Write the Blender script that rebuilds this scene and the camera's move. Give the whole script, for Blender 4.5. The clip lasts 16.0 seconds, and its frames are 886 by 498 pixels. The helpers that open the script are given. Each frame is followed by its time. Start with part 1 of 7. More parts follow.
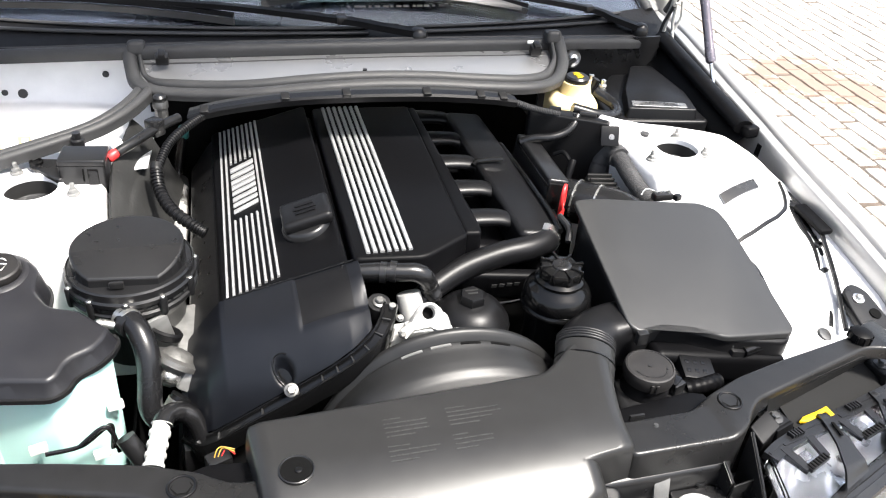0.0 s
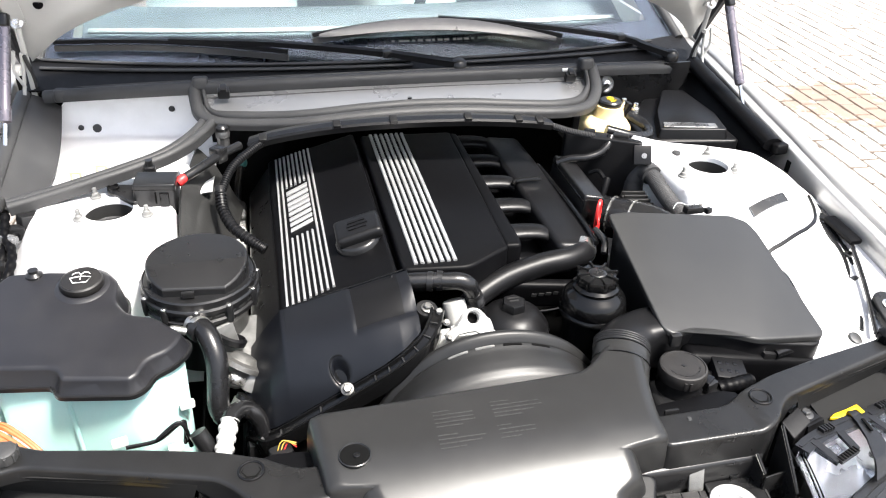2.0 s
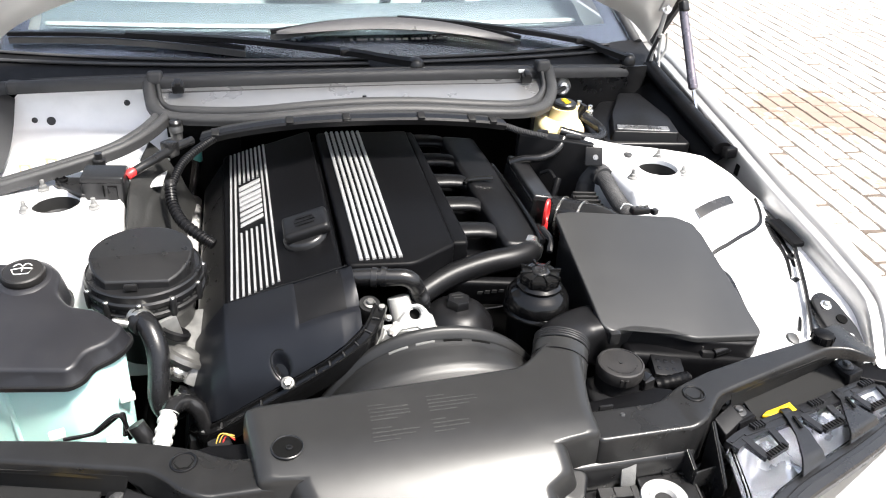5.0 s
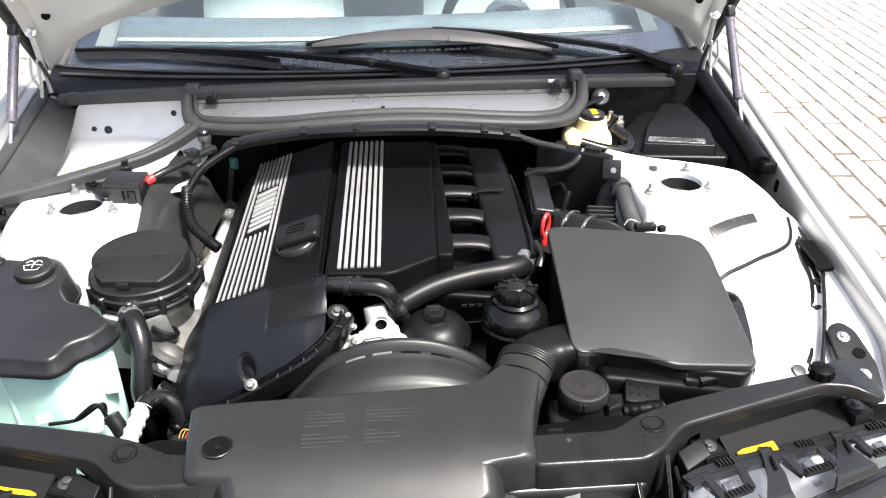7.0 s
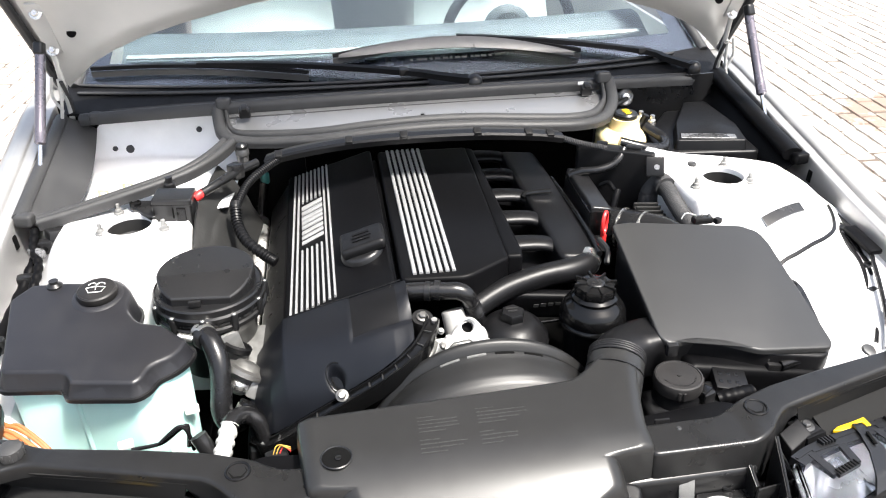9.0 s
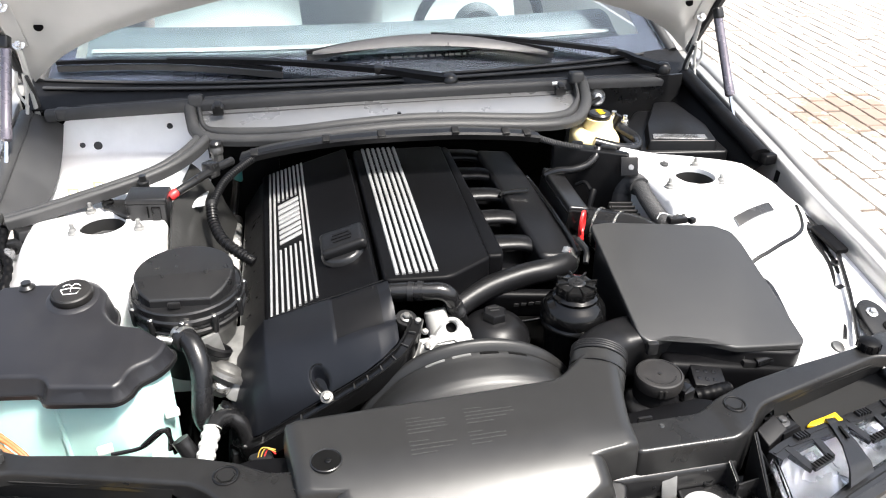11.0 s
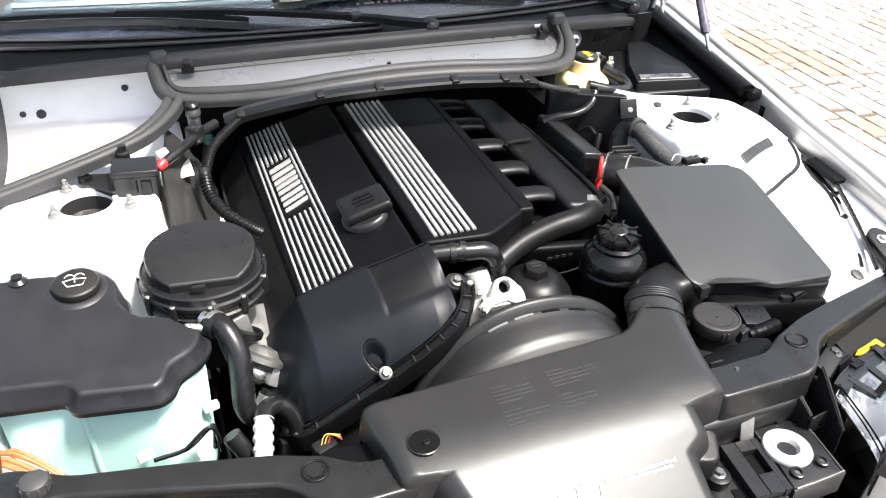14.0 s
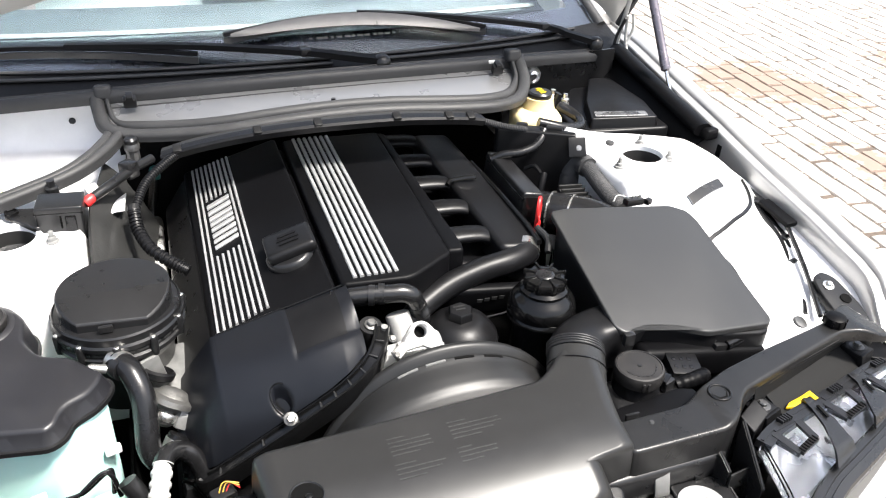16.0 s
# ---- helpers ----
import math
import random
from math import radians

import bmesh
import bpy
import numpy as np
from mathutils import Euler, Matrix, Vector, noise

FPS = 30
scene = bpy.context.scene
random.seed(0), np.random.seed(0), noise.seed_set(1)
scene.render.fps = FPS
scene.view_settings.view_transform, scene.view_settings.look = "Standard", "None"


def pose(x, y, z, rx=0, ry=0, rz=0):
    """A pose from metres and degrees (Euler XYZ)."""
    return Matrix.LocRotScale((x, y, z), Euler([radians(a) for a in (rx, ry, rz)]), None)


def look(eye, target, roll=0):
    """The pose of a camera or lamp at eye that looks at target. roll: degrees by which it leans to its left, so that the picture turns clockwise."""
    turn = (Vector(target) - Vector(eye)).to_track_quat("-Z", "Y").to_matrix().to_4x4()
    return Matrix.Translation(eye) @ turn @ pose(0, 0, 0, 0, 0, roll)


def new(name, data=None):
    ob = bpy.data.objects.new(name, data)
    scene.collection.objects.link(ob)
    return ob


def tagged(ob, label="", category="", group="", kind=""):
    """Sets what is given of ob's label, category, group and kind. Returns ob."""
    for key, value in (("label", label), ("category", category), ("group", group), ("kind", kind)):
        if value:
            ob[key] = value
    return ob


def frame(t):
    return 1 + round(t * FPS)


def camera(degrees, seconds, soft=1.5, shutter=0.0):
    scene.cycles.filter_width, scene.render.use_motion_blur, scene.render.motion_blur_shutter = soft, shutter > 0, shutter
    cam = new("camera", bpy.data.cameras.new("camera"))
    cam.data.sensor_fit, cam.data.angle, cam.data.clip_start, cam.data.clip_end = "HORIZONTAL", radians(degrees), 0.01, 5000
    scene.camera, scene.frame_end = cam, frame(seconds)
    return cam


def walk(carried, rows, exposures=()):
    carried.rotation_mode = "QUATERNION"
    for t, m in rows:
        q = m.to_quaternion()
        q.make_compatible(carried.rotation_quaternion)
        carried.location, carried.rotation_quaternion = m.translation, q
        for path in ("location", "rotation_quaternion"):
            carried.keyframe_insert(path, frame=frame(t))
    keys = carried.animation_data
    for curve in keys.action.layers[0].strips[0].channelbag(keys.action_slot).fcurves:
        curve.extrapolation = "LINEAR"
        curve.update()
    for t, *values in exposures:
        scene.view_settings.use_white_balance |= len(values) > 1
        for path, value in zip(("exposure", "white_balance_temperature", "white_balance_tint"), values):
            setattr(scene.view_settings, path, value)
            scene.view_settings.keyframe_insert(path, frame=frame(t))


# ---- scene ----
cam = camera(59.1, 16.0, soft=1.1)
PATH = [
    (0, (-0.249, -1.102, 1.476), (0.26, 0.478, 0.361), 5.0),
    (0.5, (-0.285, -1.13, 1.468), (0.153, 0.476, 0.359), 3.1),
    (1, (-0.275, -1.161, 1.479), (0.111, 0.48, 0.403), 1.9),
    (1.5, (-0.283, -1.173, 1.484), (0.116, 0.475, 0.423), 2.2),
    (2, (-0.275, -1.185, 1.489), (0.141, 0.469, 0.446), 2.2),
    (2.5, (-0.278, -1.188, 1.488), (0.145, 0.467, 0.447), 2.4),
    (3, (-0.281, -1.195, 1.494), (0.153, 0.464, 0.465), 2.3),
    (3.5, (-0.278, -1.2, 1.501), (0.196, 0.464, 0.498), 3.0),
    (4, (-0.288, -1.2, 1.492), (0.177, 0.453, 0.466), 4.1),
    (4.2, (-0.285, -1.201, 1.491), (0.193, 0.445, 0.46), 3.8),
    (6.3, (-0.055, -1.225, 1.488), (0.206, 0.445, 0.418), 3.6),
    (6.5, (-0.028, -1.227, 1.487), (0.129, 0.448, 0.404), 2.1),
    (7, (0.016, -1.24, 1.498), (0.129, 0.472, 0.47), -0.5),
    (7.5, (-0.008, -1.246, 1.494), (0.108, 0.459, 0.454), 3.2),
    (8, (-0.017, -1.253, 1.492), (0.017, 0.451, 0.446), -0.5),
    (8.5, (-0.071, -1.238, 1.5), (-0.05, 0.489, 0.491), -1.2),
    (9, (-0.182, -1.228, 1.485), (0.076, 0.486, 0.488), -0.9),
    (9.2, (-0.206, -1.222, 1.485), (0.127, 0.454, 0.446), -0.3),
    (11.3, (-0.225, -1.219, 1.495), (0.14, 0.477, 0.5), 0.8),
    (11.5, (-0.239, -1.217, 1.491), (0.128, 0.487, 0.511), 0.8),
    (12, (-0.281, -1.168, 1.487), (0.131, 0.491, 0.448), 4.0),
    (12.5, (-0.269, -1.049, 1.459), (0.097, 0.591, 0.374), 1.2),
    (13, (-0.273, -0.935, 1.445), (0.093, 0.682, 0.326), -0.7),
    (13.5, (-0.378, -1.019, 1.441), (0.232, 0.523, 0.323), 1.5),
    (14, (-0.424, -1.093, 1.464), (0.219, 0.442, 0.355), 2.4),
    (14.5, (-0.412, -1.119, 1.467), (0.226, 0.423, 0.365), 1.6),
    (15, (-0.425, -1.126, 1.468), (0.224, 0.406, 0.359), 2.6),
    (15.5, (-0.409, -1.141, 1.481), (0.359, 0.363, 0.409), 4.4),
    (16, (-0.284, -1.112, 1.478), (0.323, 0.472, 0.42), 2.3),
]
walk(cam, [(t, look(eye, target, roll)) for t, eye, target, roll in PATH],
     exposures=[(0, 1.49), (2, 1.51), (4, 1.50), (6.5, 1.41), (7.5, 1.40), (8.2, 1.45), (9, 1.45), (12, 1.44), (13, 1.59), (14, 1.55), (15, 1.43), (15.5, 1.41), (16, 1.41)])

# ---- light ----
world = bpy.data.worlds.new("sky")
scene.world = world
world.use_nodes = True
wn = world.node_tree
sky = wn.nodes.new("ShaderNodeTexSky")
sky.sky_type = "NISHITA"
sky.sun_disc = False
sky.dust_density, sky.air_density = 4.0, 1.0
SUN_EL, SUN_AZ = 63.0, 134.0
sky.sun_elevation, sky.sun_rotation = radians(SUN_EL), radians(SUN_AZ)
haze = wn.nodes.new("ShaderNodeHueSaturation")
haze.inputs["Saturation"].default_value = 0.65
wn.links.new(sky.outputs[0], haze.inputs["Color"])
wn.links.new(haze.outputs[0], wn.nodes["Background"].inputs[0])
wn.nodes["Background"].inputs[1].default_value = 0.14
sun = new("sun", bpy.data.lights.new("sun", "SUN"))
sun.data.energy, sun.data.angle, sun.data.color = 4.5, radians(8), (1.0, 0.96, 0.9)
_az, _el = radians(SUN_AZ), radians(SUN_EL)
SUN_FROM = Vector((math.sin(_az) * math.cos(_el), math.cos(_az) * math.cos(_el), math.sin(_el)))
sun.matrix_world = look(SUN_FROM * 20, (0, 0, 0))


# ---- materials ----
def material(name, base, rough=0.5, metal=0.0, spread=0.12, scale=40.0, bump=0.02, bump_scale=600.0,
             coat=0.0, spec=0.5, transmission=0.0, ior=1.45, dust=0.0, alpha=1.0, rough_spread=0.08, per_object=0.0, sss=0.0):
    """A Principled material with tone variation at two scales, dust, and fine relief."""
    m = bpy.data.materials.new(name)
    m.use_nodes = True
    nt = m.node_tree
    b = nt.nodes["Principled BSDF"]
    nodes, link = nt.nodes, nt.links.new
    co = nodes.new("ShaderNodeTexCoord")
    big = nodes.new("ShaderNodeTexNoise")
    big.inputs["Scale"].default_value = scale * 0.2
    big.inputs["Detail"].default_value = 4
    fine = nodes.new("ShaderNodeTexNoise")
    fine.inputs["Scale"].default_value = scale
    fine.inputs["Detail"].default_value = 6
    link(co.outputs["Object"], big.inputs["Vector"])
    link(co.outputs["Object"], fine.inputs["Vector"])
    mean = nodes.new("ShaderNodeMath")
    mean.operation = "ADD"
    link(big.outputs[0], mean.inputs[0])
    link(fine.outputs[0], mean.inputs[1])
    src = mean.outputs[0]
    if per_object:
        info = nodes.new("ShaderNodeObjectInfo")
        mul = nodes.new("ShaderNodeMath")
        mul.operation = "MULTIPLY_ADD"
        mul.inputs[1].default_value = per_object
        link(info.outputs["Random"], mul.inputs[0])
        link(src, mul.inputs[2])
        src = mul.outputs[0]
    ramp = nodes.new("ShaderNodeMapRange")
    ramp.inputs["From Min"].default_value = 0.7
    ramp.inputs["From Max"].default_value = 1.3 + per_object
    ramp.inputs["To Min"].default_value = 1 - spread
    ramp.inputs["To Max"].default_value = 1 + spread
    link(src, ramp.inputs["Value"])
    col = nodes.new("ShaderNodeVectorMath")
    col.operation = "SCALE"
    col.inputs[0].default_value = base[:3]
    link(ramp.outputs[0], col.inputs["Scale"])
    out = col.outputs[0]
    if dust:
        spot = nodes.new("ShaderNodeTexNoise")
        spot.inputs["Scale"].default_value = 14
        spot.inputs["Detail"].default_value = 8
        spot.inputs["Roughness"].default_value = 0.7
        link(co.outputs["Object"], spot.inputs["Vector"])
        mr = nodes.new("ShaderNodeMapRange")
        mr.inputs["From Min"].default_value = 0.5
        mr.inputs["From Max"].default_value = 0.8
        mr.inputs["To Max"].default_value = dust
        link(spot.outputs[0], mr.inputs["Value"])
        mix = nodes.new("ShaderNodeMix")
        mix.data_type = "RGBA"
        mix.inputs["B"].default_value = (0.22, 0.2, 0.17, 1)
        link(mr.outputs[0], mix.inputs["Factor"])
        link(out, mix.inputs["A"])
        out = mix.outputs["Result"]
    link(out, b.inputs["Base Color"])
    rr = nodes.new("ShaderNodeMapRange")
    rr.inputs["From Min"].default_value = 0.7
    rr.inputs["From Max"].default_value = 1.3
    rr.inputs["To Min"].default_value = max(rough - rough_spread, 0.02)
    rr.inputs["To Max"].default_value = min(rough + rough_spread, 1)
    link(mean.outputs[0], rr.inputs["Value"])
    link(rr.outputs[0], b.inputs["Roughness"])
    b.inputs["Metallic"].default_value = metal
    b.inputs["Coat Weight"].default_value = coat
    b.inputs["Coat Roughness"].default_value = 0.08
    b.inputs["Specular IOR Level"].default_value = spec
    b.inputs["Transmission Weight"].default_value = transmission
    b.inputs["IOR"].default_value = ior
    b.inputs["Alpha"].default_value = alpha
    if sss:
        b.inputs["Subsurface Weight"].default_value = sss
        b.inputs["Subsurface Radius"].default_value = (0.02, 0.03, 0.03)
    if bump:
        grain = nodes.new("ShaderNodeTexNoise")
        grain.inputs["Scale"].default_value = bump_scale
        grain.inputs["Detail"].default_value = 3
        link(co.outputs["Object"], grain.inputs["Vector"])
        bp = nodes.new("ShaderNodeBump")
        bp.inputs["Strength"].default_value = min(bump * 10, 1)
        bp.inputs["Distance"].default_value = 0.0006
        link(grain.outputs[0], bp.inputs["Height"])
        link(bp.outputs[0], b.inputs["Normal"])
    return m


M = {}
M["paint"] = material("silver_paint", (0.36, 0.357, 0.352), 0.36, 0.5, 0.03, 60, 0.0, 900, coat=0.35, rough_spread=0.02)
M["primer"] = material("bay_paint", (0.76, 0.76, 0.765), 0.42, 0.1, 0.05, 30, 0.002, 500, coat=0.2, dust=0.08, rough_spread=0.03)
M["bulk"] = material("bulkhead_paint", (0.21, 0.21, 0.212), 0.30, 0.45, 0.08, 14, 0.004, 500, coat=0.1, dust=0.2)
M["manifold"] = material("manifold_plastic", (0.005, 0.005, 0.0055), 0.36, 0, 0.15, 50, 0.02, 1200, spec=0.26, rough_spread=0.03)
M["capdust"] = material("dusty_cap_plastic", (0.008, 0.0072, 0.007), 0.5, 0, 0.25, 60, 0.03, 900, dust=0.035)
M["strip_label"] = material("dark_label_film", (0.022, 0.022, 0.022), 0.25, 0.05, 0.1, 80, 0.0)
M["hoodpaint"] = material("hood_underside_paint", (0.42, 0.42, 0.405), 0.4, 0.1, 0.05, 20, 0.004, 500, coat=0.2, dust=0.08)
M["tankcover"] = material("washer_cover_plastic", (0.011, 0.011, 0.013), 0.36, 0, 0.12, 40, 0.015, 1200, rough_spread=0.05, dust=0.03)
M["flap"] = material("flap_rubber", (0.038, 0.038, 0.039), 0.55, 0, 0.15, 40, 0.05, 800, spec=0.4)
M["lid"] = material("lid_plastic", (0.020, 0.020, 0.020), 0.38, 0, 0.06, 50, 0.012, 1500, rough_spread=0.02, dust=0.006)
M["support"] = material("support_plastic", (0.0095, 0.0095, 0.0097), 0.30, 0, 0.18, 40, 0.02, 1100, spec=0.40, rough_spread=0.05, dust=0.015)
M["grey"] = material("grey_plastic", (0.022, 0.022, 0.022), 0.36, 0, 0.10, 50, 0.012, 1500, rough_spread=0.03, dust=0.02)
M["snorkel"] = material("satin_plastic", (0.0150, 0.0150, 0.0150), 0.35, 0, 0.10, 50, 0.01, 1400, spec=0.42, rough_spread=0.03, dust=0.012)
M["fan"] = material("fan_shroud_plastic", (0.010, 0.010, 0.010), 0.40, 0, 0.12, 50, 0.015, 1200, spec=0.42, rough_spread=0.03, dust=0.015)
M["black"] = material("black_plastic", (0.0085, 0.0085, 0.009), 0.30, 0, 0.15, 50, 0.012, 1200, rough_spread=0.04, dust=0.02)
M["cover"] = material("matt_cover_plastic", (0.0026, 0.0026, 0.003), 0.42, 0, 0.15, 60, 0.012, 1800, spec=0.10, rough_spread=0.02)
M["head"] = material("head_cover_plastic", (0.0042, 0.0048, 0.0066), 0.36, 0, 0.12, 60, 0.012, 1500, spec=0.38, rough_spread=0.02)
M["gloss"] = material("glossy_black", (0.004, 0.004, 0.0042), 0.17, 0, 0.1, 50, 0.008, 900, spec=0.36, rough_spread=0.02)
M["rubber"] = material("seal_rubber", (0.034, 0.034, 0.0345), 0.5, 0, 0.15, 40, 0.06, 800, spec=0.4)
M["hose"] = material("hose_rubber", (0.007, 0.007, 0.0075), 0.26, 0, 0.15, 60, 0.012, 700, rough_spread=0.02)
M["felt"] = material("felt", (0.006, 0.006, 0.006), 0.95, 0, 0.25, 80, 0.2, 900, spec=0.1)
M["insul"] = material("moulded_insulation", (0.017, 0.017, 0.0165), 0.7, 0, 0.3, 25, 0.25, 160, spec=0.3, dust=0.03)
M["matt"] = material("matt_dull_plastic", (0.012, 0.012, 0.012), 0.8, 0, 0.15, 40, 0.04, 900, spec=0.12)
# near-black that puts the shade of gaps, holes and hollows into colour
M["void"] = material("shade_black", (0.003, 0.003, 0.003), 0.9, 0, 0.3, 20, 0.1, 200, spec=0.1)
M["stripe"] = material("silver_trim", (0.50, 0.50, 0.50), 0.40, 0.65, 0.06, 90, 0.01, 600)
M["alu"] = material("cast_aluminium", (0.23, 0.23, 0.223), 0.5, 0.65, 0.18, 90, 0.15, 500, dust=0.12)
M["steel"] = material("zinc_steel", (0.66, 0.65, 0.62), 0.28, 0.95, 0.15, 120, 0.05, 400)
M["spiral"] = material("bright_spiral_steel", (0.78, 0.77, 0.75), 0.32, 0.55, 0.12, 80, 0.08, 300)
M["dullsteel"] = material("aged_steel", (0.17, 0.168, 0.16), 0.45, 0.8, 0.25, 60, 0.1, 300, dust=0.2)
M["foil"] = material("heat_shield_foil", (0.7, 0.68, 0.64), 0.3, 0.9, 0.2, 80, 0.6, 120)
M["chrome"] = material("polished_rod", (0.75, 0.75, 0.77), 0.12, 1.0, 0.05, 60, 0.0)
M["strutblack"] = material("strut_enamel", (0.15, 0.135, 0.155), 0.27, 0.6, 0.08, 60, 0.0, coat=0.5)
M["paleal"] = material("pale_casting", (0.36, 0.36, 0.35), 0.55, 0.1, 0.14, 90, 0.12, 500, dust=0.06)
M["ringwhite"] = material("matt_white_ring", (0.30, 0.30, 0.295), 0.55, 0, 0.08, 60, 0.02)
M["spoiler"] = material("grey_wiper_spoiler", (0.028, 0.028, 0.030), 0.34, 0.1, 0.1, 40, 0.02, 800)
M["red"] = material("red_plastic", (0.62, 0.03, 0.03), 0.35, 0, 0.08, 50, 0.02)
M["yellow"] = material("yellow_plastic", (0.66, 0.43, 0.01), 0.4, 0, 0.08, 60, 0.02)
M["cream"] = material("aged_cream_plastic", (0.7, 0.58, 0.32), 0.35, 0, 0.12, 30, 0.02, 300, sss=0.2)
M["teal"] = material("washer_tank_plastic", (0.46, 0.71, 0.66), 0.38, 0, 0.06, 12, 0.02, 300, sss=0.35)
M["tealcap"] = material("dark_teal_plastic", (0.035, 0.15, 0.135), 0.4, 0, 0.1, 50, 0.02)
M["white"] = material("white_plastic", (0.75, 0.75, 0.72), 0.4, 0, 0.06, 60, 0.02)
M["ivory"] = material("ribbed_white_plastic", (0.48, 0.48, 0.46), 0.45, 0, 0.08, 60, 0.02)
M["decal"] = material("grey_print", (0.038, 0.038, 0.038), 0.55, 0, 0.25, 200, 0.0)
M["plate"] = material("label_foil", (0.22, 0.22, 0.22), 0.3, 0.6, 0.1, 200, 0.0)
M["wire_o"] = material("orange_wire", (0.30, 0.11, 0.035), 0.5, 0, 0.2, 90, 0.02)
M["wire_y"] = material("yellow_wire", (0.45, 0.28, 0.05), 0.5, 0, 0.2, 90, 0.02)
M["frit"] = material("ceramic_edge", (0.012, 0.013, 0.02), 0.15, 0, 0.1, 40, 0.0)
M["dash"] = material("dashboard_vinyl", (0.03, 0.042, 0.05), 0.6, 0, 0.1, 40, 0.1, 600)
M["seat"] = material("pale_leather", (0.34, 0.40, 0.40), 0.5, 0, 0.06, 30, 0.1, 300)
# pale tone for light lying on the dashboard's front
M["dashlit"] = material("lit_dash_line", (0.13, 0.15, 0.155), 0.5, 0, 0.05, 30, 0.02)
M["lens"] = material("headlamp_lens", (0.90, 0.91, 0.94), 0.05, 0, 0.02, 40, 0.0, transmission=1.0, ior=1.3)
M["darkbolt"] = material("dark_zinc", (0.10, 0.10, 0.10), 0.4, 0.7, 0.2, 120, 0.05, 400)
M["pad"] = material("matt_pad_plastic", (0.0045, 0.0045, 0.005), 0.5, 0, 0.15, 60, 0.03, 1500, spec=0.18)
M["glass"] = material("windscreen_glass", (0.86, 0.92, 0.92), 0.0, 0, 0.01, 5, 0.0, transmission=1.0, ior=1.5, rough_spread=0.0)
M["reflector"] = material("headlamp_reflector", (0.68, 0.685, 0.69), 0.28, 0.7, 0.1, 30, 0.0)
M["paver"] = material("clay_paver", (0.345, 0.315, 0.285), 0.85, 0, 0.26, 9, 0.3, 120, spec=0.2, per_object=0.5)


def stain(m, colour, spots):
    """Brown stains with ragged rims, at places on the ground (x, y, radius), over a material."""
    nt = m.node_tree
    nodes, link = nt.nodes, nt.links.new
    b = nodes["Principled BSDF"]
    was = b.inputs["Base Color"].links[0].from_socket
    geo = nodes.new("ShaderNodeNewGeometry")
    rag = nodes.new("ShaderNodeTexNoise")
    rag.inputs["Scale"].default_value, rag.inputs["Detail"].default_value = 11.0, 8
    rag.inputs["Roughness"].default_value = 0.65
    link(geo.outputs["Position"], rag.inputs["Vector"])
    wide = nodes.new("ShaderNodeTexNoise")
    wide.inputs["Scale"].default_value, wide.inputs["Detail"].default_value = 0.9, 2
    link(geo.outputs["Position"], wide.inputs["Vector"])
    total = nodes.new("ShaderNodeMath")
    total.operation = "MULTIPLY_ADD"
    total.inputs[1].default_value, total.inputs[2].default_value = 0.5, -0.05
    link(wide.outputs[0], total.inputs[0])
    src = total.outputs[0]
    for x, y, r in spots:
        dist = nodes.new("ShaderNodeVectorMath")
        dist.operation = "DISTANCE"
        dist.inputs[1].default_value = (x, y, 0)
        link(geo.outputs["Position"], dist.inputs[0])
        mr = nodes.new("ShaderNodeMapRange")
        mr.inputs["From Min"].default_value, mr.inputs["From Max"].default_value = r, 0.0
        mr.inputs["To Max"].default_value = 0.32
        link(dist.outputs["Value"], mr.inputs["Value"])
        add = nodes.new("ShaderNodeMath")
        link(src, add.inputs[0])
        link(mr.outputs[0], add.inputs[1])
        src = add.outputs[0]
    both = nodes.new("ShaderNodeMath")
    link(src, both.inputs[0])
    link(rag.outputs[0], both.inputs[1])
    cut = nodes.new("ShaderNodeMapRange")
    cut.inputs["From Min"].default_value, cut.inputs["From Max"].default_value = 0.86, 0.98
    cut.inputs["To Max"].default_value = 0.9
    link(both.outputs[0], cut.inputs["Value"])
    mix = nodes.new("ShaderNodeMix")
    mix.data_type = "RGBA"
    mix.inputs["B"].default_value = (*colour, 1)
    link(was, mix.inputs["A"])
    link(cut.outputs[0], mix.inputs["Factor"])
    link(mix.outputs["Result"], b.inputs["Base Color"])


stain(M["paver"], (0.20, 0.148, 0.118), ((2.75, 2.5, 0.6), (2.95, 2.2, 0.5), (3.1, 1.85, 0.45), (4.3, 2.45, 0.7), (4.15, 2.1, 0.5), (2.7, 1.2, 0.45), (2.9, 1.0, 0.4)))
M["sand"] = material("joint_sand", (0.105, 0.086, 0.072), 0.95, 0, 0.3, 30, 0.4, 200, spec=0.1)
M["mulch"] = material("bark_mulch", (0.20, 0.135, 0.085), 0.95, 0, 0.6, 14, 0.8, 60, spec=0.1)


# ---- mesh helpers ----
def finish(bm, name, mat, parent=None, label="", angle=38, smooth=True):
    bmesh.ops.recalc_face_normals(bm, faces=bm.faces)
    me = bpy.data.meshes.new(name)
    bm.to_mesh(me)
    bm.free()
    for p in me.polygons:
        p.use_smooth = smooth
    if smooth:
        me.set_sharp_from_angle(angle=radians(angle))
    me.materials.append(M[mat])
    ob = new(name, me)
    if parent is not None:
        ob.parent = parent
    if label:
        ob["label"] = label
    return ob


def part(name, bm, mat, parent, label="", angle=38):
    return finish(bm, name, mat, parent, label, angle)


def thing(name, label, category, group="", kind="", at=(0, 0, 0)):
    e = new(name)
    e.empty_display_size = 0.02
    e.location = at
    tagged(e, label, category, group, kind)
    return e


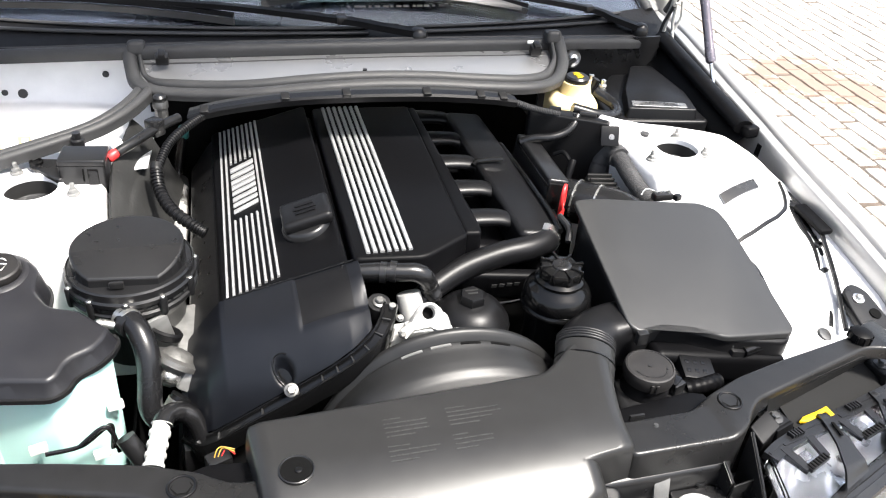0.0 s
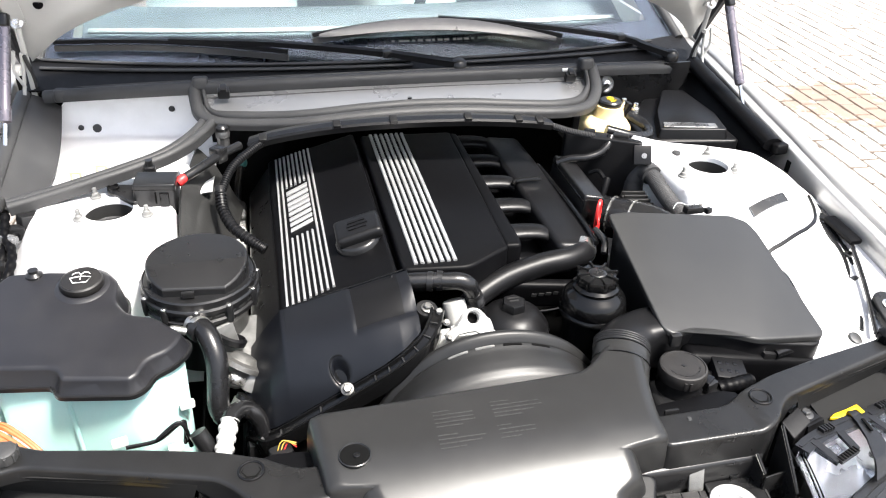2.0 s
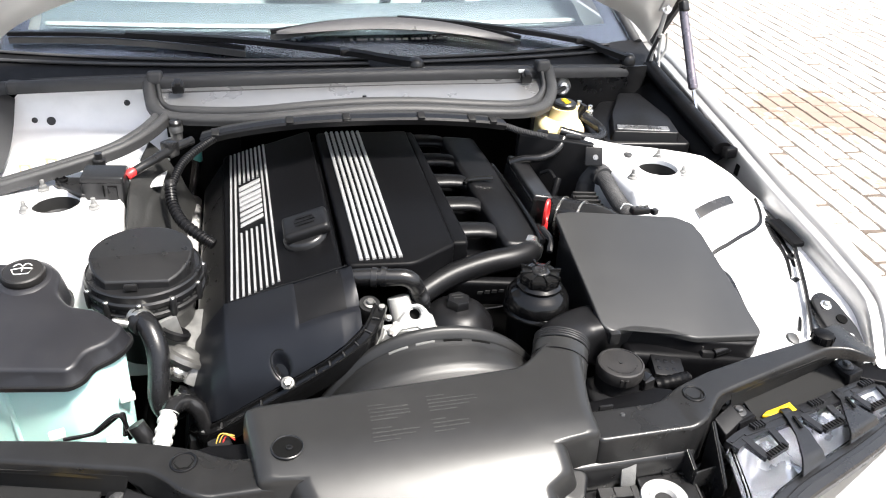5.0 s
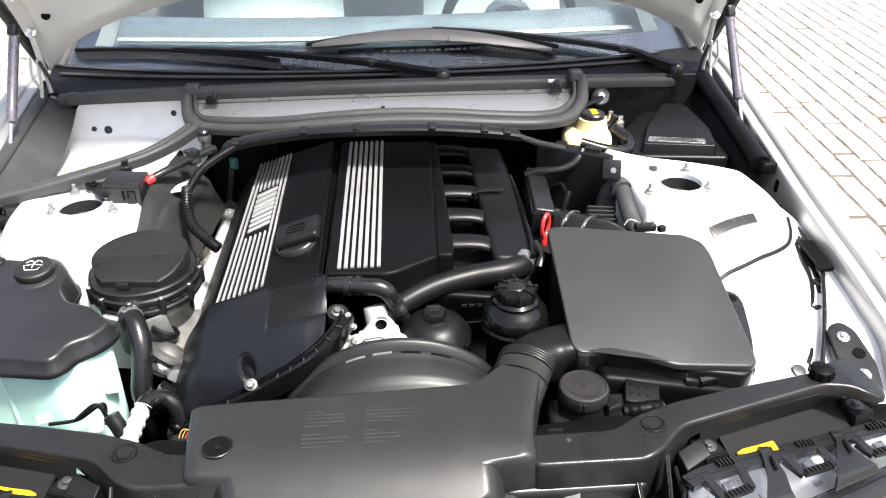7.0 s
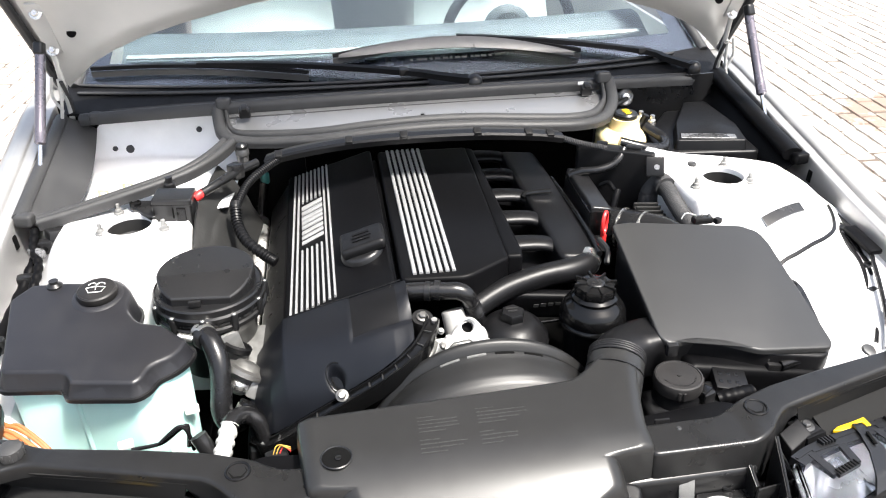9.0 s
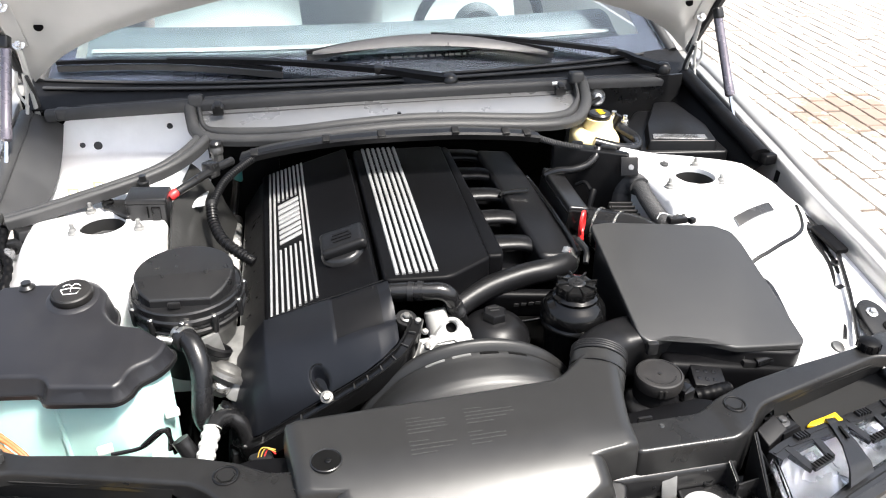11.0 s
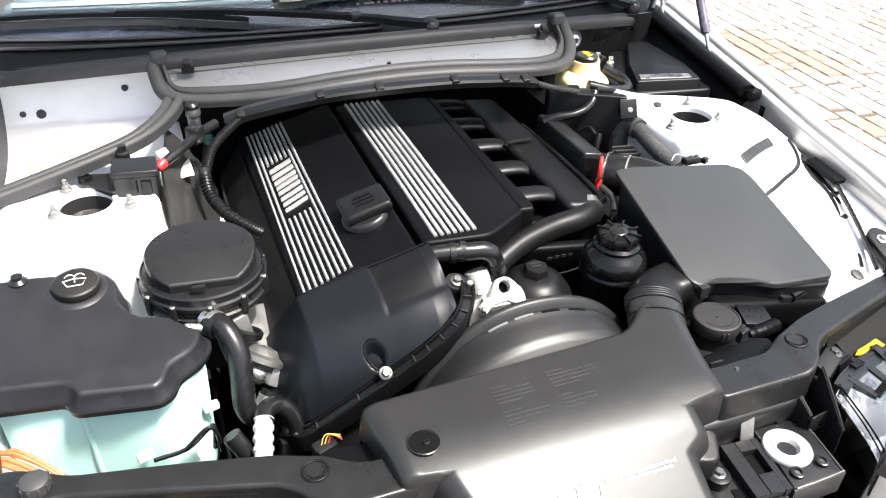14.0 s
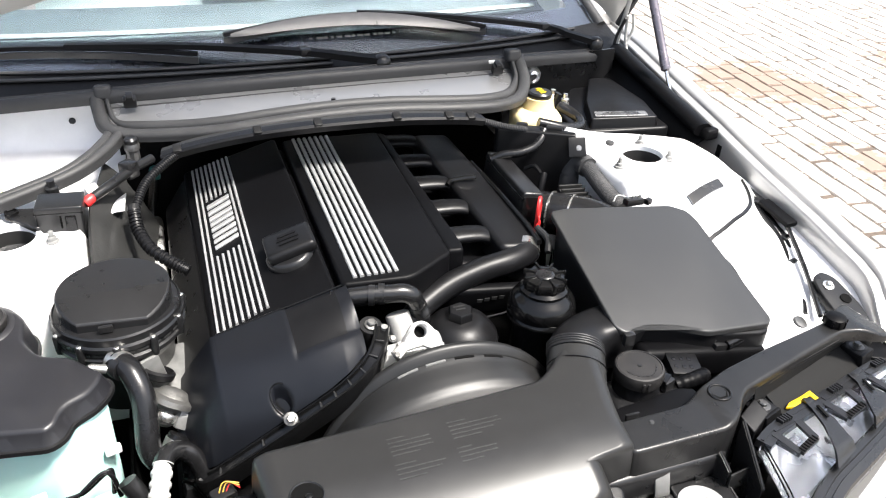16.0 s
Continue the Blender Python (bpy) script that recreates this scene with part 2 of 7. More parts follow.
def spline(pts, n=8):
    """A smooth line through the points (Catmull-Rom)."""
    p = [Vector(q) for q in pts]
    p = [2 * p[0] - p[1]] + p + [2 * p[-1] - p[-2]]
    out = []
    for i in range(1, len(p) - 2):
        a, b, c, d = p[i - 1:i + 3]
        for k in range(n):
            t = k / n
            out.append(0.5 * (2 * b + (c - a) * t + (2 * a - 5 * b + 4 * c - d) * t * t + (3 * b - a - 3 * c + d) * t ** 3))
    out.append(p[-2])
    return out


def sweep(bm, line, rings, closed=True, caps=True):
    """Rings (lists of 2D offsets: across, up) swept along a line of vectors, with little twist."""
    up = Vector((0, 0, 1))
    last = None
    vs = []
    for i, p in enumerate(line):
        d = (line[min(i + 1, len(line) - 1)] - line[max(i - 1, 0)]).normalized()
        side = d.cross(up)
        if side.length < 0.2:
            side = last if last is not None else Vector((1, 0, 0))
            side = (side - side.dot(d) * d)
        side.normalize()
        if last is not None and side.dot(last) < 0:
            side = -side
        last = side
        u = side.cross(d)
        ring = rings[i] if isinstance(rings, list) and isinstance(rings[0], list) else rings
        vs.append([bm.verts.new(p + side * a + u * b) for a, b in ring])
    for r0, r1 in zip(vs, vs[1:]):
        n = len(r0)
        for k in range(n if closed else n - 1):
            bm.faces.new((r0[k], r0[(k + 1) % n], r1[(k + 1) % n], r1[k]))
    if caps and closed:
        bm.faces.new(vs[0])
        bm.faces.new(vs[-1][::-1])
    return bm


def circle(r, seg=14, sx=1.0, sy=1.0):
    return [(r * sx * math.cos(2 * math.pi * k / seg), r * sy * math.sin(2 * math.pi * k / seg)) for k in range(seg)]


def tube(pts, r, seg=14, n=8, bm=None, sx=1.0, sy=1.0, ridge=0.0, pitch=2):
    """A round tube through points; ridge makes it corrugated."""
    bm = bm or bmesh.new()
    line = spline(pts, n)
    rs = r if isinstance(r, (list, tuple)) else None
    rings = []
    for i in range(len(line)):
        if rs:
            f = i / (len(line) - 1) * (len(rs) - 1)
            k = min(int(f), len(rs) - 2)
            rad = rs[k] + (rs[k + 1] - rs[k]) * (f - k)
        else:
            rad = r
        if ridge and (i // pitch) % 2:
            rad -= ridge
        rings.append(circle(rad, seg, sx, sy))
    return sweep(bm, line, rings)


def lathe(profile, seg=32, at=(0, 0, 0), tilt=None, bm=None, cap=True):
    """A turned body: profile of (radius, height) from bottom to top."""
    bm = bm or bmesh.new()
    m = Matrix.Translation(at) @ (tilt.to_4x4() if tilt is not None else Matrix())
    rings = []
    for r, z in profile:
        rings.append([bm.verts.new(m @ Vector((r * math.cos(2 * math.pi * k / seg), r * math.sin(2 * math.pi * k / seg), z))) for k in range(seg)])
    for a, b in zip(rings, rings[1:]):
        for k in range(seg):
            bm.faces.new((a[k], a[(k + 1) % seg], b[(k + 1) % seg], b[k]))
    if cap:
        bm.faces.new(rings[0][::-1])
        bm.faces.new(rings[-1])
    return bm


def turn(rx=0, ry=0, rz=0):
    return Euler((radians(rx), radians(ry), radians(rz))).to_matrix()


def box(size, at=(0, 0, 0), rot=None, bevel=0.003, seg=2, bm=None):
    own = bm is None
    b = bmesh.new()
    bmesh.ops.create_cube(b, size=1)
    bmesh.ops.scale(b, vec=size, verts=b.verts)
    if bevel:
        bmesh.ops.bevel(b, geom=list(b.edges), offset=min(bevel, min(size) * 0.45), segments=seg, affect="EDGES", profile=0.6)
    m = Matrix.Translation(at) @ (rot.to_4x4() if rot is not None else Matrix())
    bmesh.ops.transform(b, matrix=m, verts=b.verts)
    if own:
        return b
    me = bpy.data.meshes.new("tmp")
    b.to_mesh(me)
    b.free()
    bm.from_mesh(me)
    bpy.data.meshes.remove(me)
    return bm


def rounded(outline, radius=0.01, seg=4):
    """An outline of (x, y) with its corners rounded."""
    out = []
    n = len(outline)
    for i in range(n):
        a, b, c = (Vector(outline[(i + k) % n][:2]) for k in (-1, 0, 1))
        r = min(radius, (a - b).length * 0.45, (c - b).length * 0.45)
        p, q = b + (a - b).normalized() * r, b + (c - b).normalized() * r
        for k in range(seg + 1):
            t = k / seg
            out.append(((1 - t) ** 2 * p + 2 * t * (1 - t) * b + t * t * q)[:2])
    return out


def slab(outline, top, bottom, edge=0.004, bm=None, steps=3, draft=0.0):
    """A plate over an outline, with a rounded upper edge; top and bottom are heights or functions of (x, y)."""
    bm = bm or bmesh.new()
    zt = top if callable(top) else (lambda x, y: top)
    zb = bottom if callable(bottom) else (lambda x, y: bottom)
    pts = [Vector((x, y)) for x, y in outline]
    n = len(pts)
    area = sum(pts[i].cross(pts[(i + 1) % n]) for i in range(n))
    if area < 0:
        pts.reverse()
    inward = []
    for i in range(n):
        d = (pts[(i + 1) % n] - pts[i - 1]).normalized()
        inward.append(Vector((-d.y, d.x)))
    rings = [[bm.verts.new((p.x - v.x * draft, p.y - v.y * draft, zb(p.x, p.y))) for p, v in zip(pts, inward)]]
    for k in range(steps + 1):
        a = math.pi / 2 * k / steps
        ins, drop = edge * (1 - math.cos(a)), edge * (1 - math.sin(a))
        ring = []
        for p, v in zip(pts, inward):
            q = p + v * ins
            ring.append(bm.verts.new((q.x, q.y, zt(q.x, q.y) - drop)))
        rings.append(ring)
    for a, b in zip(rings, rings[1:]):
        for k in range(n):
            bm.faces.new((a[k], a[(k + 1) % n], b[(k + 1) % n], b[k]))
    bm.faces.new(rings[0][::-1])
    f = bm.faces.new(rings[-1])
    bmesh.ops.triangulate(bm, faces=[f])
    return bm


def relief(outline, top, bottom, edge=0.004, steps=3, draft=0.0, pitch=0.008, creases=()):
    """A slab whose upper face is cut into a grid, and along creases (y values), so that top(x, y) gives it relief."""
    bm = slab(outline, 0.0, -1.0, edge, steps=steps, draft=draft)
    lines = [((0, y, 0), (0, 1, 0)) for y in creases]
    if pitch:
        for axis in (0, 1):
            lo, hi = min(p[axis] for p in outline), max(p[axis] for p in outline)
            no = (1, 0, 0) if axis == 0 else (0, 1, 0)
            lines += [(tuple(c * (lo + pitch * (k + 0.5)) for c in no), no) for k in range(int((hi - lo) / pitch))]
    for co, no in lines:
        bmesh.ops.bisect_plane(bm, geom=bm.verts[:] + bm.edges[:] + bm.faces[:], dist=1e-6, plane_co=co, plane_no=no)
    zb = bottom if callable(bottom) else (lambda x, y: bottom)
    for v in bm.verts:
        x, y, z = v.co
        low = max(0.0, (-z - edge) / (1 - edge))
        v.co.z = lerp(top(x, y) + max(z, -edge), zb(x, y), low)
    return bm


def sheet(func, nu, nv, thick=0.0, bm=None):
    """A surface func(u, v) -> (x, y, z) with u, v in 0..1, given thickness along its normals."""
    bm = bm or bmesh.new()
    g = [[Vector(func(i / nu, j / nv)) for j in range(nv + 1)] for i in range(nu + 1)]
    top = [[bm.verts.new(p) for p in row] for row in g]
    for i in range(nu):
        for j in range(nv):
            bm.faces.new((top[i][j], top[i + 1][j], top[i + 1][j + 1], top[i][j + 1]))
    if thick:
        low = []
        for i in range(nu + 1):
            row = []
            for j in range(nv + 1):
                a = g[min(i + 1, nu)][j] - g[max(i - 1, 0)][j]
                b = g[i][min(j + 1, nv)] - g[i][max(j - 1, 0)]
                nrm = a.cross(b)
                nrm = nrm.normalized() if nrm.length > 1e-9 else Vector((0, 0, 1))
                row.append(bm.verts.new(g[i][j] - nrm * thick))
            low.append(row)
        for i in range(nu):
            for j in range(nv):
                bm.faces.new((low[i][j + 1], low[i + 1][j + 1], low[i + 1][j], low[i][j]))
        for i in range(nu):
            bm.faces.new((top[i + 1][0], top[i][0], low[i][0], low[i + 1][0]))
            bm.faces.new((top[i][nv], top[i + 1][nv], low[i + 1][nv], low[i][nv]))
        for j in range(nv):
            bm.faces.new((top[0][j], top[0][j + 1], low[0][j + 1], low[0][j]))
            bm.faces.new((top[nu][j + 1], top[nu][j], low[nu][j], low[nu][j + 1]))
    return bm


def bolt(parent, at, r=0.007, tilt=None, mat="steel", washer=1.6, name="bolt"):
    """A hex bolt head on a washer."""
    bm = lathe([(r * washer, 0), (r * washer, r * 0.2), (r * 1.1, r * 0.35)], 20, at, tilt)
    lathe([(r * 0.95, r * 0.3), (r * 0.95, r * 0.95), (r * 0.75, r * 1.15)], 6, at, tilt, bm)
    return part(name, bm, mat, parent)


def lerp(a, b, t):
    return a + (b - a) * t


def smooth01(t):
    t = max(0.0, min(1.0, t))
    return t * t * (3 - 2 * t)


def curve_at(points, y):
    """The value at y of a broken line of (y, value), smoothed."""
    pts = sorted(points)
    if y <= pts[0][0]:
        return pts[0][1]
    for (a, va), (b, vb) in zip(pts, pts[1:]):
        if y <= b:
            return lerp(va, vb, (y - a) / (b - a))
    return pts[-1][1]


# ---- the car's shell ----
def panel_z(x, y):
    """Height of the bay's upper line: it falls towards the front."""
    return curve_at([(-0.6, 0.755), (-0.45, 0.785), (-0.36, 0.80), (-0.235, 0.825), (-0.1, 0.848), (0.05, 0.876), (0.2, 0.895), (0.42, 0.925), (1.2, 0.98)], y)


def fender_x(y):
    return curve_at([(-0.62, 0.60), (-0.5, 0.69), (-0.45, 0.71), (-0.36, 0.738), (-0.235, 0.738), (-0.1, 0.735), (0.03, 0.735), (0.2, 0.745), (0.45, 0.76), (1.2, 0.79)], y)


def seal_line(x):
    a = abs(x) / 0.68
    return Vector((x, 0.292 + 0.105 * a ** 2.2, 0.968 - 0.043 * a ** 2.2))


body = thing("car_shell", "silver painted car front with its engine bay open, parked on pavers", "car")

# sheet below the engine, coloured near-black for the shade there
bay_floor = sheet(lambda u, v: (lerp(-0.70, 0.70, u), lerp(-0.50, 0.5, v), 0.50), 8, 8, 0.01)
part("shade_black", bay_floor, "void", body, "near-black sheet for the shade under the engine")


# sheet behind the bumper, its darkness painted in place of shade
def front_shade(u, v):
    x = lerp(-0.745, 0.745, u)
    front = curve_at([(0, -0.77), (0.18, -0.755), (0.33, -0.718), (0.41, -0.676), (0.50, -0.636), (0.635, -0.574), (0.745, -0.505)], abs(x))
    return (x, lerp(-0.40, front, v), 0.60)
part("front_shade", sheet(front_shade, 24, 4, 0.006), "void", body, "near-black sheet for the shade behind the bumper")


REAR_EDGE = [(0.38, 0.086), (0.413, 0.089), (0.50, 0.093), (0.56, 0.086), (0.62, 0.066), (0.658, 0.046), (0.668, 0.0), (0.69, -0.06), (0.75, -0.09)]
REAR_LIFT = [(0.38, 0.037), (0.413, 0.036), (0.46, 0.022), (0.50, 0.012), (0.56, 0.006), (0.66, 0.0)]


def tower_z(x, y, right):
    ax = abs(x)
    d = math.hypot((ax - 0.53) / (1.04 if right else 1.12 if ax < 0.53 else 0.92), y)
    gutter = curve_at([(-0.5, 0.69), (-0.36, 0.735), (-0.2, 0.765), (0.1, 0.79)], y) + (0.036 if right else 0.0)
    lift = 1 - smooth01((d - 0.115) / (0.125 if right else 0.075))
    z = lerp(gutter, 0.868, lift)
    if y > 0:
        z = max(z, lerp(z, 0.868, smooth01(y / 0.03) * (1 - smooth01((ax - (0.63 if right else 0.615)) / 0.06))))
    if right and y > 0.0:
        z += curve_at(REAR_LIFT, ax) * smooth01((y - curve_at(REAR_EDGE, ax) + 0.035) / 0.03)
    # the front of the wheelhouse drops away under tank and filter box
    front = smooth01((-0.13 - y) / 0.05) * smooth01(((0.66 if not right else 0.50) - ax) / 0.03)
    z = lerp(z, 0.56, front)
    # inner wall falls to the engine
    z = lerp(z, max(z, panel_z(x, y) - 0.060), smooth01((ax - 0.69) / 0.035) if right else 0.0)
    wall = smooth01(((0.452 - 0.038 * smooth01((y - 0.03) / 0.03) if right else 0.435) - ax + 0.25 * min(0, y + 0.06)) / 0.05)
    z = lerp(z, 0.56, wall)
    return z


def wheelhouse(sx):
    bm = bmesh.new()
    nx, ny = 72, 96
    x0, x1, y0, y1 = 0.385, 0.745, -0.52, 0.12
    vs = []
    for i in range(nx + 1):
        row = []
        for j in range(ny + 1):
            x = lerp(x0, x1, i / nx)
            y = lerp(y0, y1 if sx < 0 else curve_at(REAR_EDGE, x), j / ny)
            row.append(bm.verts.new((sx * x, y, tower_z(x, y, sx > 0))))
        vs.append(row)
    for i in range(nx):
        for j in range(ny):
            c = (vs[i][j].co + vs[i + 1][j + 1].co) / 2
            if math.hypot(abs(c.x) - 0.53, c.y) < 0.039 or c.z < 0.64:
                continue
            bm.faces.new((vs[i][j], vs[i + 1][j], vs[i + 1][j + 1], vs[i][j + 1]))
    # folded rear edge
    for i in range(nx):
        a, b = vs[i][ny], vs[i + 1][ny]
        c = bm.verts.new(b.co + Vector((0, 0.002, -0.02)))
        d = bm.verts.new(a.co + Vector((0, 0.002, -0.02)))
        bm.faces.new((a, b, c, d))
    bmesh.ops.remove_doubles(bm, verts=bm.verts, dist=1e-5)
    w = part("strut_tower", bm, "primer", body, "white-silver painted strut tower", 60)
    lip = lathe([(0.037, 0.864), (0.037, 0.873), (0.0385, 0.8745), (0.044, 0.8735), (0.047, 0.868)], 40, (sx * 0.53, 0, 0), cap=False)
    part("hole_lip", lip, "primer", w)
    cup = lathe([(0.030, 0.838), (0.037, 0.842), (0.0375, 0.866)], 40, (sx * 0.53, 0, 0), cap=False)
    lathe([(0.012, 0.835), (0.012, 0.852), (0.008, 0.856)], 16, (sx * 0.53, 0, 0), bm=cup)
    lathe([(0.0, 0.832), (0.034, 0.834)], 40, (sx * 0.53, 0, 0), bm=cup, cap=False)
    part("strut_top", cup, "grey", w, "dark strut mount in the hole")
    for px, py in ((0.555, 0.049), (0.464, -0.029), (0.568, -0.028)) if sx > 0 else ((-0.557, 0.055), (-0.572, -0.018), (-0.470, -0.020)):
        at = (px, py, 0.869)
        bm = lathe([(0.009, 0), (0.009, 0.003), (0.006, 0.004), (0.006, 0.009), (0.0035, 0.010), (0.0035, 0.018), (0.002, 0.019)], 12, at)
        part("stud", bm, "alu", w)
    return w


wheelhouse(-1)
tower_r = wheelhouse(1)
dot = lathe([(0.0085, -0.002), (0.0085, 0.003), (0.007, 0.004)], 20, (0.499, 0.066, tower_z(0.499, 0.066, True)))
part("rubber_plug", dot, "rubber", tower_r)

# inner walls that close the sides, near-black in place of shade low down
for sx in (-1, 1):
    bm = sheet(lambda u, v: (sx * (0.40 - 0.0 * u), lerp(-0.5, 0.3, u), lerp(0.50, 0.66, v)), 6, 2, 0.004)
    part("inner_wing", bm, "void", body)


def fender(sx):
    prof = [(-0.014, -0.10), (-0.012, -0.05), (-0.010, -0.003), (-0.0085, -0.0005), (-0.006, 0.0), (0.008, 0.0005), (0.0095, 0.0015), (0.011, 0.0065), (0.013, 0.0085), (0.022, 0.0105), (0.032, 0.0105), (0.042, 0.007),
            (0.052, -0.001), (0.061, -0.016), (0.072, -0.045), (0.084, -0.10), (0.095, -0.2), (0.10, -0.33)]

    def f(u, v):
        y = lerp(-0.462 - 0.075 * smooth01((v - 0.15) / 0.55), 1.3, u)
        i = v * (len(prof) - 1)
        k = min(int(i), len(prof) - 2)
        dx, dz = (lerp(prof[k][c], prof[k + 1][c], i - k) for c in (0, 1))
        return (sx * (fender_x(y) + dx), y, panel_z(0, y) + 0.006 + dz - 0.052 * smooth01((-0.375 - y) / 0.12))
    bm = sheet(f, 60, 51, 0.0012)
    return part("fender", bm, "paint", body, "silver painted front wing")


fender(-1), fender(1)

# small slot cut-outs and brackets on the wing flange
for sx in (-1, 1):
    bm = box((0.004, 0.014, 0.024), (sx * 0.7235, 0.022, 0.846), turn(0, sx * 4, 0), 0.0018)
    part("flange_slot", bm, "void", body)
    tilt_z = lambda x, y: 0.7865 + 0.30 * (y + 0.372)
    bm = slab(rounded([(sx * 0.648, -0.340), (sx * 0.672, -0.332), (sx * 0.688, -0.348), (sx * 0.695, -0.406), (sx * 0.684, -0.455), (sx * 0.660, -0.466), (sx * 0.640, -0.430), (sx * 0.642, -0.370)], 0.012), tilt_z, lambda x, y: tilt_z(x, y) - 0.014, 0.003)
    br = part("wing_bracket", bm, "support", body, "black bolted wing bracket")
    for bx, by in ((0.6645, -0.361), (0.668, -0.424)):
        bolt(br, (sx * bx, by, tilt_z(bx, by)), 0.0058, turn(16, 0, 0), washer=1.6)
    part("bracket_hole", lathe([(0.009, 0), (0.009, 0.0012)], 20, (sx * 0.6755, -0.390, tilt_z(0, -0.390) + 0.0006), turn(16, 0, 0)), "void", br)

    fill = slab(rounded([(sx * 0.640, -0.452), (sx * 0.700, -0.452), (sx * 0.738, -0.470), (sx * 0.748, -0.505), (sx * 0.722, -0.520), (sx * 0.650, -0.482)], 0.006), lambda x, y: 0.742, 0.70, 0.003)
    part("corner_filler", fill, "cover", body)

# rear of the bay, its deep shade put into the firewall's near-black
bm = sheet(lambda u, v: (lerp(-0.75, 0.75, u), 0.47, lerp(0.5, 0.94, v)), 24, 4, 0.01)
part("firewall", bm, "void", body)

# left rear compartment: painted pan that turns up at the back
def pan_left(v):
    return lerp(-0.735, -0.605, smooth01((v - 0.60) / 0.55))


def pan(u, v):
    x = lerp(pan_left(v), -0.372, u)
    foot = 0.396 + 0.09 * min(0.0, -0.6 - x) - 0.07 * max(0.0, x + 0.6)
    if v < 0.7:
        y = lerp(0.06, foot, v / 0.7)
        z = lerp(0.850, 0.826, smooth01(v / 0.35)) + 0.008 * smooth01((v - 0.6) / 0.1)
    else:
        w = (v - 0.7) / 0.3
        y, z = foot + 0.030 * w ** 0.7, lerp(0.834, 0.945, w ** 1.25)
    z += (0.02 * smooth01((-0.66 - x) / 0.06) + 0.015 * smooth01((x + 0.43) / 0.05)) * (1 - v)
    return (x, y, z)
pan_ob = part("rear_pan", sheet(pan, 24, 60, 0.003), "primer", body, "painted panel behind the strut tower", 60)
for px, pv, pr in ((-0.605, 0.762, 0.0085), (-0.635, 0.770, 0.0055), (-0.455, 0.868, 0.006)):
    q = Vector(pan((px - pan_left(pv)) / (-0.372 - pan_left(pv)), pv))
    bm = lathe([(pr, -0.004), (pr, 0.0025), (pr * 0.8, 0.003)], 20, q, turn(68, 0, 0))
    part("rubber_plug", bm, "rubber", pan_ob)

# right rear compartment: pit floor, its shade painted in as near-black
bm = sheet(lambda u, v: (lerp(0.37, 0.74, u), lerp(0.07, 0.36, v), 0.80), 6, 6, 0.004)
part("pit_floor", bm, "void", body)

# ---- bulkhead with seals ----
bulk = thing("bulkhead_cover", "silver-grey heater bulkhead panel between two rubber seals", "car panel")
FRONT_Y = [(-0.36, 0.255), (-0.28, 0.222), (-0.2, 0.194), (-0.1, 0.18), (0.1, 0.172), (0.2, 0.168), (0.29, 0.180), (0.37, 0.215)]
FRONT_Z = [(-0.36, 0.914), (-0.28, 0.920), (-0.2, 0.931), (-0.1, 0.942), (0.1, 0.945), (0.2, 0.938), (0.29, 0.929), (0.37, 0.925)]


def bulk_f(u, v):
    x = lerp(-0.384, 0.392, u)
    rear = seal_line(x) + Vector((0, -0.008, -0.014))
    return (x, lerp(rear.y, curve_at(FRONT_Y, x), v), lerp(rear.z, curve_at(FRONT_Z, x), v))
bm = sheet(bulk_f, 48, 12, 0.003)
part("panel", bm, "bulk", bulk)
bm = tube([Vector(bulk_f(k / 8, 0.16)) + Vector((0, 0, 0.002)) for k in range(9)], 0.003, 8, 4, sy=0.6)
part("bead", bm, "rubber", bulk)
for cx in (-0.345, 0.352):
    bm = box((0.022, 0.016, 0.018), (cx, 0.283, 0.956), turn(20, 0, 0), 0.003)
    box((0.012, 0.018, 0.008), (cx, 0.281, 0.966), turn(20, 0, 0), 0.002, bm=bm)
    part("clip", bm, "black", bulk)
part("clip_pad", box((0.014, 0.006, 0.005), (0.343, 0.290, 0.969), turn(20, 0, 0), 0.0012), "white", bulk, "small white clip pad")
bm = lathe([(0.010, 0), (0.009, 0.004), (0.004, 0.006), (0.004, 0.012)], 14, (-0.003, 0.2, 0.948))
part("clip", bm, "black", bulk)

rear_seal = thing("rear_hood_seal", "black rubber hood seal across the rear of the bay", "rubber seal")
prof = [(-0.011, -0.011), (0.011, -0.011), (0.012, 0.0), (0.010, 0.007), (0.004, 0.011), (-0.004, 0.011), (-0.010, 0.007), (-0.012, 0.0)]
line = spline([seal_line(x) for x in (-0.685, -0.55, -0.4, -0.2, 0, 0.2, 0.4, 0.55, 0.68, 0.715)], 8)
part("strip", sweep(bmesh.new(), line, prof), "rubber", rear_seal, angle=75)
part("rear_lip", sweep(bmesh.new(), [p + Vector((0, 0.013, 0.002)) for p in line], [(-0.004, -0.008), (0.004, -0.008), (0.004, 0.006), (0.0, 0.009), (-0.004, 0.006)]), "rubber", rear_seal)
for p in (line[2], line[-3]):
    part("end_block", box((0.03, 0.026, 0.024), p, None, 0.007, 3), "rubber", rear_seal)

loop_seal = thing("bulkhead_seal", "black rubber seal looped round the heater bulkhead", "rubber seal")
loop = [(-0.388, 0.325, 0.962), (-0.386, 0.300, 0.945), (-0.378, 0.272, 0.926), (-0.35, 0.245, 0.921), (-0.28, 0.215, 0.926), (-0.2, 0.185, 0.937), (-0.1, 0.170, 0.949), (0, 0.165, 0.954),
        (0.1, 0.16, 0.953), (0.2, 0.157, 0.946), (0.29, 0.168, 0.937), (0.35, 0.20, 0.932), (0.385, 0.25, 0.942), (0.395, 0.29, 0.958), (0.396, 0.312, 0.972)]
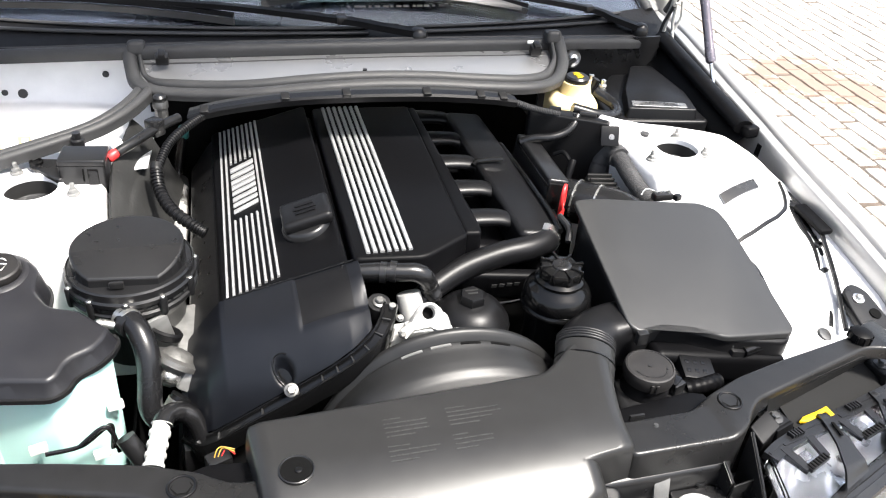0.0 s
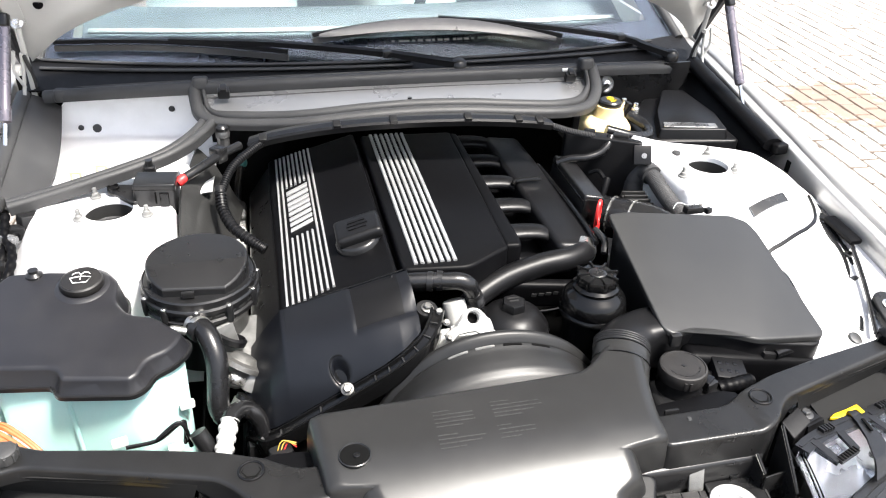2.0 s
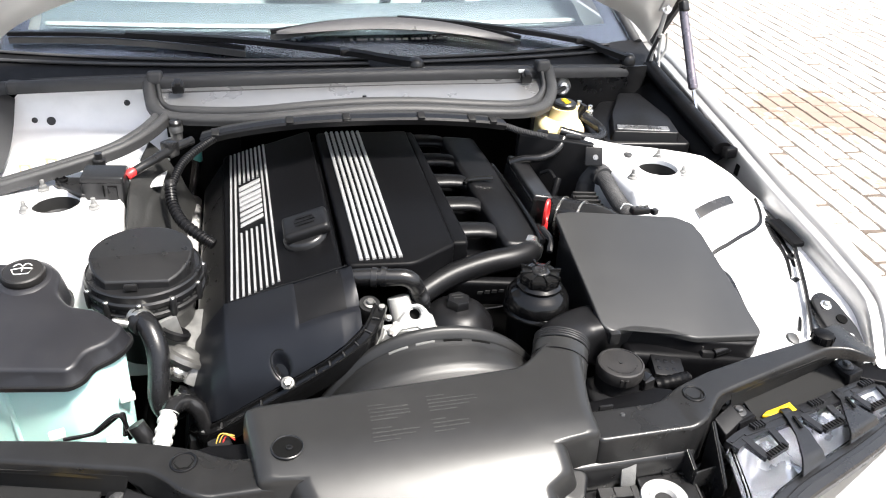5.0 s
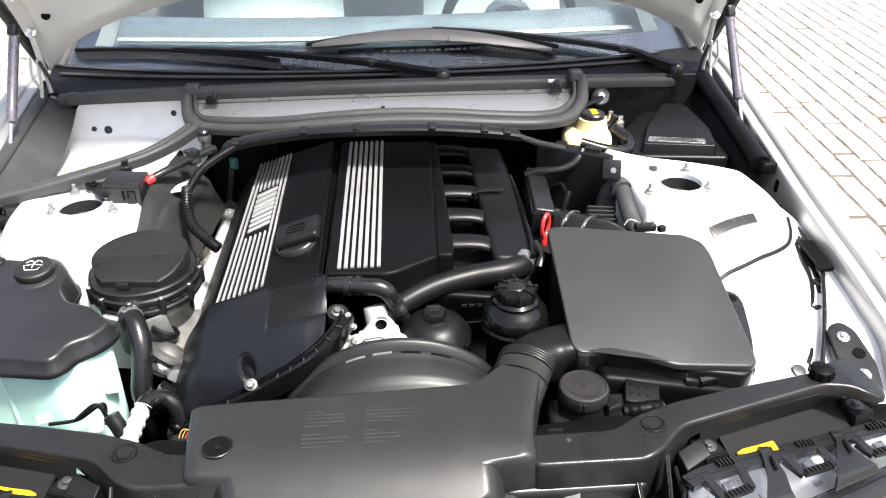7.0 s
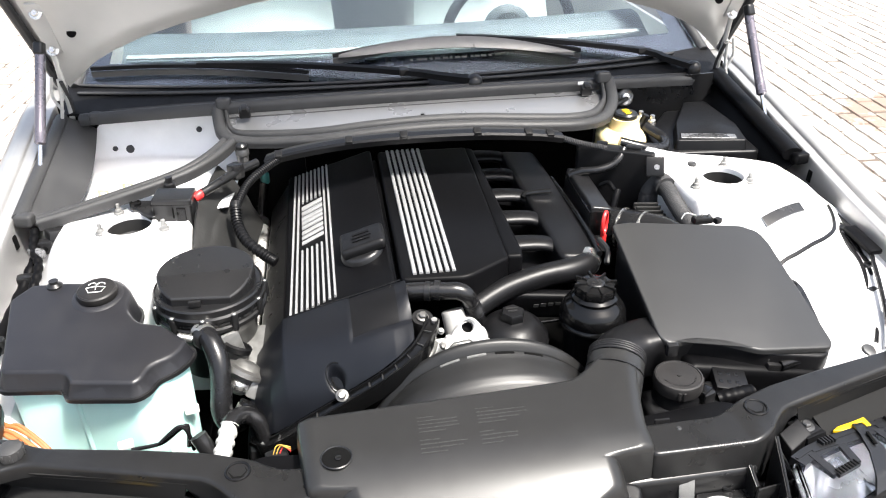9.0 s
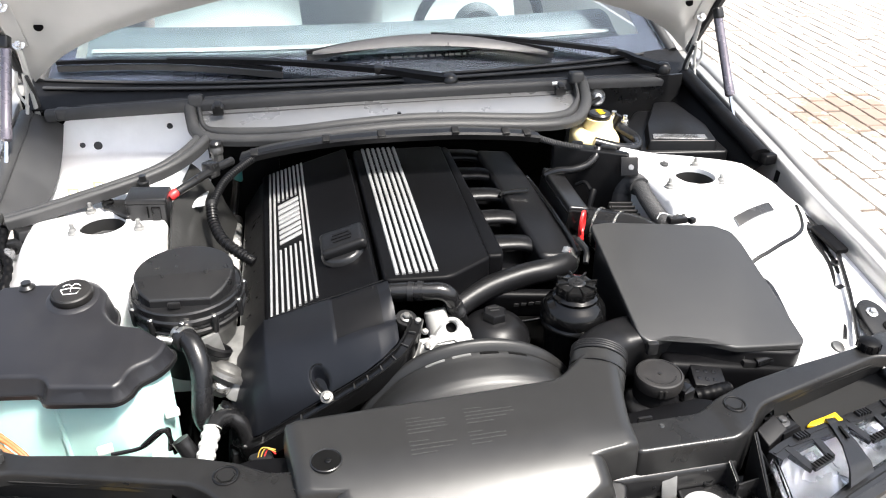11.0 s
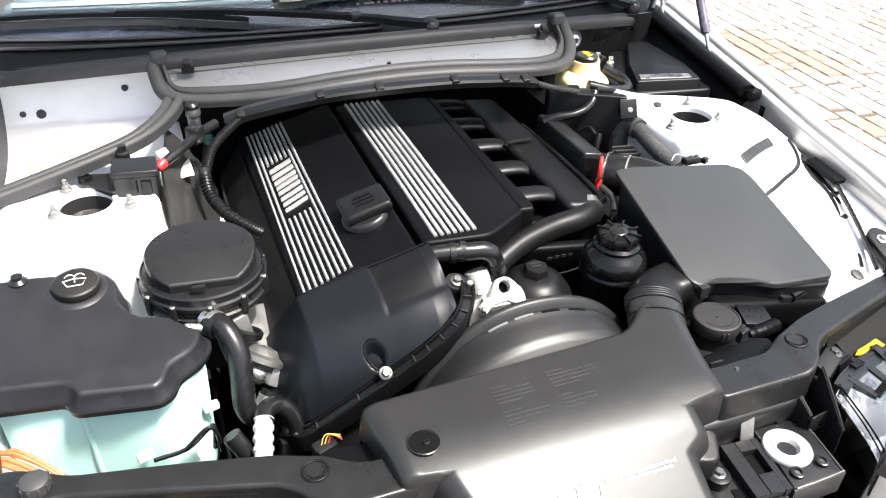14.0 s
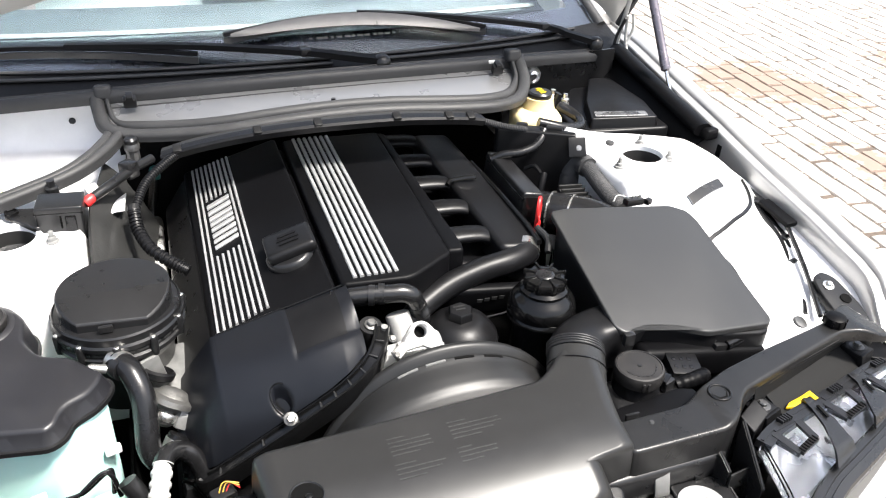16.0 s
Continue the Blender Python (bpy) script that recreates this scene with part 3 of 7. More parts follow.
line = spline(loop, 8)


def two_lobes(ra, rb, za, zb):
    """A seal's section: two round lobes with a groove between them."""
    pts = [(-ra * 2, -0.013), (rb * 2, -0.013)]
    pts += [(rb + 0.0006 + rb * math.cos(radians(a)), zb + 0.8 * rb * math.sin(radians(a))) for a in range(-20, 171, 19)]
    pts += [(0.0003, min(za, zb) - 0.001), (-0.0003, min(za, zb) - 0.001)]
    pts += [(-ra - 0.0006 + ra * math.cos(radians(a)), za + 0.8 * ra * math.sin(radians(a))) for a in range(10, 201, 19)]
    return pts
rings = []
for k in range(len(line)):
    f = min(k, len(line) - 1 - k) / 22
    thin = lerp(0.35, 1.0, smooth01((f - 0.5) / 0.8))
    rings.append(two_lobes(0.0105 * thin, 0.0120, 0.0025 * thin, -0.004))
part("strip", sweep(bmesh.new(), line, rings), "rubber", loop_seal, angle=48)
for q in (loop[0], loop[-1]):
    bm = box((0.030, 0.03, 0.026), q, turn(-10, 0, 0), 0.008, 3)
    part("end_block", bm, "rubber", loop_seal, angle=75)

left_seal = thing("side_compartment_seal", "double-lipped black rubber seal over the strut tower", "rubber seal")
lp = [(-0.376, 0.262, 0.915), (-0.385, 0.215, 0.918), (-0.41, 0.165, 0.915), (-0.45, 0.125, 0.908), (-0.51, 0.095, 0.900), (-0.58, 0.07, 0.890), (-0.635, 0.053, 0.882), (-0.686, 0.038, 0.876)]
two = two_lobes(0.0085, 0.0080, 0.001, -0.001)
part("strip", sweep(bmesh.new(), spline(lp, 8), two), "rubber", left_seal, angle=48)

for sx in (-1, 1):
    s = thing("side_hood_seal", "wide black rubber seal along the wing" if sx > 0 else "wide grey-black rubber flap along the wing", "rubber seal", group="side hood seals")
    def flap(u, v):
        y = lerp(0.41, 0.04, u)
        inner, outer = 0.665 - 0.012 * math.sin(u * math.pi), 0.728 - 0.012 * u
        z = panel_z(0, y) + 0.004
        w = lerp(inner, outer, v)
        return (sx * w, y, z - 0.055 * (1 - v) ** 1.5 * (0.6 + 0.4 * math.sin(u * math.pi)) - 0.003 * v)
    part("flap", sheet(flap, 24, 8, 0.004), "cover" if sx > 0 else "flap", s)
    rim = [(sx * (0.725 - 0.01 * k / 6), lerp(0.405, 0.045, k / 6), panel_z(0, lerp(0.405, 0.045, k / 6)) + 0.005) for k in range(7)]
    part("rim", tube(rim if sx < 0 else [(x - 0.022, y, z + 0.004) for x, y, z in rim], 0.013 if sx < 0 else 0.020, 14, 6, sy=0.7), "rubber" if sx < 0 else "cover", s)
    part("end_block", box((0.03, 0.022, 0.022), (sx * 0.706, 0.04, 0.878), turn(0, 0, sx * 10), 0.006, 3), "rubber" if sx < 0 else "cover", s)

# ---- cowl, windscreen, wipers ----
cowl = thing("cowl_cover", "black plastic cowl cover below the windscreen", "cowl cover")


def cowl_pt(x, t):
    """t runs from the seal (0) to the glass (1)."""
    a = abs(x) / 0.72
    y0, z0 = 0.302 + 0.11 * a ** 2.2, 0.962 - 0.03 * a ** 2.2
    y1, z1 = 0.372 + 0.145 * a ** 2.2, 0.977 - 0.012 * a ** 2
    return Vector((x, lerp(y0, y1, t), lerp(z0, z1, t)))


def cowl_f(u, v):
    p = cowl_pt(lerp(-0.73, 0.73, u), v)
    return p
part("panel", sheet(cowl_f, 60, 24, 0.004), "pad", cowl)
for t, dz, r in ((0.62, 0.004, 0.0045), (0.90, 0.003, 0.004)):
    for xa, xb in ((-0.70, 0.03), (0.13, 0.62)):
        n = 14
        pts = [cowl_pt(lerp(xa, xb, k / n), t) + Vector((0, 0, dz)) for k in range(n + 1)]
        part("strip", tube(pts, r, 8, 3, sy=0.8), "gloss" if t < 0.4 else "rubber", cowl)
screen = thing("windscreen", "tinted laminated windscreen reflecting the sky", "windscreen")


def glass_pt(x, s):
    a = abs(x) / 0.70
    rise = 0.47
    return Vector((x, 0.365 + 0.145 * (abs(x) / 0.72) ** 2.2 + s * 0.883, 0.972 - 0.012 * a ** 2 + s * rise - 0.04 * s * a ** 2))
bm = sheet(lambda u, v: glass_pt(lerp(-0.70, 0.70, u) * (1 - 0.12 * v), v * 0.85), 36, 20, 0.005)
pane = part("pane", bm, "glass", screen)
pane.visible_shadow = False
bm = sheet(lambda u, v: glass_pt(lerp(-0.70, 0.70, u), lerp(0.0, 0.085, v)) + Vector((0, 0.004, -0.010)), 36, 4, 0.002)
part("ceramic_band", bm, "frit", screen, "black ceramic edge of the glass")
for sx in (-1, 1):
    bm = sheet(lambda u, v: glass_pt(sx * lerp(0.655, 0.70, u) * (1 - 0.12 * v), v * 0.85) + Vector((0, 0.004, -0.010)), 3, 20, 0.002)
    part("ceramic_band", bm, "frit", screen)
    line = [glass_pt(sx * 0.712 * (1 - 0.12 * k / 8), k / 8 * 0.85) + Vector((0, -0.005, 0)) for k in range(9)]
    part("edge_trim", tube(line, 0.012, 10, 4), "rubber", screen)
    line = [glass_pt(sx * 0.745 * (1 - 0.115 * k / 8), k / 8 * 0.85) + Vector((0, 0.03, -0.01)) for k in range(9)]
    part("a_pillar", tube(line, 0.032, 14, 4), "paint", body)


# vent slots of the grille
for k in range(15):
    x = 0.003 + 0.0145 * k + (0.003 if k % 4 == 1 else 0.0)
    p = glass_pt(x, 0.058)
    part("grille_slot", box((0.0105 if k % 3 else 0.006, 0.005, 0.002), p + Vector((0, 0, 0.003)), turn(28, 0, 0), 0.0006), "grey", cowl)

def wiper(pivot, knee, tip_a, tip_b, label, bow=0.0):
    w = thing("windscreen_wiper", label, "wiper", group="windscreen wipers")
    pivot, knee, tip_a, tip_b = (Vector(p) for p in (pivot, knee, tip_a, tip_b))
    part("pivot_cap", lathe([(0.017, -0.016), (0.018, -0.004), (0.016, 0.004), (0.010, 0.010), (0.0, 0.012)], 20, pivot), "black", w)
    ring = [(-0.015, -0.006), (0.015, -0.006), (0.013, 0.006), (-0.013, 0.006)]
    thin = [(-0.008, -0.004), (0.008, -0.004), (0.006, 0.004), (-0.006, 0.004)]
    mid = (tip_a + tip_b) / 2 + Vector((0, bow, 0.014 + 0.5 * bow))
    line = spline([pivot, lerp(pivot, knee, 0.5), knee, lerp(knee, mid, 0.5) + Vector((0, 0, 0.006)), mid], 8)
    rings = [[(lerp(a, c, i / (len(line) - 1)), lerp(b, d, i / (len(line) - 1))) for (a, b), (c, d) in zip(ring, thin)] for i in range(len(line))]
    part("arm", sweep(bmesh.new(), line, rings), "cover", w)
    part("joint", box((0.02, 0.022, 0.016), knee, None, 0.004), "black", w)
    n = 12
    pts = [lerp(tip_a, tip_b, k / n) + Vector((0, bow * math.sin(k / n * math.pi), (0.010 + 0.5 * bow) * math.sin(k / n * math.pi))) for k in range(n + 1)]
    part("blade_frame", sweep(bmesh.new(), spline(pts, 2), [(-0.006, -0.003), (0.006, -0.003), (0.004, 0.004), (-0.004, 0.004)]), "cover", w)
    pts = [p + Vector((0, -0.002, -0.012)) for p in pts]
    part("rubber_edge", sweep(bmesh.new(), spline(pts, 2), [(-0.003, -0.006), (0.003, -0.006), (0.003, 0.006), (-0.003, 0.006)]), "rubber", w)
    return w


wiper((0.121, 0.318, 0.982), (-0.020, 0.355, 0.997), (-0.676, 0.518, 0.994), (-0.216, 0.39, 0.997), "black windscreen wiper with its arm parked on the cowl")
wide = wiper((0.640, 0.398, 0.956), (0.529, 0.438, 0.987), (-0.163, 0.427, 1.018), (0.381, 0.424, 1.000), "black windscreen wiper with a wide grey spoiler blade", 0.030)



def spoiler_f(u, v):
    x = lerp(-0.150, 0.365, u)
    bow = math.sin(u * math.pi)
    y = lerp(0.428, 0.420, u) + 0.024 * bow - (0.004 + 0.022 * bow ** 0.7) * v
    return (x, y, glass_pt(x, 0.0).z + 0.532 * (y - glass_pt(x, 0.0).y) + 0.017 + 0.006 * bow - 0.004 * v * v)
part("spoiler", sheet(spoiler_f, 30, 5, 0.003), "spoiler", wide, "smooth grey spoiler on the blade")

# ---- cabin seen through the glass ----
dash = thing("dashboard", "dark blue-grey dashboard top with a painted line of light in front", "dashboard")
part("top", sheet(lambda u, v: (lerp(-0.66, 0.66, u), lerp(0.64, 0.82, v) + 0.06 * (2 * u - 1) ** 2, 0.945 + 0.035 * smooth01(v * 1.6) - 0.08 * smooth01((v - 0.85) / 0.15)), 20, 14, 0.01), "dash", dash)
# pale strip paints the line of light along the dashboard's front
part("light_line", tube([(-0.64, 0.70, 0.962), (-0.3, 0.655, 0.965), (0, 0.645, 0.966), (0.3, 0.655, 0.965), (0.62, 0.69, 0.962)], 0.011, 8, 8, sy=0.5), "dashlit", dash)
part("cabin_floor", sheet(lambda u, v: (lerp(-0.72, 0.72, u), lerp(0.6, 3.0, v), 0.35), 4, 4, 0.01), "void", body)
part("cabin_back", sheet(lambda u, v: (lerp(-0.72, 0.72, u), 2.6 + 0.2 * v, lerp(0.35, 1.4, v)), 4, 4, 0.01), "seat", body)
part("roof", sheet(lambda u, v: (lerp(-0.60, 0.60, u), lerp(1.24, 2.7, v), 1.415 + 0.02 * math.sin(v * 3)), 10, 10, 0.02), "paint", body)
for sx in (-1, 1):
    part("cabin_side", sheet(lambda u, v: (sx * lerp(0.78, 0.74, v), lerp(0.75, 2.8, u), lerp(0.35, 0.95, v)), 12, 8, 0.01), "paint", body)


def seat(x):
    def back(u, v):
        w = 0.24 * (1 - 0.25 * v ** 3)
        return (x + w * (2 * u - 1), 1.32 + 0.22 * v - 0.05 * (2 * u - 1) ** 2 * -1, 0.55 + 0.62 * v)
    s = part("front_seat", sheet(back, 10, 10, 0.10), "seat", body, "pale grey leather front seat")
    part("headrest", box((0.26, 0.09, 0.17), (x, 1.56, 1.25), turn(-10, 0, 0), 0.04, 4), "seat", s)
    part("cushion", box((0.5, 0.5, 0.14), (x, 1.15, 0.58), None, 0.05, 4), "seat", s)
    return s


seat(-0.37), seat(0.37)
wheel = thing("steering_wheel", "pale rimmed steering wheel behind the dashboard", "steering wheel")
rim = bmesh.new()
line = [Vector((0.36 + 0.185 * math.cos(2 * math.pi * k / 40), 1.02 - 0.05 * math.sin(2 * math.pi * k / 40), 0.885 + 0.178 * math.sin(2 * math.pi * k / 40))) for k in range(41)]
part("rim", sweep(rim, line, circle(0.015, 10)), "dash", wheel)
part("hub", lathe([(0.07, 0), (0.075, 0.02), (0.05, 0.045)], 24, (0.36, 1.05, 0.885), turn(75, 0, 0)), "dash", wheel)

# ---- hood ----
hood = thing("car_hood", "raised hood with a light silver-painted underside", "car hood")
H_COS, H_SIN = 0.47, 0.883


def hood_pt(x, s, lift=0.0):
    return Vector((x, 0.425 - H_COS * s - H_SIN * lift, 0.985 + H_SIN * s - H_COS * lift))


def hood_rear(a):
    """Distance of the hood's rear edge from the hinge line, a from the middle (0) to the corner (1)."""
    return curve_at([(0, 0.222), (0.2, 0.215), (0.43, 0.19), (0.62, 0.152), (0.74, 0.122), (0.83, 0.092), (0.9, 0.062), (0.955, 0.028), (1.0, 0.0)], a)


def hood_in(u, v):
    a = abs(2 * u - 1)
    s = lerp(hood_rear(a), 1.02 - 0.06 * a ** 2, v)
    x = (2 * u - 1) * (0.70 + 0.10 * s)
    rim = min(smooth01((1 - a) / 0.10), smooth01(v / 0.05), smooth01((1 - v) / 0.05))
    pocket = 0.025 * smooth01((0.78 - a) / 0.12) * smooth01((v - 0.18) / 0.12) * smooth01((0.9 - v) / 0.1)
    return hood_pt(x, s, 0.016 * rim - pocket)
part("inner_panel", sheet(hood_in, 70, 50, 0.003), "hoodpaint", hood, "painted inner hood frame", 60)


def hood_out(u, v):
    a = abs(2 * u - 1)
    s = lerp(hood_rear(a) - 0.006, 1.04 - 0.06 * a ** 2, v)
    x = (2 * u - 1) * (0.728 + 0.14 * s)
    return hood_pt(x, s, -0.012 - 0.02 * (1 - a ** 2))
part("outer_skin", sheet(hood_out, 40, 20, 0.002), "paint", hood)
for sx in (-1, 1):
    line = [hood_pt(sx * (0.716 + 0.13 * s), s, -0.004) for s in (-0.005, 0.1, 0.3, 0.6, 0.9)]
    part("edge_seal", tube(line, 0.009, 8, 4), "rubber", hood)
    part("hole_plug", lathe([(0.0085, 0), (0.0085, 0.0025), (0.006, 0.003)], 20, hood_pt(sx * 0.645, 0.155, 0.0165), Matrix.Rotation(radians(62), 3, "X")), "void", hood)
    hinge = part("hinge", box((0.03, 0.008, 0.12), hood_pt(sx * 0.694, 0.16, 0.006), turn(28, 0, 0), 0.003), "hoodpaint", hood)
    for s in (0.11, 0.20):
        bolt(hinge, hood_pt(sx * 0.694, s, 0.011), 0.007, Matrix.Rotation(radians(62), 3, "X"))
    part("hinge_link", tube([(sx * 0.705, 0.383, 1.015), (sx * 0.712, 0.390, 0.965), (sx * 0.722, 0.386, 0.915)], 0.0035, 8, 6), "hoodpaint", hood)
    part("hinge_link", tube([(sx * 0.716, 0.380, 1.020), (sx * 0.725, 0.386, 0.980), (sx * 0.714, 0.392, 0.945)], 0.0030, 8, 6), "hoodpaint", hood)
    part("ground_cable", tube([(sx * 0.700, 0.380, 1.010), (sx * 0.701, 0.405, 0.970), (sx * 0.702, 0.420, 0.925)], 0.0040, 8, 6), "rubber", hood)
    part("hinge_arm", tube([hood_pt(sx * 0.694, 0.12, 0.008), (sx * 0.70, 0.385, 1.02), (sx * 0.705, 0.41, 0.955), (sx * 0.71, 0.42, 0.90)], 0.004, 8, 6, sx=1.4), "hoodpaint", hood)

for sx in (-1, 1):
    g = thing("gas_strut", "dark gas strut with a bright rod holding up the hood", "gas strut", group="hood gas struts")
    top, mid, low = Vector((sx * 0.697, 0.302, 1.092)), Vector((sx * 0.714, 0.2225, 0.941)), Vector((sx * 0.7245, 0.180, 0.870))
    d = (mid - top).normalized()
    tilt = d.to_track_quat("Z", "Y").to_matrix()
    L1 = (mid - top).length
    part("cylinder", lathe([(0.006, 0.0), (0.0095, 0.004), (0.0095, L1 - 0.03), (0.0102, L1 - 0.028), (0.0102, L1 - 0.004), (0.006, L1)], 20, top, tilt), "strutblack", g)
    part("rod", lathe([(0.004, 0), (0.004, (low - mid).length)], 12, mid, tilt), "chrome", g)
    part("ball_socket", box((0.018, 0.018, 0.024), top + Vector((0, 0, 0.006)), tilt, 0.005, 3), "black", g)
    part("ball_stud", lathe([(0.006, -0.002), (0.008, 0.008), (0.004, 0.016)], 12, top + Vector((sx * 0.002, 0.004, 0.006)), turn(-90, 0, 0)), "steel", g)

# ---- front end ----
support = thing("radiator_support", "black plastic radiator support panel across the front", "car panel")


def wing_outline(sx):
    pts = [(0.165, -0.535), (0.272, -0.534), (0.306, -0.515), (0.362, -0.494), (0.445, -0.475), (0.563, -0.453), (0.605, -0.432), (0.638, -0.417), (0.648, -0.448), (0.660, -0.480), (0.650, -0.500), (0.628, -0.496),
           (0.604, -0.484), (0.575, -0.479), (0.472, -0.507), (0.364, -0.537), (0.346, -0.552), (0.330, -0.571), (0.306, -0.586), (0.165, -0.586)]
    return rounded([(sx * x, y) for x, y in pts], 0.012)


for sx in (-1, 1):
    top = lambda x, y: 0.802 + 0.03 * (y + 0.53) + 0.0025 * smooth01((abs(x) - 0.292) / 0.02) - 0.013 * smooth01((abs(x) - 0.605) / 0.06)
    bm = relief(wing_outline(sx), top, lambda x, y: 0.724 + 0.062 * smooth01((abs(x) - 0.352) / 0.03), 0.005, steps=4, pitch=0.02)
    w = part("side_panel", bm, "support", support, angle=50)
    ledge = slab(rounded([(sx * x, y) for x, y in ((0.160, -0.540), (0.275, -0.540), (0.316, -0.515), (0.322, -0.492), (0.300, -0.484), (0.160, -0.498))], 0.008), 0.779, 0.735, 0.003)
    part("rear_ledge", ledge, "cover", support)
    part("ledge_tab", box((0.020, 0.004, 0.022), (sx * 0.203, -0.526, 0.786), turn(-8, 0, 0), 0.0015), "black", support)
    # stiffening fins at the corner towards the lamp
    fin = [((0.330, -0.578, 0.797), (0.326, -0.640, 0.742), (0.328, -0.640, 0.690), (0.334, -0.578, 0.690)),
           ((0.296, -0.588, 0.764), (0.296, -0.612, 0.752), (0.296, -0.612, 0.700), (0.296, -0.588, 0.700)),
           ((0.354, -0.556, 0.752), (0.346, -0.628, 0.748), (0.346, -0.628, 0.690), (0.354, -0.556, 0.690))]
    for a, b, c, d in fin:
        web = sheet(lambda u, v: Vector(a).lerp(Vector(b), u).lerp(Vector(d).lerp(Vector(c), u), v) * 1.0, 6, 6, 0.0025)
        for q in web.verts:
            q.co.x *= sx
        part("fin", web, "support", support)
        part("fin_edge", tube([(sx * a[0], a[1], a[2]), (sx * (a[0] + b[0]) / 2, (a[1] + b[1]) / 2, (a[2] + b[2]) / 2 + 0.0005), (sx * b[0], b[1], b[2])], 0.0018, 8, 4), "support", support)
    part("cross_web", box((0.052, 0.0025, 0.030), (sx * 0.321, -0.611, 0.735), turn(0, 0, sx * 8), 0.0008), "support", support)
    cov = slab(rounded([(sx * 0.357, -0.546), (sx * 0.392, -0.528), (sx * 0.400, -0.552), (sx * 0.362, -0.572)], 0.003), lambda x, y: 0.768 - 0.3 * (-0.545 - y), 0.735, 0.002)
    part("corner_web", cov, "manifold", support)
    ring = bmesh.new()
    line = [Vector((sx * 0.325 + 0.014 * math.cos(2 * math.pi * k / 30), -0.532 + 0.014 * math.sin(2 * math.pi * k / 30), 0.8045)) for k in range(31)]
    sweep(ring, line, circle(0.0018, 8), caps=False)
    hex_clip = part("clip", ring, "gloss", support)
    part("clip_socket", lathe([(0.0115, 0.8035), (0.0115, 0.8046), (0.0085, 0.8042)], 6, (sx * 0.325, -0.532, 0)), "void", hex_clip)
    part("screw", lathe([(0.0035, 0), (0.0025, 0.002)], 10, (sx * 0.214, -0.549, 0.8015)), "darkbolt", support)
    kr, kx = (0.72, -0.596) if sx < 0 else (0.75, 0.576)
    knob = lathe([(0.012 * kr, 0.796), (0.0135 * kr, 0.803), (0.0195 * kr, 0.806), (0.0210 * kr, 0.813), (0.0195 * kr, 0.819), (0.012 * kr, 0.822)], 24, (kx, -0.461, 0))
    buf = part("buffer", knob, "rubber" if sx < 0 else "cover", support, "round rubber hood buffer")
    for k in range(10):
        a = 2 * math.pi * k / 10
        part("buffer_rib", box((0.003, 0.003, 0.011), (kx + 0.0205 * kr * math.cos(a), -0.461 + 0.0205 * kr * math.sin(a), 0.8125), turn(0, 0, math.degrees(a)), 0.0008), "rubber" if sx < 0 else "cover", buf)
    for bx, by, bz in ((0.400, -0.537, 0.764), (0.636, -0.465, 0.752)):
        blk = box((0.034, 0.034, 0.008), (sx * bx, by, bz - 0.003), turn(4, 0, sx * 18), 0.003, 2)
        box((0.034, 0.008, 0.040), (sx * (bx + 0.006), by - 0.018, bz - 0.019), turn(-12, 0, sx * 18), 0.003, 2, bm=blk)
        box((0.026, 0.030, 0.05), (sx * bx, by, bz - 0.032), turn(4, 0, sx * 18), 0.004, 2, bm=blk)
        blk = part("lamp_mount", blk, "manifold", support)
        bolt(blk, (sx * bx, by, bz + 0.001), 0.0065, mat="darkbolt", washer=1.7)
    def rail(u, v):
        a = Vector((lerp(0.420, 0.626, u), lerp(-0.519, -0.448, u), lerp(0.760, 0.746, u)))
        b = Vector((lerp(0.432, 0.645, u), lerp(-0.558, -0.492, u), lerp(0.741, 0.722, u)))
        p = a.lerp(b, v)
        return (sx * p.x, p.y, p.z)
    def under_wall(u, v):
        x = lerp(0.385, 0.632, u)
        a = Vector((x, curve_at([(0.365, -0.534), (0.472, -0.504), (0.603, -0.471), (0.65, -0.450)], x), 0.793))
        b = Vector((lerp(0.395, 0.628, u), lerp(-0.526, -0.444, u), lerp(0.758, 0.746, u)))
        p = a.lerp(b, v)
        return (sx * p.x, p.y, p.z)
    part("under_wall", sheet(under_wall, 14, 5, 0.003 * sx), "matt", support)
    part("lamp_rail", sheet(rail, 10, 4, 0.004 * sx), "matt", support)
    part("rail_lip", tube([Vector(rail(k / 6, 0.0)) + Vector((0, 0, 0.003)) for k in range(7)], 0.0022, 8, 4), "support", support)
part("centre_beam", box((0.62, 0.09, 0.10), (0, -0.545, 0.71), None, 0.01, 3), "black", support)
part("front_beam", box((1.0, 0.03, 0.10), (0, -0.58, 0.66), None, 0.008, 3), "black", support)

# hood lock plates
LOCK_Z = 0.728


def plan(sx, pts):
    return [(sx * x, y) for x, y in pts]


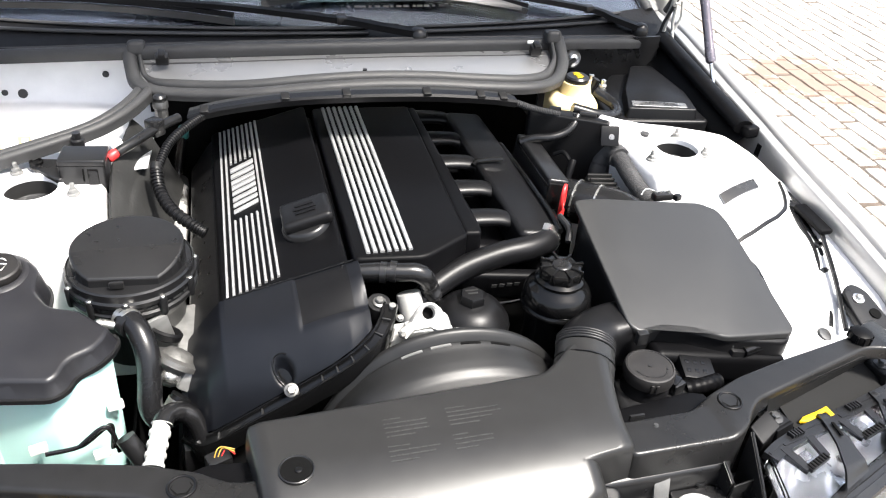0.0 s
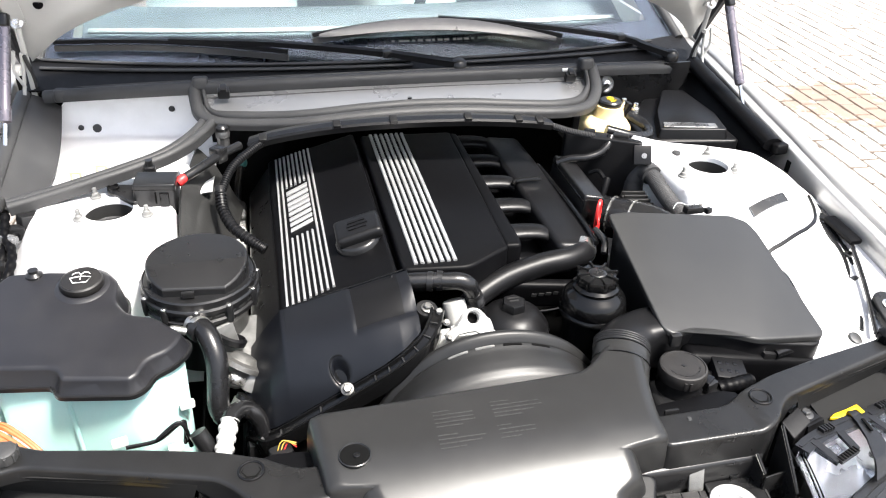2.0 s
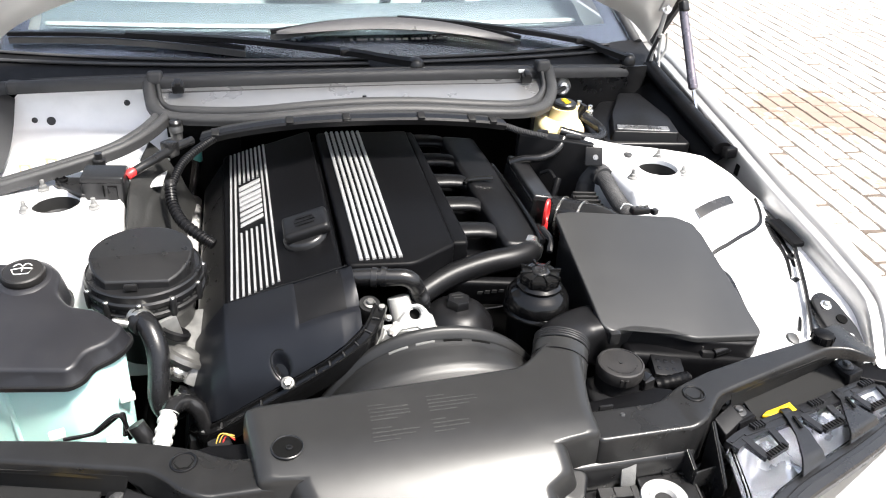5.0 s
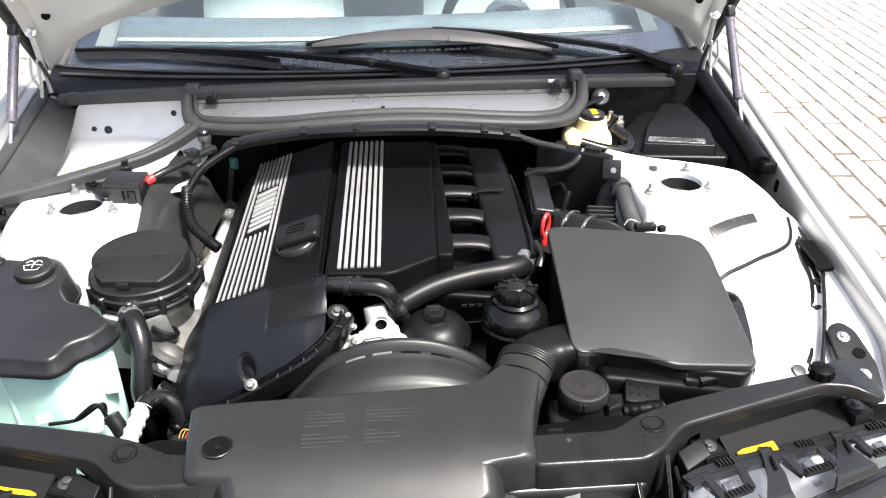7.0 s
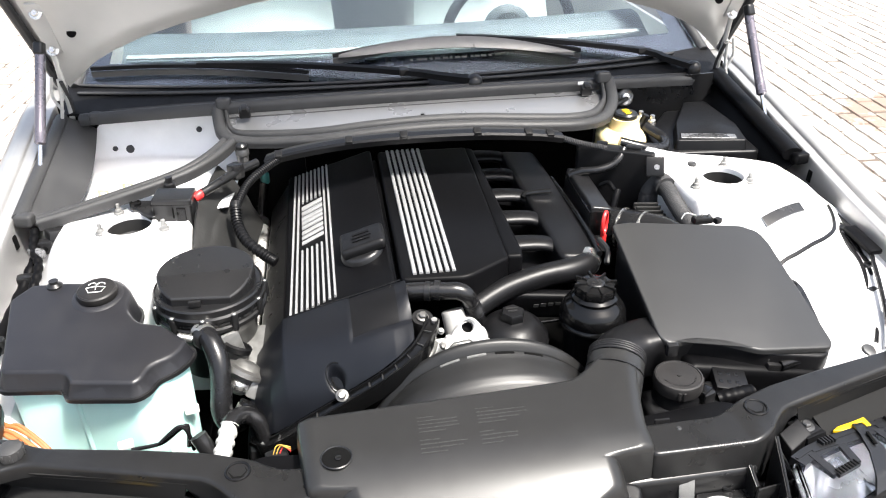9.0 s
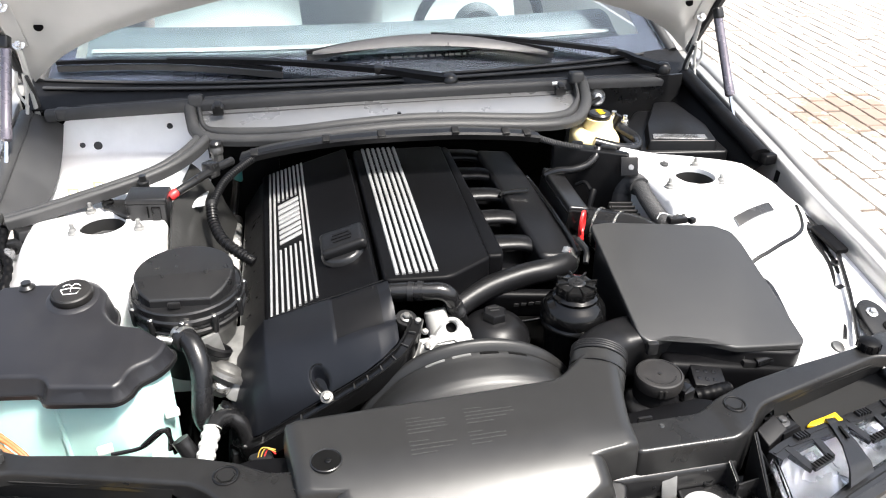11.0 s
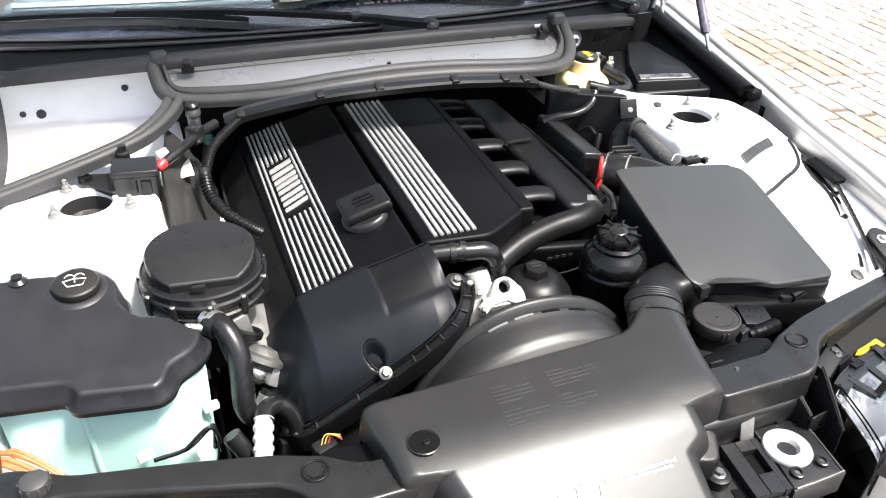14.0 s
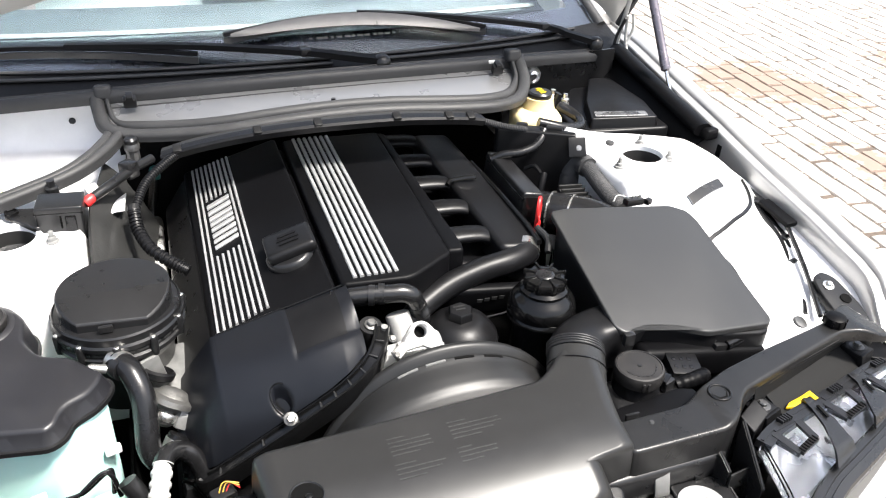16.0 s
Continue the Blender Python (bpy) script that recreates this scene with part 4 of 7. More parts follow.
for sx in (-1, 1):
    lk = thing("hood_lock", "black steel hood lock plate with a white ring catch", "hood lock", group="hood locks")
    deck = slab(rounded(plan(sx, [(0.100, -0.592), (0.220, -0.590), (0.303, -0.592), (0.287, -0.682), (0.208, -0.684), (0.160, -0.680), (0.100, -0.664)]), 0.004), LOCK_Z - 0.012, LOCK_Z - 0.016, 0.001)
    part("base_plate", deck, "black", lk)
    right = slab(rounded(plan(sx, [(0.228, -0.590), (0.303, -0.592), (0.287, -0.682), (0.212, -0.684), (0.222, -0.640)]), 0.004), LOCK_Z, LOCK_Z - 0.004, 0.0015)
    part("catch_plate", right, "black", lk)
    part("front_flange", box((0.080, 0.003, 0.034), (sx * 0.250, -0.685, LOCK_Z - 0.017), turn(0, 0, sx * 1), 0.001), "grey", lk)
    part("side_flange", box((0.003, 0.094, 0.030), (sx * 0.297, -0.637, LOCK_Z - 0.015), turn(0, 0, sx * -9), 0.001), "grey", lk)
    part("bright_edge", tube([(sx * 0.290, -0.6825, LOCK_Z), (sx * 0.25, -0.6845, LOCK_Z), (sx * 0.215, -0.6845, LOCK_Z)], 0.0016, 8, 4), "darkbolt", lk)
    # sliding bar with a long slot
    for name, outline in (("slide_bar", [(0.170, -0.598), (0.190, -0.600), (0.180, -0.680), (0.160, -0.679)]), ("slide_bar", [(0.2135, -0.602), (0.2225, -0.603), (0.211, -0.683), (0.202, -0.682)]),
                          ("bar_bridge", [(0.1905, -0.600), (0.213, -0.602), (0.2115, -0.618), (0.1885, -0.616)]), ("bar_bridge", [(0.1845, -0.652), (0.2065, -0.654), (0.2025, -0.681), (0.181, -0.680)])):
        part(name, slab(plan(sx, outline), LOCK_Z + 0.001, LOCK_Z - 0.011, 0.0005, steps=1), "black", lk)
    part("slot_floor", slab(plan(sx, [(0.187, -0.614), (0.214, -0.616), (0.208, -0.656), (0.183, -0.655)]), LOCK_Z - 0.009, LOCK_Z - 0.011, 0.0004, steps=1), "void", lk)
    part("catch_tab", box((0.020, 0.0035, 0.034), (sx * 0.214, -0.592, LOCK_Z + 0.010), turn(-18, 0, sx * -4), 0.001), "alu", lk, "bright bent steel tab")
    c = (sx * 0.247, -0.631, LOCK_Z)
    part("ring", lathe([(0.0305, 0.000), (0.0308, 0.003), (0.0296, 0.005), (0.0215, 0.0062), (0.0200, 0.0052), (0.0186, 0.0066), (0.0150, 0.0056)], 44, c, cap=False), "ringwhite", lk, "white plastic ring")
    part("ring_cone", lathe([(0.0152, 0.0056), (0.0128, 0.0020), (0.0108, -0.0030)], 44, c, cap=False), "ringwhite", lk)
    part("pin_hole", lathe([(0.0, -0.0100), (0.0110, -0.0085)], 28, c, cap=False), "void", lk)
    part("pin", lathe([(0.0052, -0.009), (0.0060, -0.005), (0.0045, -0.002), (0.0, -0.0015)], 18, c, cap=False), "dullsteel", lk)
    for bx, by, bz in ((0.273, -0.663, LOCK_Z), (0.231, -0.667, LOCK_Z), (0.271, -0.585, LOCK_Z + 0.006)):
        screw = part("screw", lathe([(0.0088, 0.0), (0.0088, 0.0042), (0.0070, 0.0052), (0.0048, 0.0052), (0.0044, 0.0022), (0.0, 0.0022)], 20, (sx * bx, by, bz), turn(0, 0, 0) if by < -0.6 else turn(60, 0, 0)), "support", lk)
        part("socket", lathe([(0.0, 0.0024), (0.0042, 0.0024)], 6, (sx * bx, by, bz), cap=False), "darkbolt", screw)
    part("clamp_washer", lathe([(0.0145, -0.012), (0.0155, -0.002), (0.0150, 0.0020), (0.0100, 0.0040)], 28, (sx * 0.138, -0.636, LOCK_Z)), "manifold", lk)
    bolt(lk, (sx * 0.138, -0.636, LOCK_Z + 0.003), 0.0062, mat="darkbolt", washer=1.4)
    part("cut_out", slab(rounded(plan(sx, [(0.147, -0.652), (0.161, -0.655), (0.158, -0.676), (0.144, -0.668)]), 0.002), LOCK_Z - 0.0105, LOCK_Z - 0.0125, 0.0005), "void", lk)
    part("lip_plate", slab(rounded(plan(sx, [(0.100, -0.657), (0.145, -0.672), (0.206, -0.684), (0.204, -0.700), (0.100, -0.690)]), 0.004), LOCK_Z - 0.009, LOCK_Z - 0.05, 0.002), "grey", lk)
    lug = relief(rounded(plan(sx, [(0.106, -0.589), (0.150, -0.602), (0.132, -0.640), (0.096, -0.630)]), 0.012, 6), lambda x, y: 0.772 + 0.35 * (y + 0.60), 0.716, 0.004, pitch=0.01)
    part("cover_lug", lug, "manifold", lk, "rounded black plastic lug")


def headlamp(sx):
    h = thing("headlamp", "clear headlamp unit with black vents and straps on top", "headlamp", group="headlamps")
    rear = [(0.352, -0.598), (0.382, -0.582), (0.430, -0.564), (0.502, -0.542), (0.573, -0.519), (0.646, -0.496), (0.715, -0.476)]
    front = [(0.322, -0.702), (0.375, -0.668), (0.434, -0.639), (0.500, -0.612), (0.575, -0.580), (0.645, -0.550), (0.725, -0.510)]

    def lens_z(x):
        """Height of the lens for the distance from the middle."""
        return 0.757 - 0.11 * (x - 0.45)

    def along(pts, u):
        i = u * 6
        k = min(int(i), 5)
        return lerp(pts[k][0], pts[k + 1][0], i - k), lerp(pts[k][1], pts[k + 1][1], i - k)

    def lens_f(u, v):
        (ax, ay), (bx, by) = along(rear, u), along(front, u)
        w = min(v / 0.8, 1)
        x, y = lerp(ax, bx, w), lerp(ay, by, w)
        return (sx * x, y, lens_z(x) - 0.010 * w ** 4 - 0.07 * max(0, v - 0.8) / 0.2)
    part("lens", sheet(lens_f, 48, 24, 0.003), "lens", h, "clear plastic lens")
    part("side_lens", sheet(lambda u, v: (sx * (lerp(0.352, 0.322, u) - 0.012 * v), lerp(-0.598, -0.702, u), lerp(0.768 - 0.010 * u ** 4, 0.66, v) - 0.002), 10, 6, 0.003), "lens", h)

    def bowl(u, v):
        x, y, z = lens_f(u, v * 0.78)
        dip = math.sin(v * math.pi) * abs(math.sin(u * 3 * math.pi))
        return (x, y + 0.003, z - 0.016 - 0.030 * dip)
    part("reflector", sheet(bowl, 48, 14, 0.002), "reflector", h)
    part("back_wall", sheet(lambda u, v: (sx * along(rear, u)[0], along(rear, u)[1] + 0.006, lerp(lens_z(along(rear, u)[0]) + 0.004, 0.62, v)), 18, 4, 0.004), "black", h)
    edge = [Vector((sx * x, y, lens_z(x))) for x, y in rear]
    part("housing", sweep(bmesh.new(), spline(edge, 6), [(-0.010, -0.008), (0.010, -0.008), (0.010, 0.003), (-0.010, 0.003)]), "black", h)

    def ribbon(pts, width, name, mat, parent, lift=0.003, thick=0.004):
        line = [Vector((sx * x, y, lens_z(x) + lift)) for x, y in pts]
        return part(name, sweep(bmesh.new(), line, [(-width / 2, -thick), (width / 2, -thick), (width / 2, thick * 0.4), (-width / 2, thick * 0.4)]), mat, parent)
    vents = (((0.377, -0.587), (0.389, -0.622), (0.429, -0.605), (0.428, -0.573)),
             ((0.496, -0.550), (0.508, -0.581), (0.554, -0.565), (0.553, -0.536)),
             ((0.612, -0.516), (0.622, -0.544), (0.672, -0.528), (0.675, -0.498)))
    for a, b, c, d in vents:
        out = [a, b, c, d]
        cx, cy = sum(p[0] for p in out) / 4, sum(p[1] for p in out) / 4
        vent = ribbon([a, b], 0.011, "vent", "black", h)
        ribbon([b, c], 0.010, "comb_bar", "black", vent, 0.0036)
        ribbon([c, d], 0.011, "side_bar", "black", vent)
        ribbon([(a[0] + 0.004, a[1] + 0.006), (d[0] - 0.004, d[1] + 0.004)], 0.008, "rear_bar", "black", vent, 0.0025)
        for k in range(7):
            x, y = lerp(b[0], c[0], (k + 0.5) / 7), lerp(b[1], c[1], (k + 0.5) / 7)
            part("slit", box((0.0020, 0.0085, 0.0012), (sx * x, y, lens_z(x) + 0.0062), turn(0, sx * 6, sx * 18), 0), "void", vent)
        for k in range(5):
            x = lerp(a[0], d[0], 0.45 + 0.1 * k)
            part("fin", box((0.0022, 0.010, 0.006), (sx * x, lerp(a[1], d[1], 0.45 + 0.1 * k) + 0.010, lens_z(x) + 0.006), turn(0, 0, sx * 18), 0.0005), "black", vent)
        part("bulb_holder", box((0.016, 0.012, 0.006), (sx * cx, cy, lens_z(cx) - 0.006), turn(10, 0, sx * 18), 0.002), "plate", vent)
        ribbon([(a[0] - 0.006, a[1] - 0.012), (b[0] - 0.004, b[1] - 0.004)], 0.004, "louvre", "gloss", vent, 0.002)
    straps = ([(0.465, -0.540), (0.463, -0.560), (0.456, -0.590), (0.441, -0.622), (0.424, -0.652)], [(0.479, -0.540), (0.479, -0.561), (0.481, -0.585), (0.476, -0.612), (0.478, -0.628)]), \
             ([(0.579, -0.508), (0.579, -0.527), (0.562, -0.560), (0.549, -0.584), (0.538, -0.603)], [(0.598, -0.505), (0.594, -0.532), (0.600, -0.552), (0.609, -0.562), (0.618, -0.568)])
    for left, right in straps:
        def plate(u, v):
            i = v * 4
            k = min(int(i), 3)
            p = Vector(left[k]).lerp(Vector(left[k + 1]), i - k).lerp(Vector(right[k]).lerp(Vector(right[k + 1]), i - k), u)
            return (sx * p.x, p.y, lens_z(p.x) + 0.004 - 0.010 * smooth01((v - 0.8) / 0.2))
        st = part("strap", sheet(plate, 8, 28, 0.003 * sx), "black", h)
        part("strap_clip", box((0.013, 0.009, 0.010), (sx * (left[0][0] + 0.007), left[0][1] - 0.005, lens_z(left[0][0]) + 0.002), turn(0, 0, sx * 18), 0.002), "black", st)
        part("slot", box((0.0035, 0.022, 0.002), (sx * (left[1][0] + 0.009), left[1][1] - 0.010, lens_z(left[1][0]) + 0.0085), turn(0, 0, sx * -6), 0), "void", st)
    y1 = slab(rounded([(sx * 0.437, -0.543), (sx * 0.447, -0.537), (sx * 0.470, -0.532), (sx * 0.492, -0.526), (sx * 0.493, -0.540), (sx * 0.486, -0.541), (sx * 0.484, -0.534), (sx * 0.468, -0.541), (sx * 0.450, -0.546)], 0.0015), 0.7575, 0.7535, 0.001)
    box((0.008, 0.004, 0.012), (sx * 0.4885, -0.541, 0.752), turn(0, 0, sx * 12), 0.001, bm=y1)
    part("yellow_lever", y1, "yellow", h, "yellow plastic lamp lever")
    return h


headlamp(-1), headlamp(1)

bumper = thing("front_bumper", "silver painted front bumper with a black trim strip", "bumper")
def bump_line(u):
    pts = [(-0.86, -0.30), (-0.82, -0.42), (-0.757, -0.510), (-0.635, -0.584), (-0.50, -0.646), (-0.41, -0.686), (-0.33, -0.728), (-0.18, -0.765), (0, -0.78), (0.18, -0.765), (0.33, -0.728), (0.41, -0.686), (0.50, -0.646), (0.635, -0.584), (0.757, -0.510), (0.82, -0.42), (0.86, -0.30)]
    i = u * (len(pts) - 1)
    k = min(int(i), len(pts) - 2)
    return lerp(pts[k][0], pts[k + 1][0], i - k), lerp(pts[k][1], pts[k + 1][1], i - k)
BUMP_PROFILE = [(0.03, -0.022), (-0.004, -0.002), (-0.018, -0.006), (-0.034, -0.026), (-0.052, -0.065), (-0.066, -0.14), (-0.06, -0.33)]
def bump_f(u, v):
    x, y = bump_line(u)
    i = v * 6
    k = min(int(i), 5)
    o, dz = (lerp(BUMP_PROFILE[k][c], BUMP_PROFILE[k + 1][c], i - k) for c in (0, 1))
    n = Vector((x * 0.35, y - 0.15)).normalized()
    return (x - n.x * o, y - n.y * o, 0.716 + dz - 0.03 * (1 - abs(x) / 0.86) ** 1)
part("skin", sheet(bump_f, 60, 24, 0.003), "paint", bumper)
for sx in (-1, 1):
    line = spline([(sx * x, y, 0.741 - 0.11 * (x - 0.45)) for x, y in ((0.320, -0.720), (0.372, -0.688), (0.425, -0.658), (0.490, -0.631), (0.566, -0.599), (0.634, -0.568), (0.715, -0.529), (0.752, -0.494))], 8)
    ring = [(-0.016, -0.014), (0.016, -0.016), (0.016, -0.006), (0.014, -0.002), (0.004, 0.002), (0.003, 0.0), (-0.003, 0.001), (-0.004, 0.004), (-0.014, 0.005), (-0.016, 0.002)]
    part("lamp_seal", sweep(bmesh.new(), line, ring), "black", bumper, "black rubber seal under the headlamp", angle=22)

# grille/slam area closing the front
part("slam_panel", sheet(lambda u, v: (lerp(-0.30, 0.30, u), lerp(-0.60, -0.80, v), 0.66 - 0.02 * v), 8, 6, 0.004), "black", support)

# ---- ground ----
ground = new("ground", None)
bpy.data.objects.remove(ground)
bm = sheet(lambda u, v: (lerp(-80, 80, u), lerp(-80, 80, v), -0.0045), 16, 16)
ground = tagged(finish(bm, "ground", "sand"), "sandy joints and soil under the pavers", "ground", kind="structure")
bm = sheet(lambda u, v: (lerp(-40, 40, u), lerp(5.29, 15, v) - 0.405 * (lerp(-40, 40, u) - 4.596), 0.03 + 0.03 * noise.noise(Vector((u * 300, v * 60, 0)))), 220, 24)
tagged(finish(bm, "mulch_bed", "mulch"), "orange-brown bark mulch bed along the paving", "mulch", kind="stuff")
PW, PL, GAP = 0.104, 0.152, 0.008


prng = random.Random(11)


def paver_mesh(name, mat):
    """A tumbled paver with worn corners."""
    bm = bmesh.new()
    w, l = (PW - GAP) / 2, (PL - GAP) / 2
    ring = []
    for k, (x, y) in enumerate(((-1, -0.9), (-0.86, -1), (0, -1), (0.86, -1), (1, -0.9), (1, 0), (1, 0.9), (0.86, 1), (0, 1), (-0.86, 1), (-1, 0.9), (-1, 0))):
        ring.append((x * w + prng.uniform(-0.004, 0.003) * (x > 0 or -1), y * l + prng.uniform(-0.004, 0.003) * (y > 0 or -1)))
    n = len(ring)
    low = [bm.verts.new((x, y, -0.03)) for x, y in ring]
    mid = [bm.verts.new((x, y, -0.006)) for x, y in ring]
    top = [bm.verts.new((x * 0.93, y * 0.95, 0.0)) for x, y in ring]
    for a, b in ((low, mid), (mid, top)):
        for k in range(n):
            bm.faces.new((a[k], a[(k + 1) % n], b[(k + 1) % n], b[k]))
    bm.faces.new(top)
    me = bpy.data.meshes.new(name)
    bm.to_mesh(me)
    bm.free()
    me.materials.append(M[mat])
    return me


rng = random.Random(4)
PAVE_TURN = -0.08
PAVE_COS, PAVE_SIN = math.cos(PAVE_TURN), -math.sin(PAVE_TURN)
PAVERS = []
for ix in range(-66, 78):
    x = ix * PW + 0.055
    for iy in range(-48, 48):
        y = iy * PL + PL * 0.5 * (ix % 2) + 0.03 * rng.random() + 0.05
        x2, y2 = x * PAVE_COS + y * PAVE_SIN, y * PAVE_COS - x * PAVE_SIN
        if y2 > 5.19 - 0.405 * (x2 - 4.596):
            continue
        PAVERS.append((x2, y2))


pave = thing("paving", "sunlit running-bond clay paver driveway", "paving", kind="structure")
PM = [paver_mesh("paver", "paver") for k in range(5)]
near = [(x, y) for x, y in PAVERS if 2.1 < x < 3.6 and 0.9 < y < 3.4][:295]
nearset = set(near)
verts, faces = [], []
for x, y in PAVERS:
    me = PM[rng.randrange(5)]
    h, rz = 0.004 * rng.random(), PAVE_TURN + 0.03 * (rng.random() - 0.5)
    if (x, y) in nearset:
        o = new("paver", me)
        o.parent = pave
        o.location = (x, y, h)
        o.rotation_euler = (0.012 * (rng.random() - 0.5), 0.012 * (rng.random() - 0.5), rz)
    else:
        base, ca, sa = len(verts), math.cos(rz), math.sin(rz)
        verts += [(v.co.x * ca - v.co.y * sa + x, v.co.x * sa + v.co.y * ca + y, v.co.z + h) for v in me.vertices]
        faces += [[base + k for k in p.vertices] for p in me.polygons]
me = bpy.data.meshes.new("paver_field")
me.from_pydata(verts, [], faces)
me.materials.append(M["paver"])
o = new("paver_field", me)
o.parent = pave
tagged(o, kind="stuff")


# ---- engine ----
def coil_z(x, y):
    """The sloping coil cover."""
    return 0.808 + 0.33 * (x + 0.271) + 0.006 * smooth01((y + 0.2) / 0.4)


coil = thing("coil_cover", "matt black ignition coil cover with raised silver stripes", "engine cover")
out = [(-0.278, -0.235), (-0.176, -0.234), (-0.165, -0.247), (-0.105, -0.250), (-0.105, 0.262), (-0.276, 0.275)]
bm = slab(rounded(out, 0.008), coil_z, lambda x, y: coil_z(x, y) - 0.045, 0.006, steps=4)
part("shell", bm, "cover", coil)
bm = slab(rounded([(-0.325, -0.226), (-0.276, -0.233), (-0.276, 0.27), (-0.318, 0.27)], 0.006), lambda x, y: 0.786 + 1.45 * (x + 0.288), 0.68, 0.004)
part("side_skirt", bm, "black", coil)


def strip(parent, x0, x1, w, y0, y1, zf, name="stripe", lift=0.0035):
    """A raised silver stripe that runs from (x0, y0) to (x1, y1)."""
    bm = bmesh.new()
    n = 12
    line = [Vector((lerp(x0, x1, k / n), lerp(y0, y1, k / n), zf(lerp(x0, x1, k / n), lerp(y0, y1, k / n)))) for k in range(n + 1)]
    return part(name, sweep(bm, line, [(-w / 2, -0.002), (w / 2, -0.002), (w / 2, lift * 0.6), (w * 0.3, lift), (-w * 0.3, lift), (-w / 2, lift * 0.6)]), "stripe", parent)


for k in range(9):
    f = k / 8
    xa, xb = lerp(-0.2665, -0.1965, f), lerp(-0.2600, -0.1965, f)
    ya = lerp(-0.232, -0.222, f)
    yb = 0.262
    at = lambda y: lerp(xa, xb, (y - ya) / (yb - ya))
    if 2 <= k <= 6:
        e0, e1 = -0.048 + 0.0012 * (k - 2), 0.131 + 0.0015 * (k - 2)
        strip(coil, xa, at(e0), 0.0041, ya, e0, coil_z)
        strip(coil, at(e1), xb, 0.0041, e1, yb, coil_z)
    else:
        strip(coil, xa, xb, 0.0041, ya, yb, coil_z)
# plain emblem: three groups of slanting silver bars on a dark field
for y0, y1 in ((0.1050, 0.1160), (0.0840, 0.0950), (0.0640, 0.0745), (0.0480, 0.0570), (0.0310, 0.0400), (0.0120, 0.0215), (-0.0050, 0.0040), (-0.0230, -0.0140)):
    bm = slab(rounded([(-0.2480, y0 - 0.004), (-0.2090, y0 + 0.008), (-0.2090, y1 + 0.008), (-0.2480, y1 - 0.004)], 0.002), lambda x, y: coil_z(x, y) + 0.003, lambda x, y: coil_z(x, y) - 0.002, 0.0008)
    part("emblem_block", bm, "stripe", coil)

inj = thing("injector_cover", "black fuel injector cover with seven silver stripes", "engine cover")
inj_z = lambda x, y: 0.866 - 0.004 * smooth01((y - 0.0) / 0.25)
out = [(-0.097, -0.243), (-0.004, -0.251), (0.010, -0.247), (0.076, -0.206), (0.076, -0.19), (0.092, 0.255), (-0.092, 0.262)]
bm = slab(rounded(out, 0.010), inj_z, lambda x, y: 0.825, 0.006, steps=4)
part("shell", bm, "cover", inj)
bm = slab(rounded([(0.074, -0.196), (0.100, -0.198), (0.104, -0.18), (0.104, 0.245), (0.086, 0.25)], 0.006), lambda x, y: 0.862, 0.80, 0.006)
part("side_rail", bm, "cover", inj)
bm = slab(rounded([(-0.112, -0.225), (-0.096, -0.236), (-0.094, 0.25), (-0.112, 0.25)], 0.006), lambda x, y: 0.850, 0.80, 0.006)
part("side_rail", bm, "cover", inj)
for k in range(7):
    f = k / 6
    strip(inj, lerp(-0.0755, -0.0155, f), lerp(-0.0715, -0.0085, f), 0.0058, -0.233, 0.256, inj_z)

cap = thing("oil_filler_cap", "black plastic oil filler cap on the coil cover", "oil cap")
ct = turn(0, -16, 0)
part("base", lathe([(0.036, -0.012), (0.036, 0.006), (0.033, 0.010), (0.030, 0.011)], 40, (-0.147, -0.128, 0.850), ct), "black", cap)
g = box((0.074, 0.064, 0.020), (-0.146, -0.118, 0.867), ct, 0.0095, 4)
grip = part("grip", g, "manifold", cap)
for k, w in enumerate((0.030, 0.034, 0.028)):
    b = box((w, 0.006, 0.0012), (-0.149 + 0.0, -0.128 + 0.010 * k, 0.8776), ct, 0.0)
    part("print_bar", b, "pad", grip)

# front of the cylinder head cover: a hood that rolls down to the front
headc = thing("cylinder_head_cover", "blue-black plastic cylinder head cover with bolted flange", "engine cover")


FLANGE = [(-0.326, -0.338, 0.674), (-0.312, -0.360, 0.688), (-0.296, -0.372, 0.704), (-0.2265, -0.376, 0.7475), (-0.172, -0.376, 0.779), (-0.144, -0.376, 0.796), (-0.119, -0.374, 0.813), (-0.097, -0.366, 0.828), (-0.080, -0.346, 0.839), (-0.068, -0.316, 0.842)]
FOOT = [(x, y) for x, y, z in FLANGE]
RISE = [(x, z) for x, y, z in FLANGE]
CREASE = 0.18
POCKET = 0.480


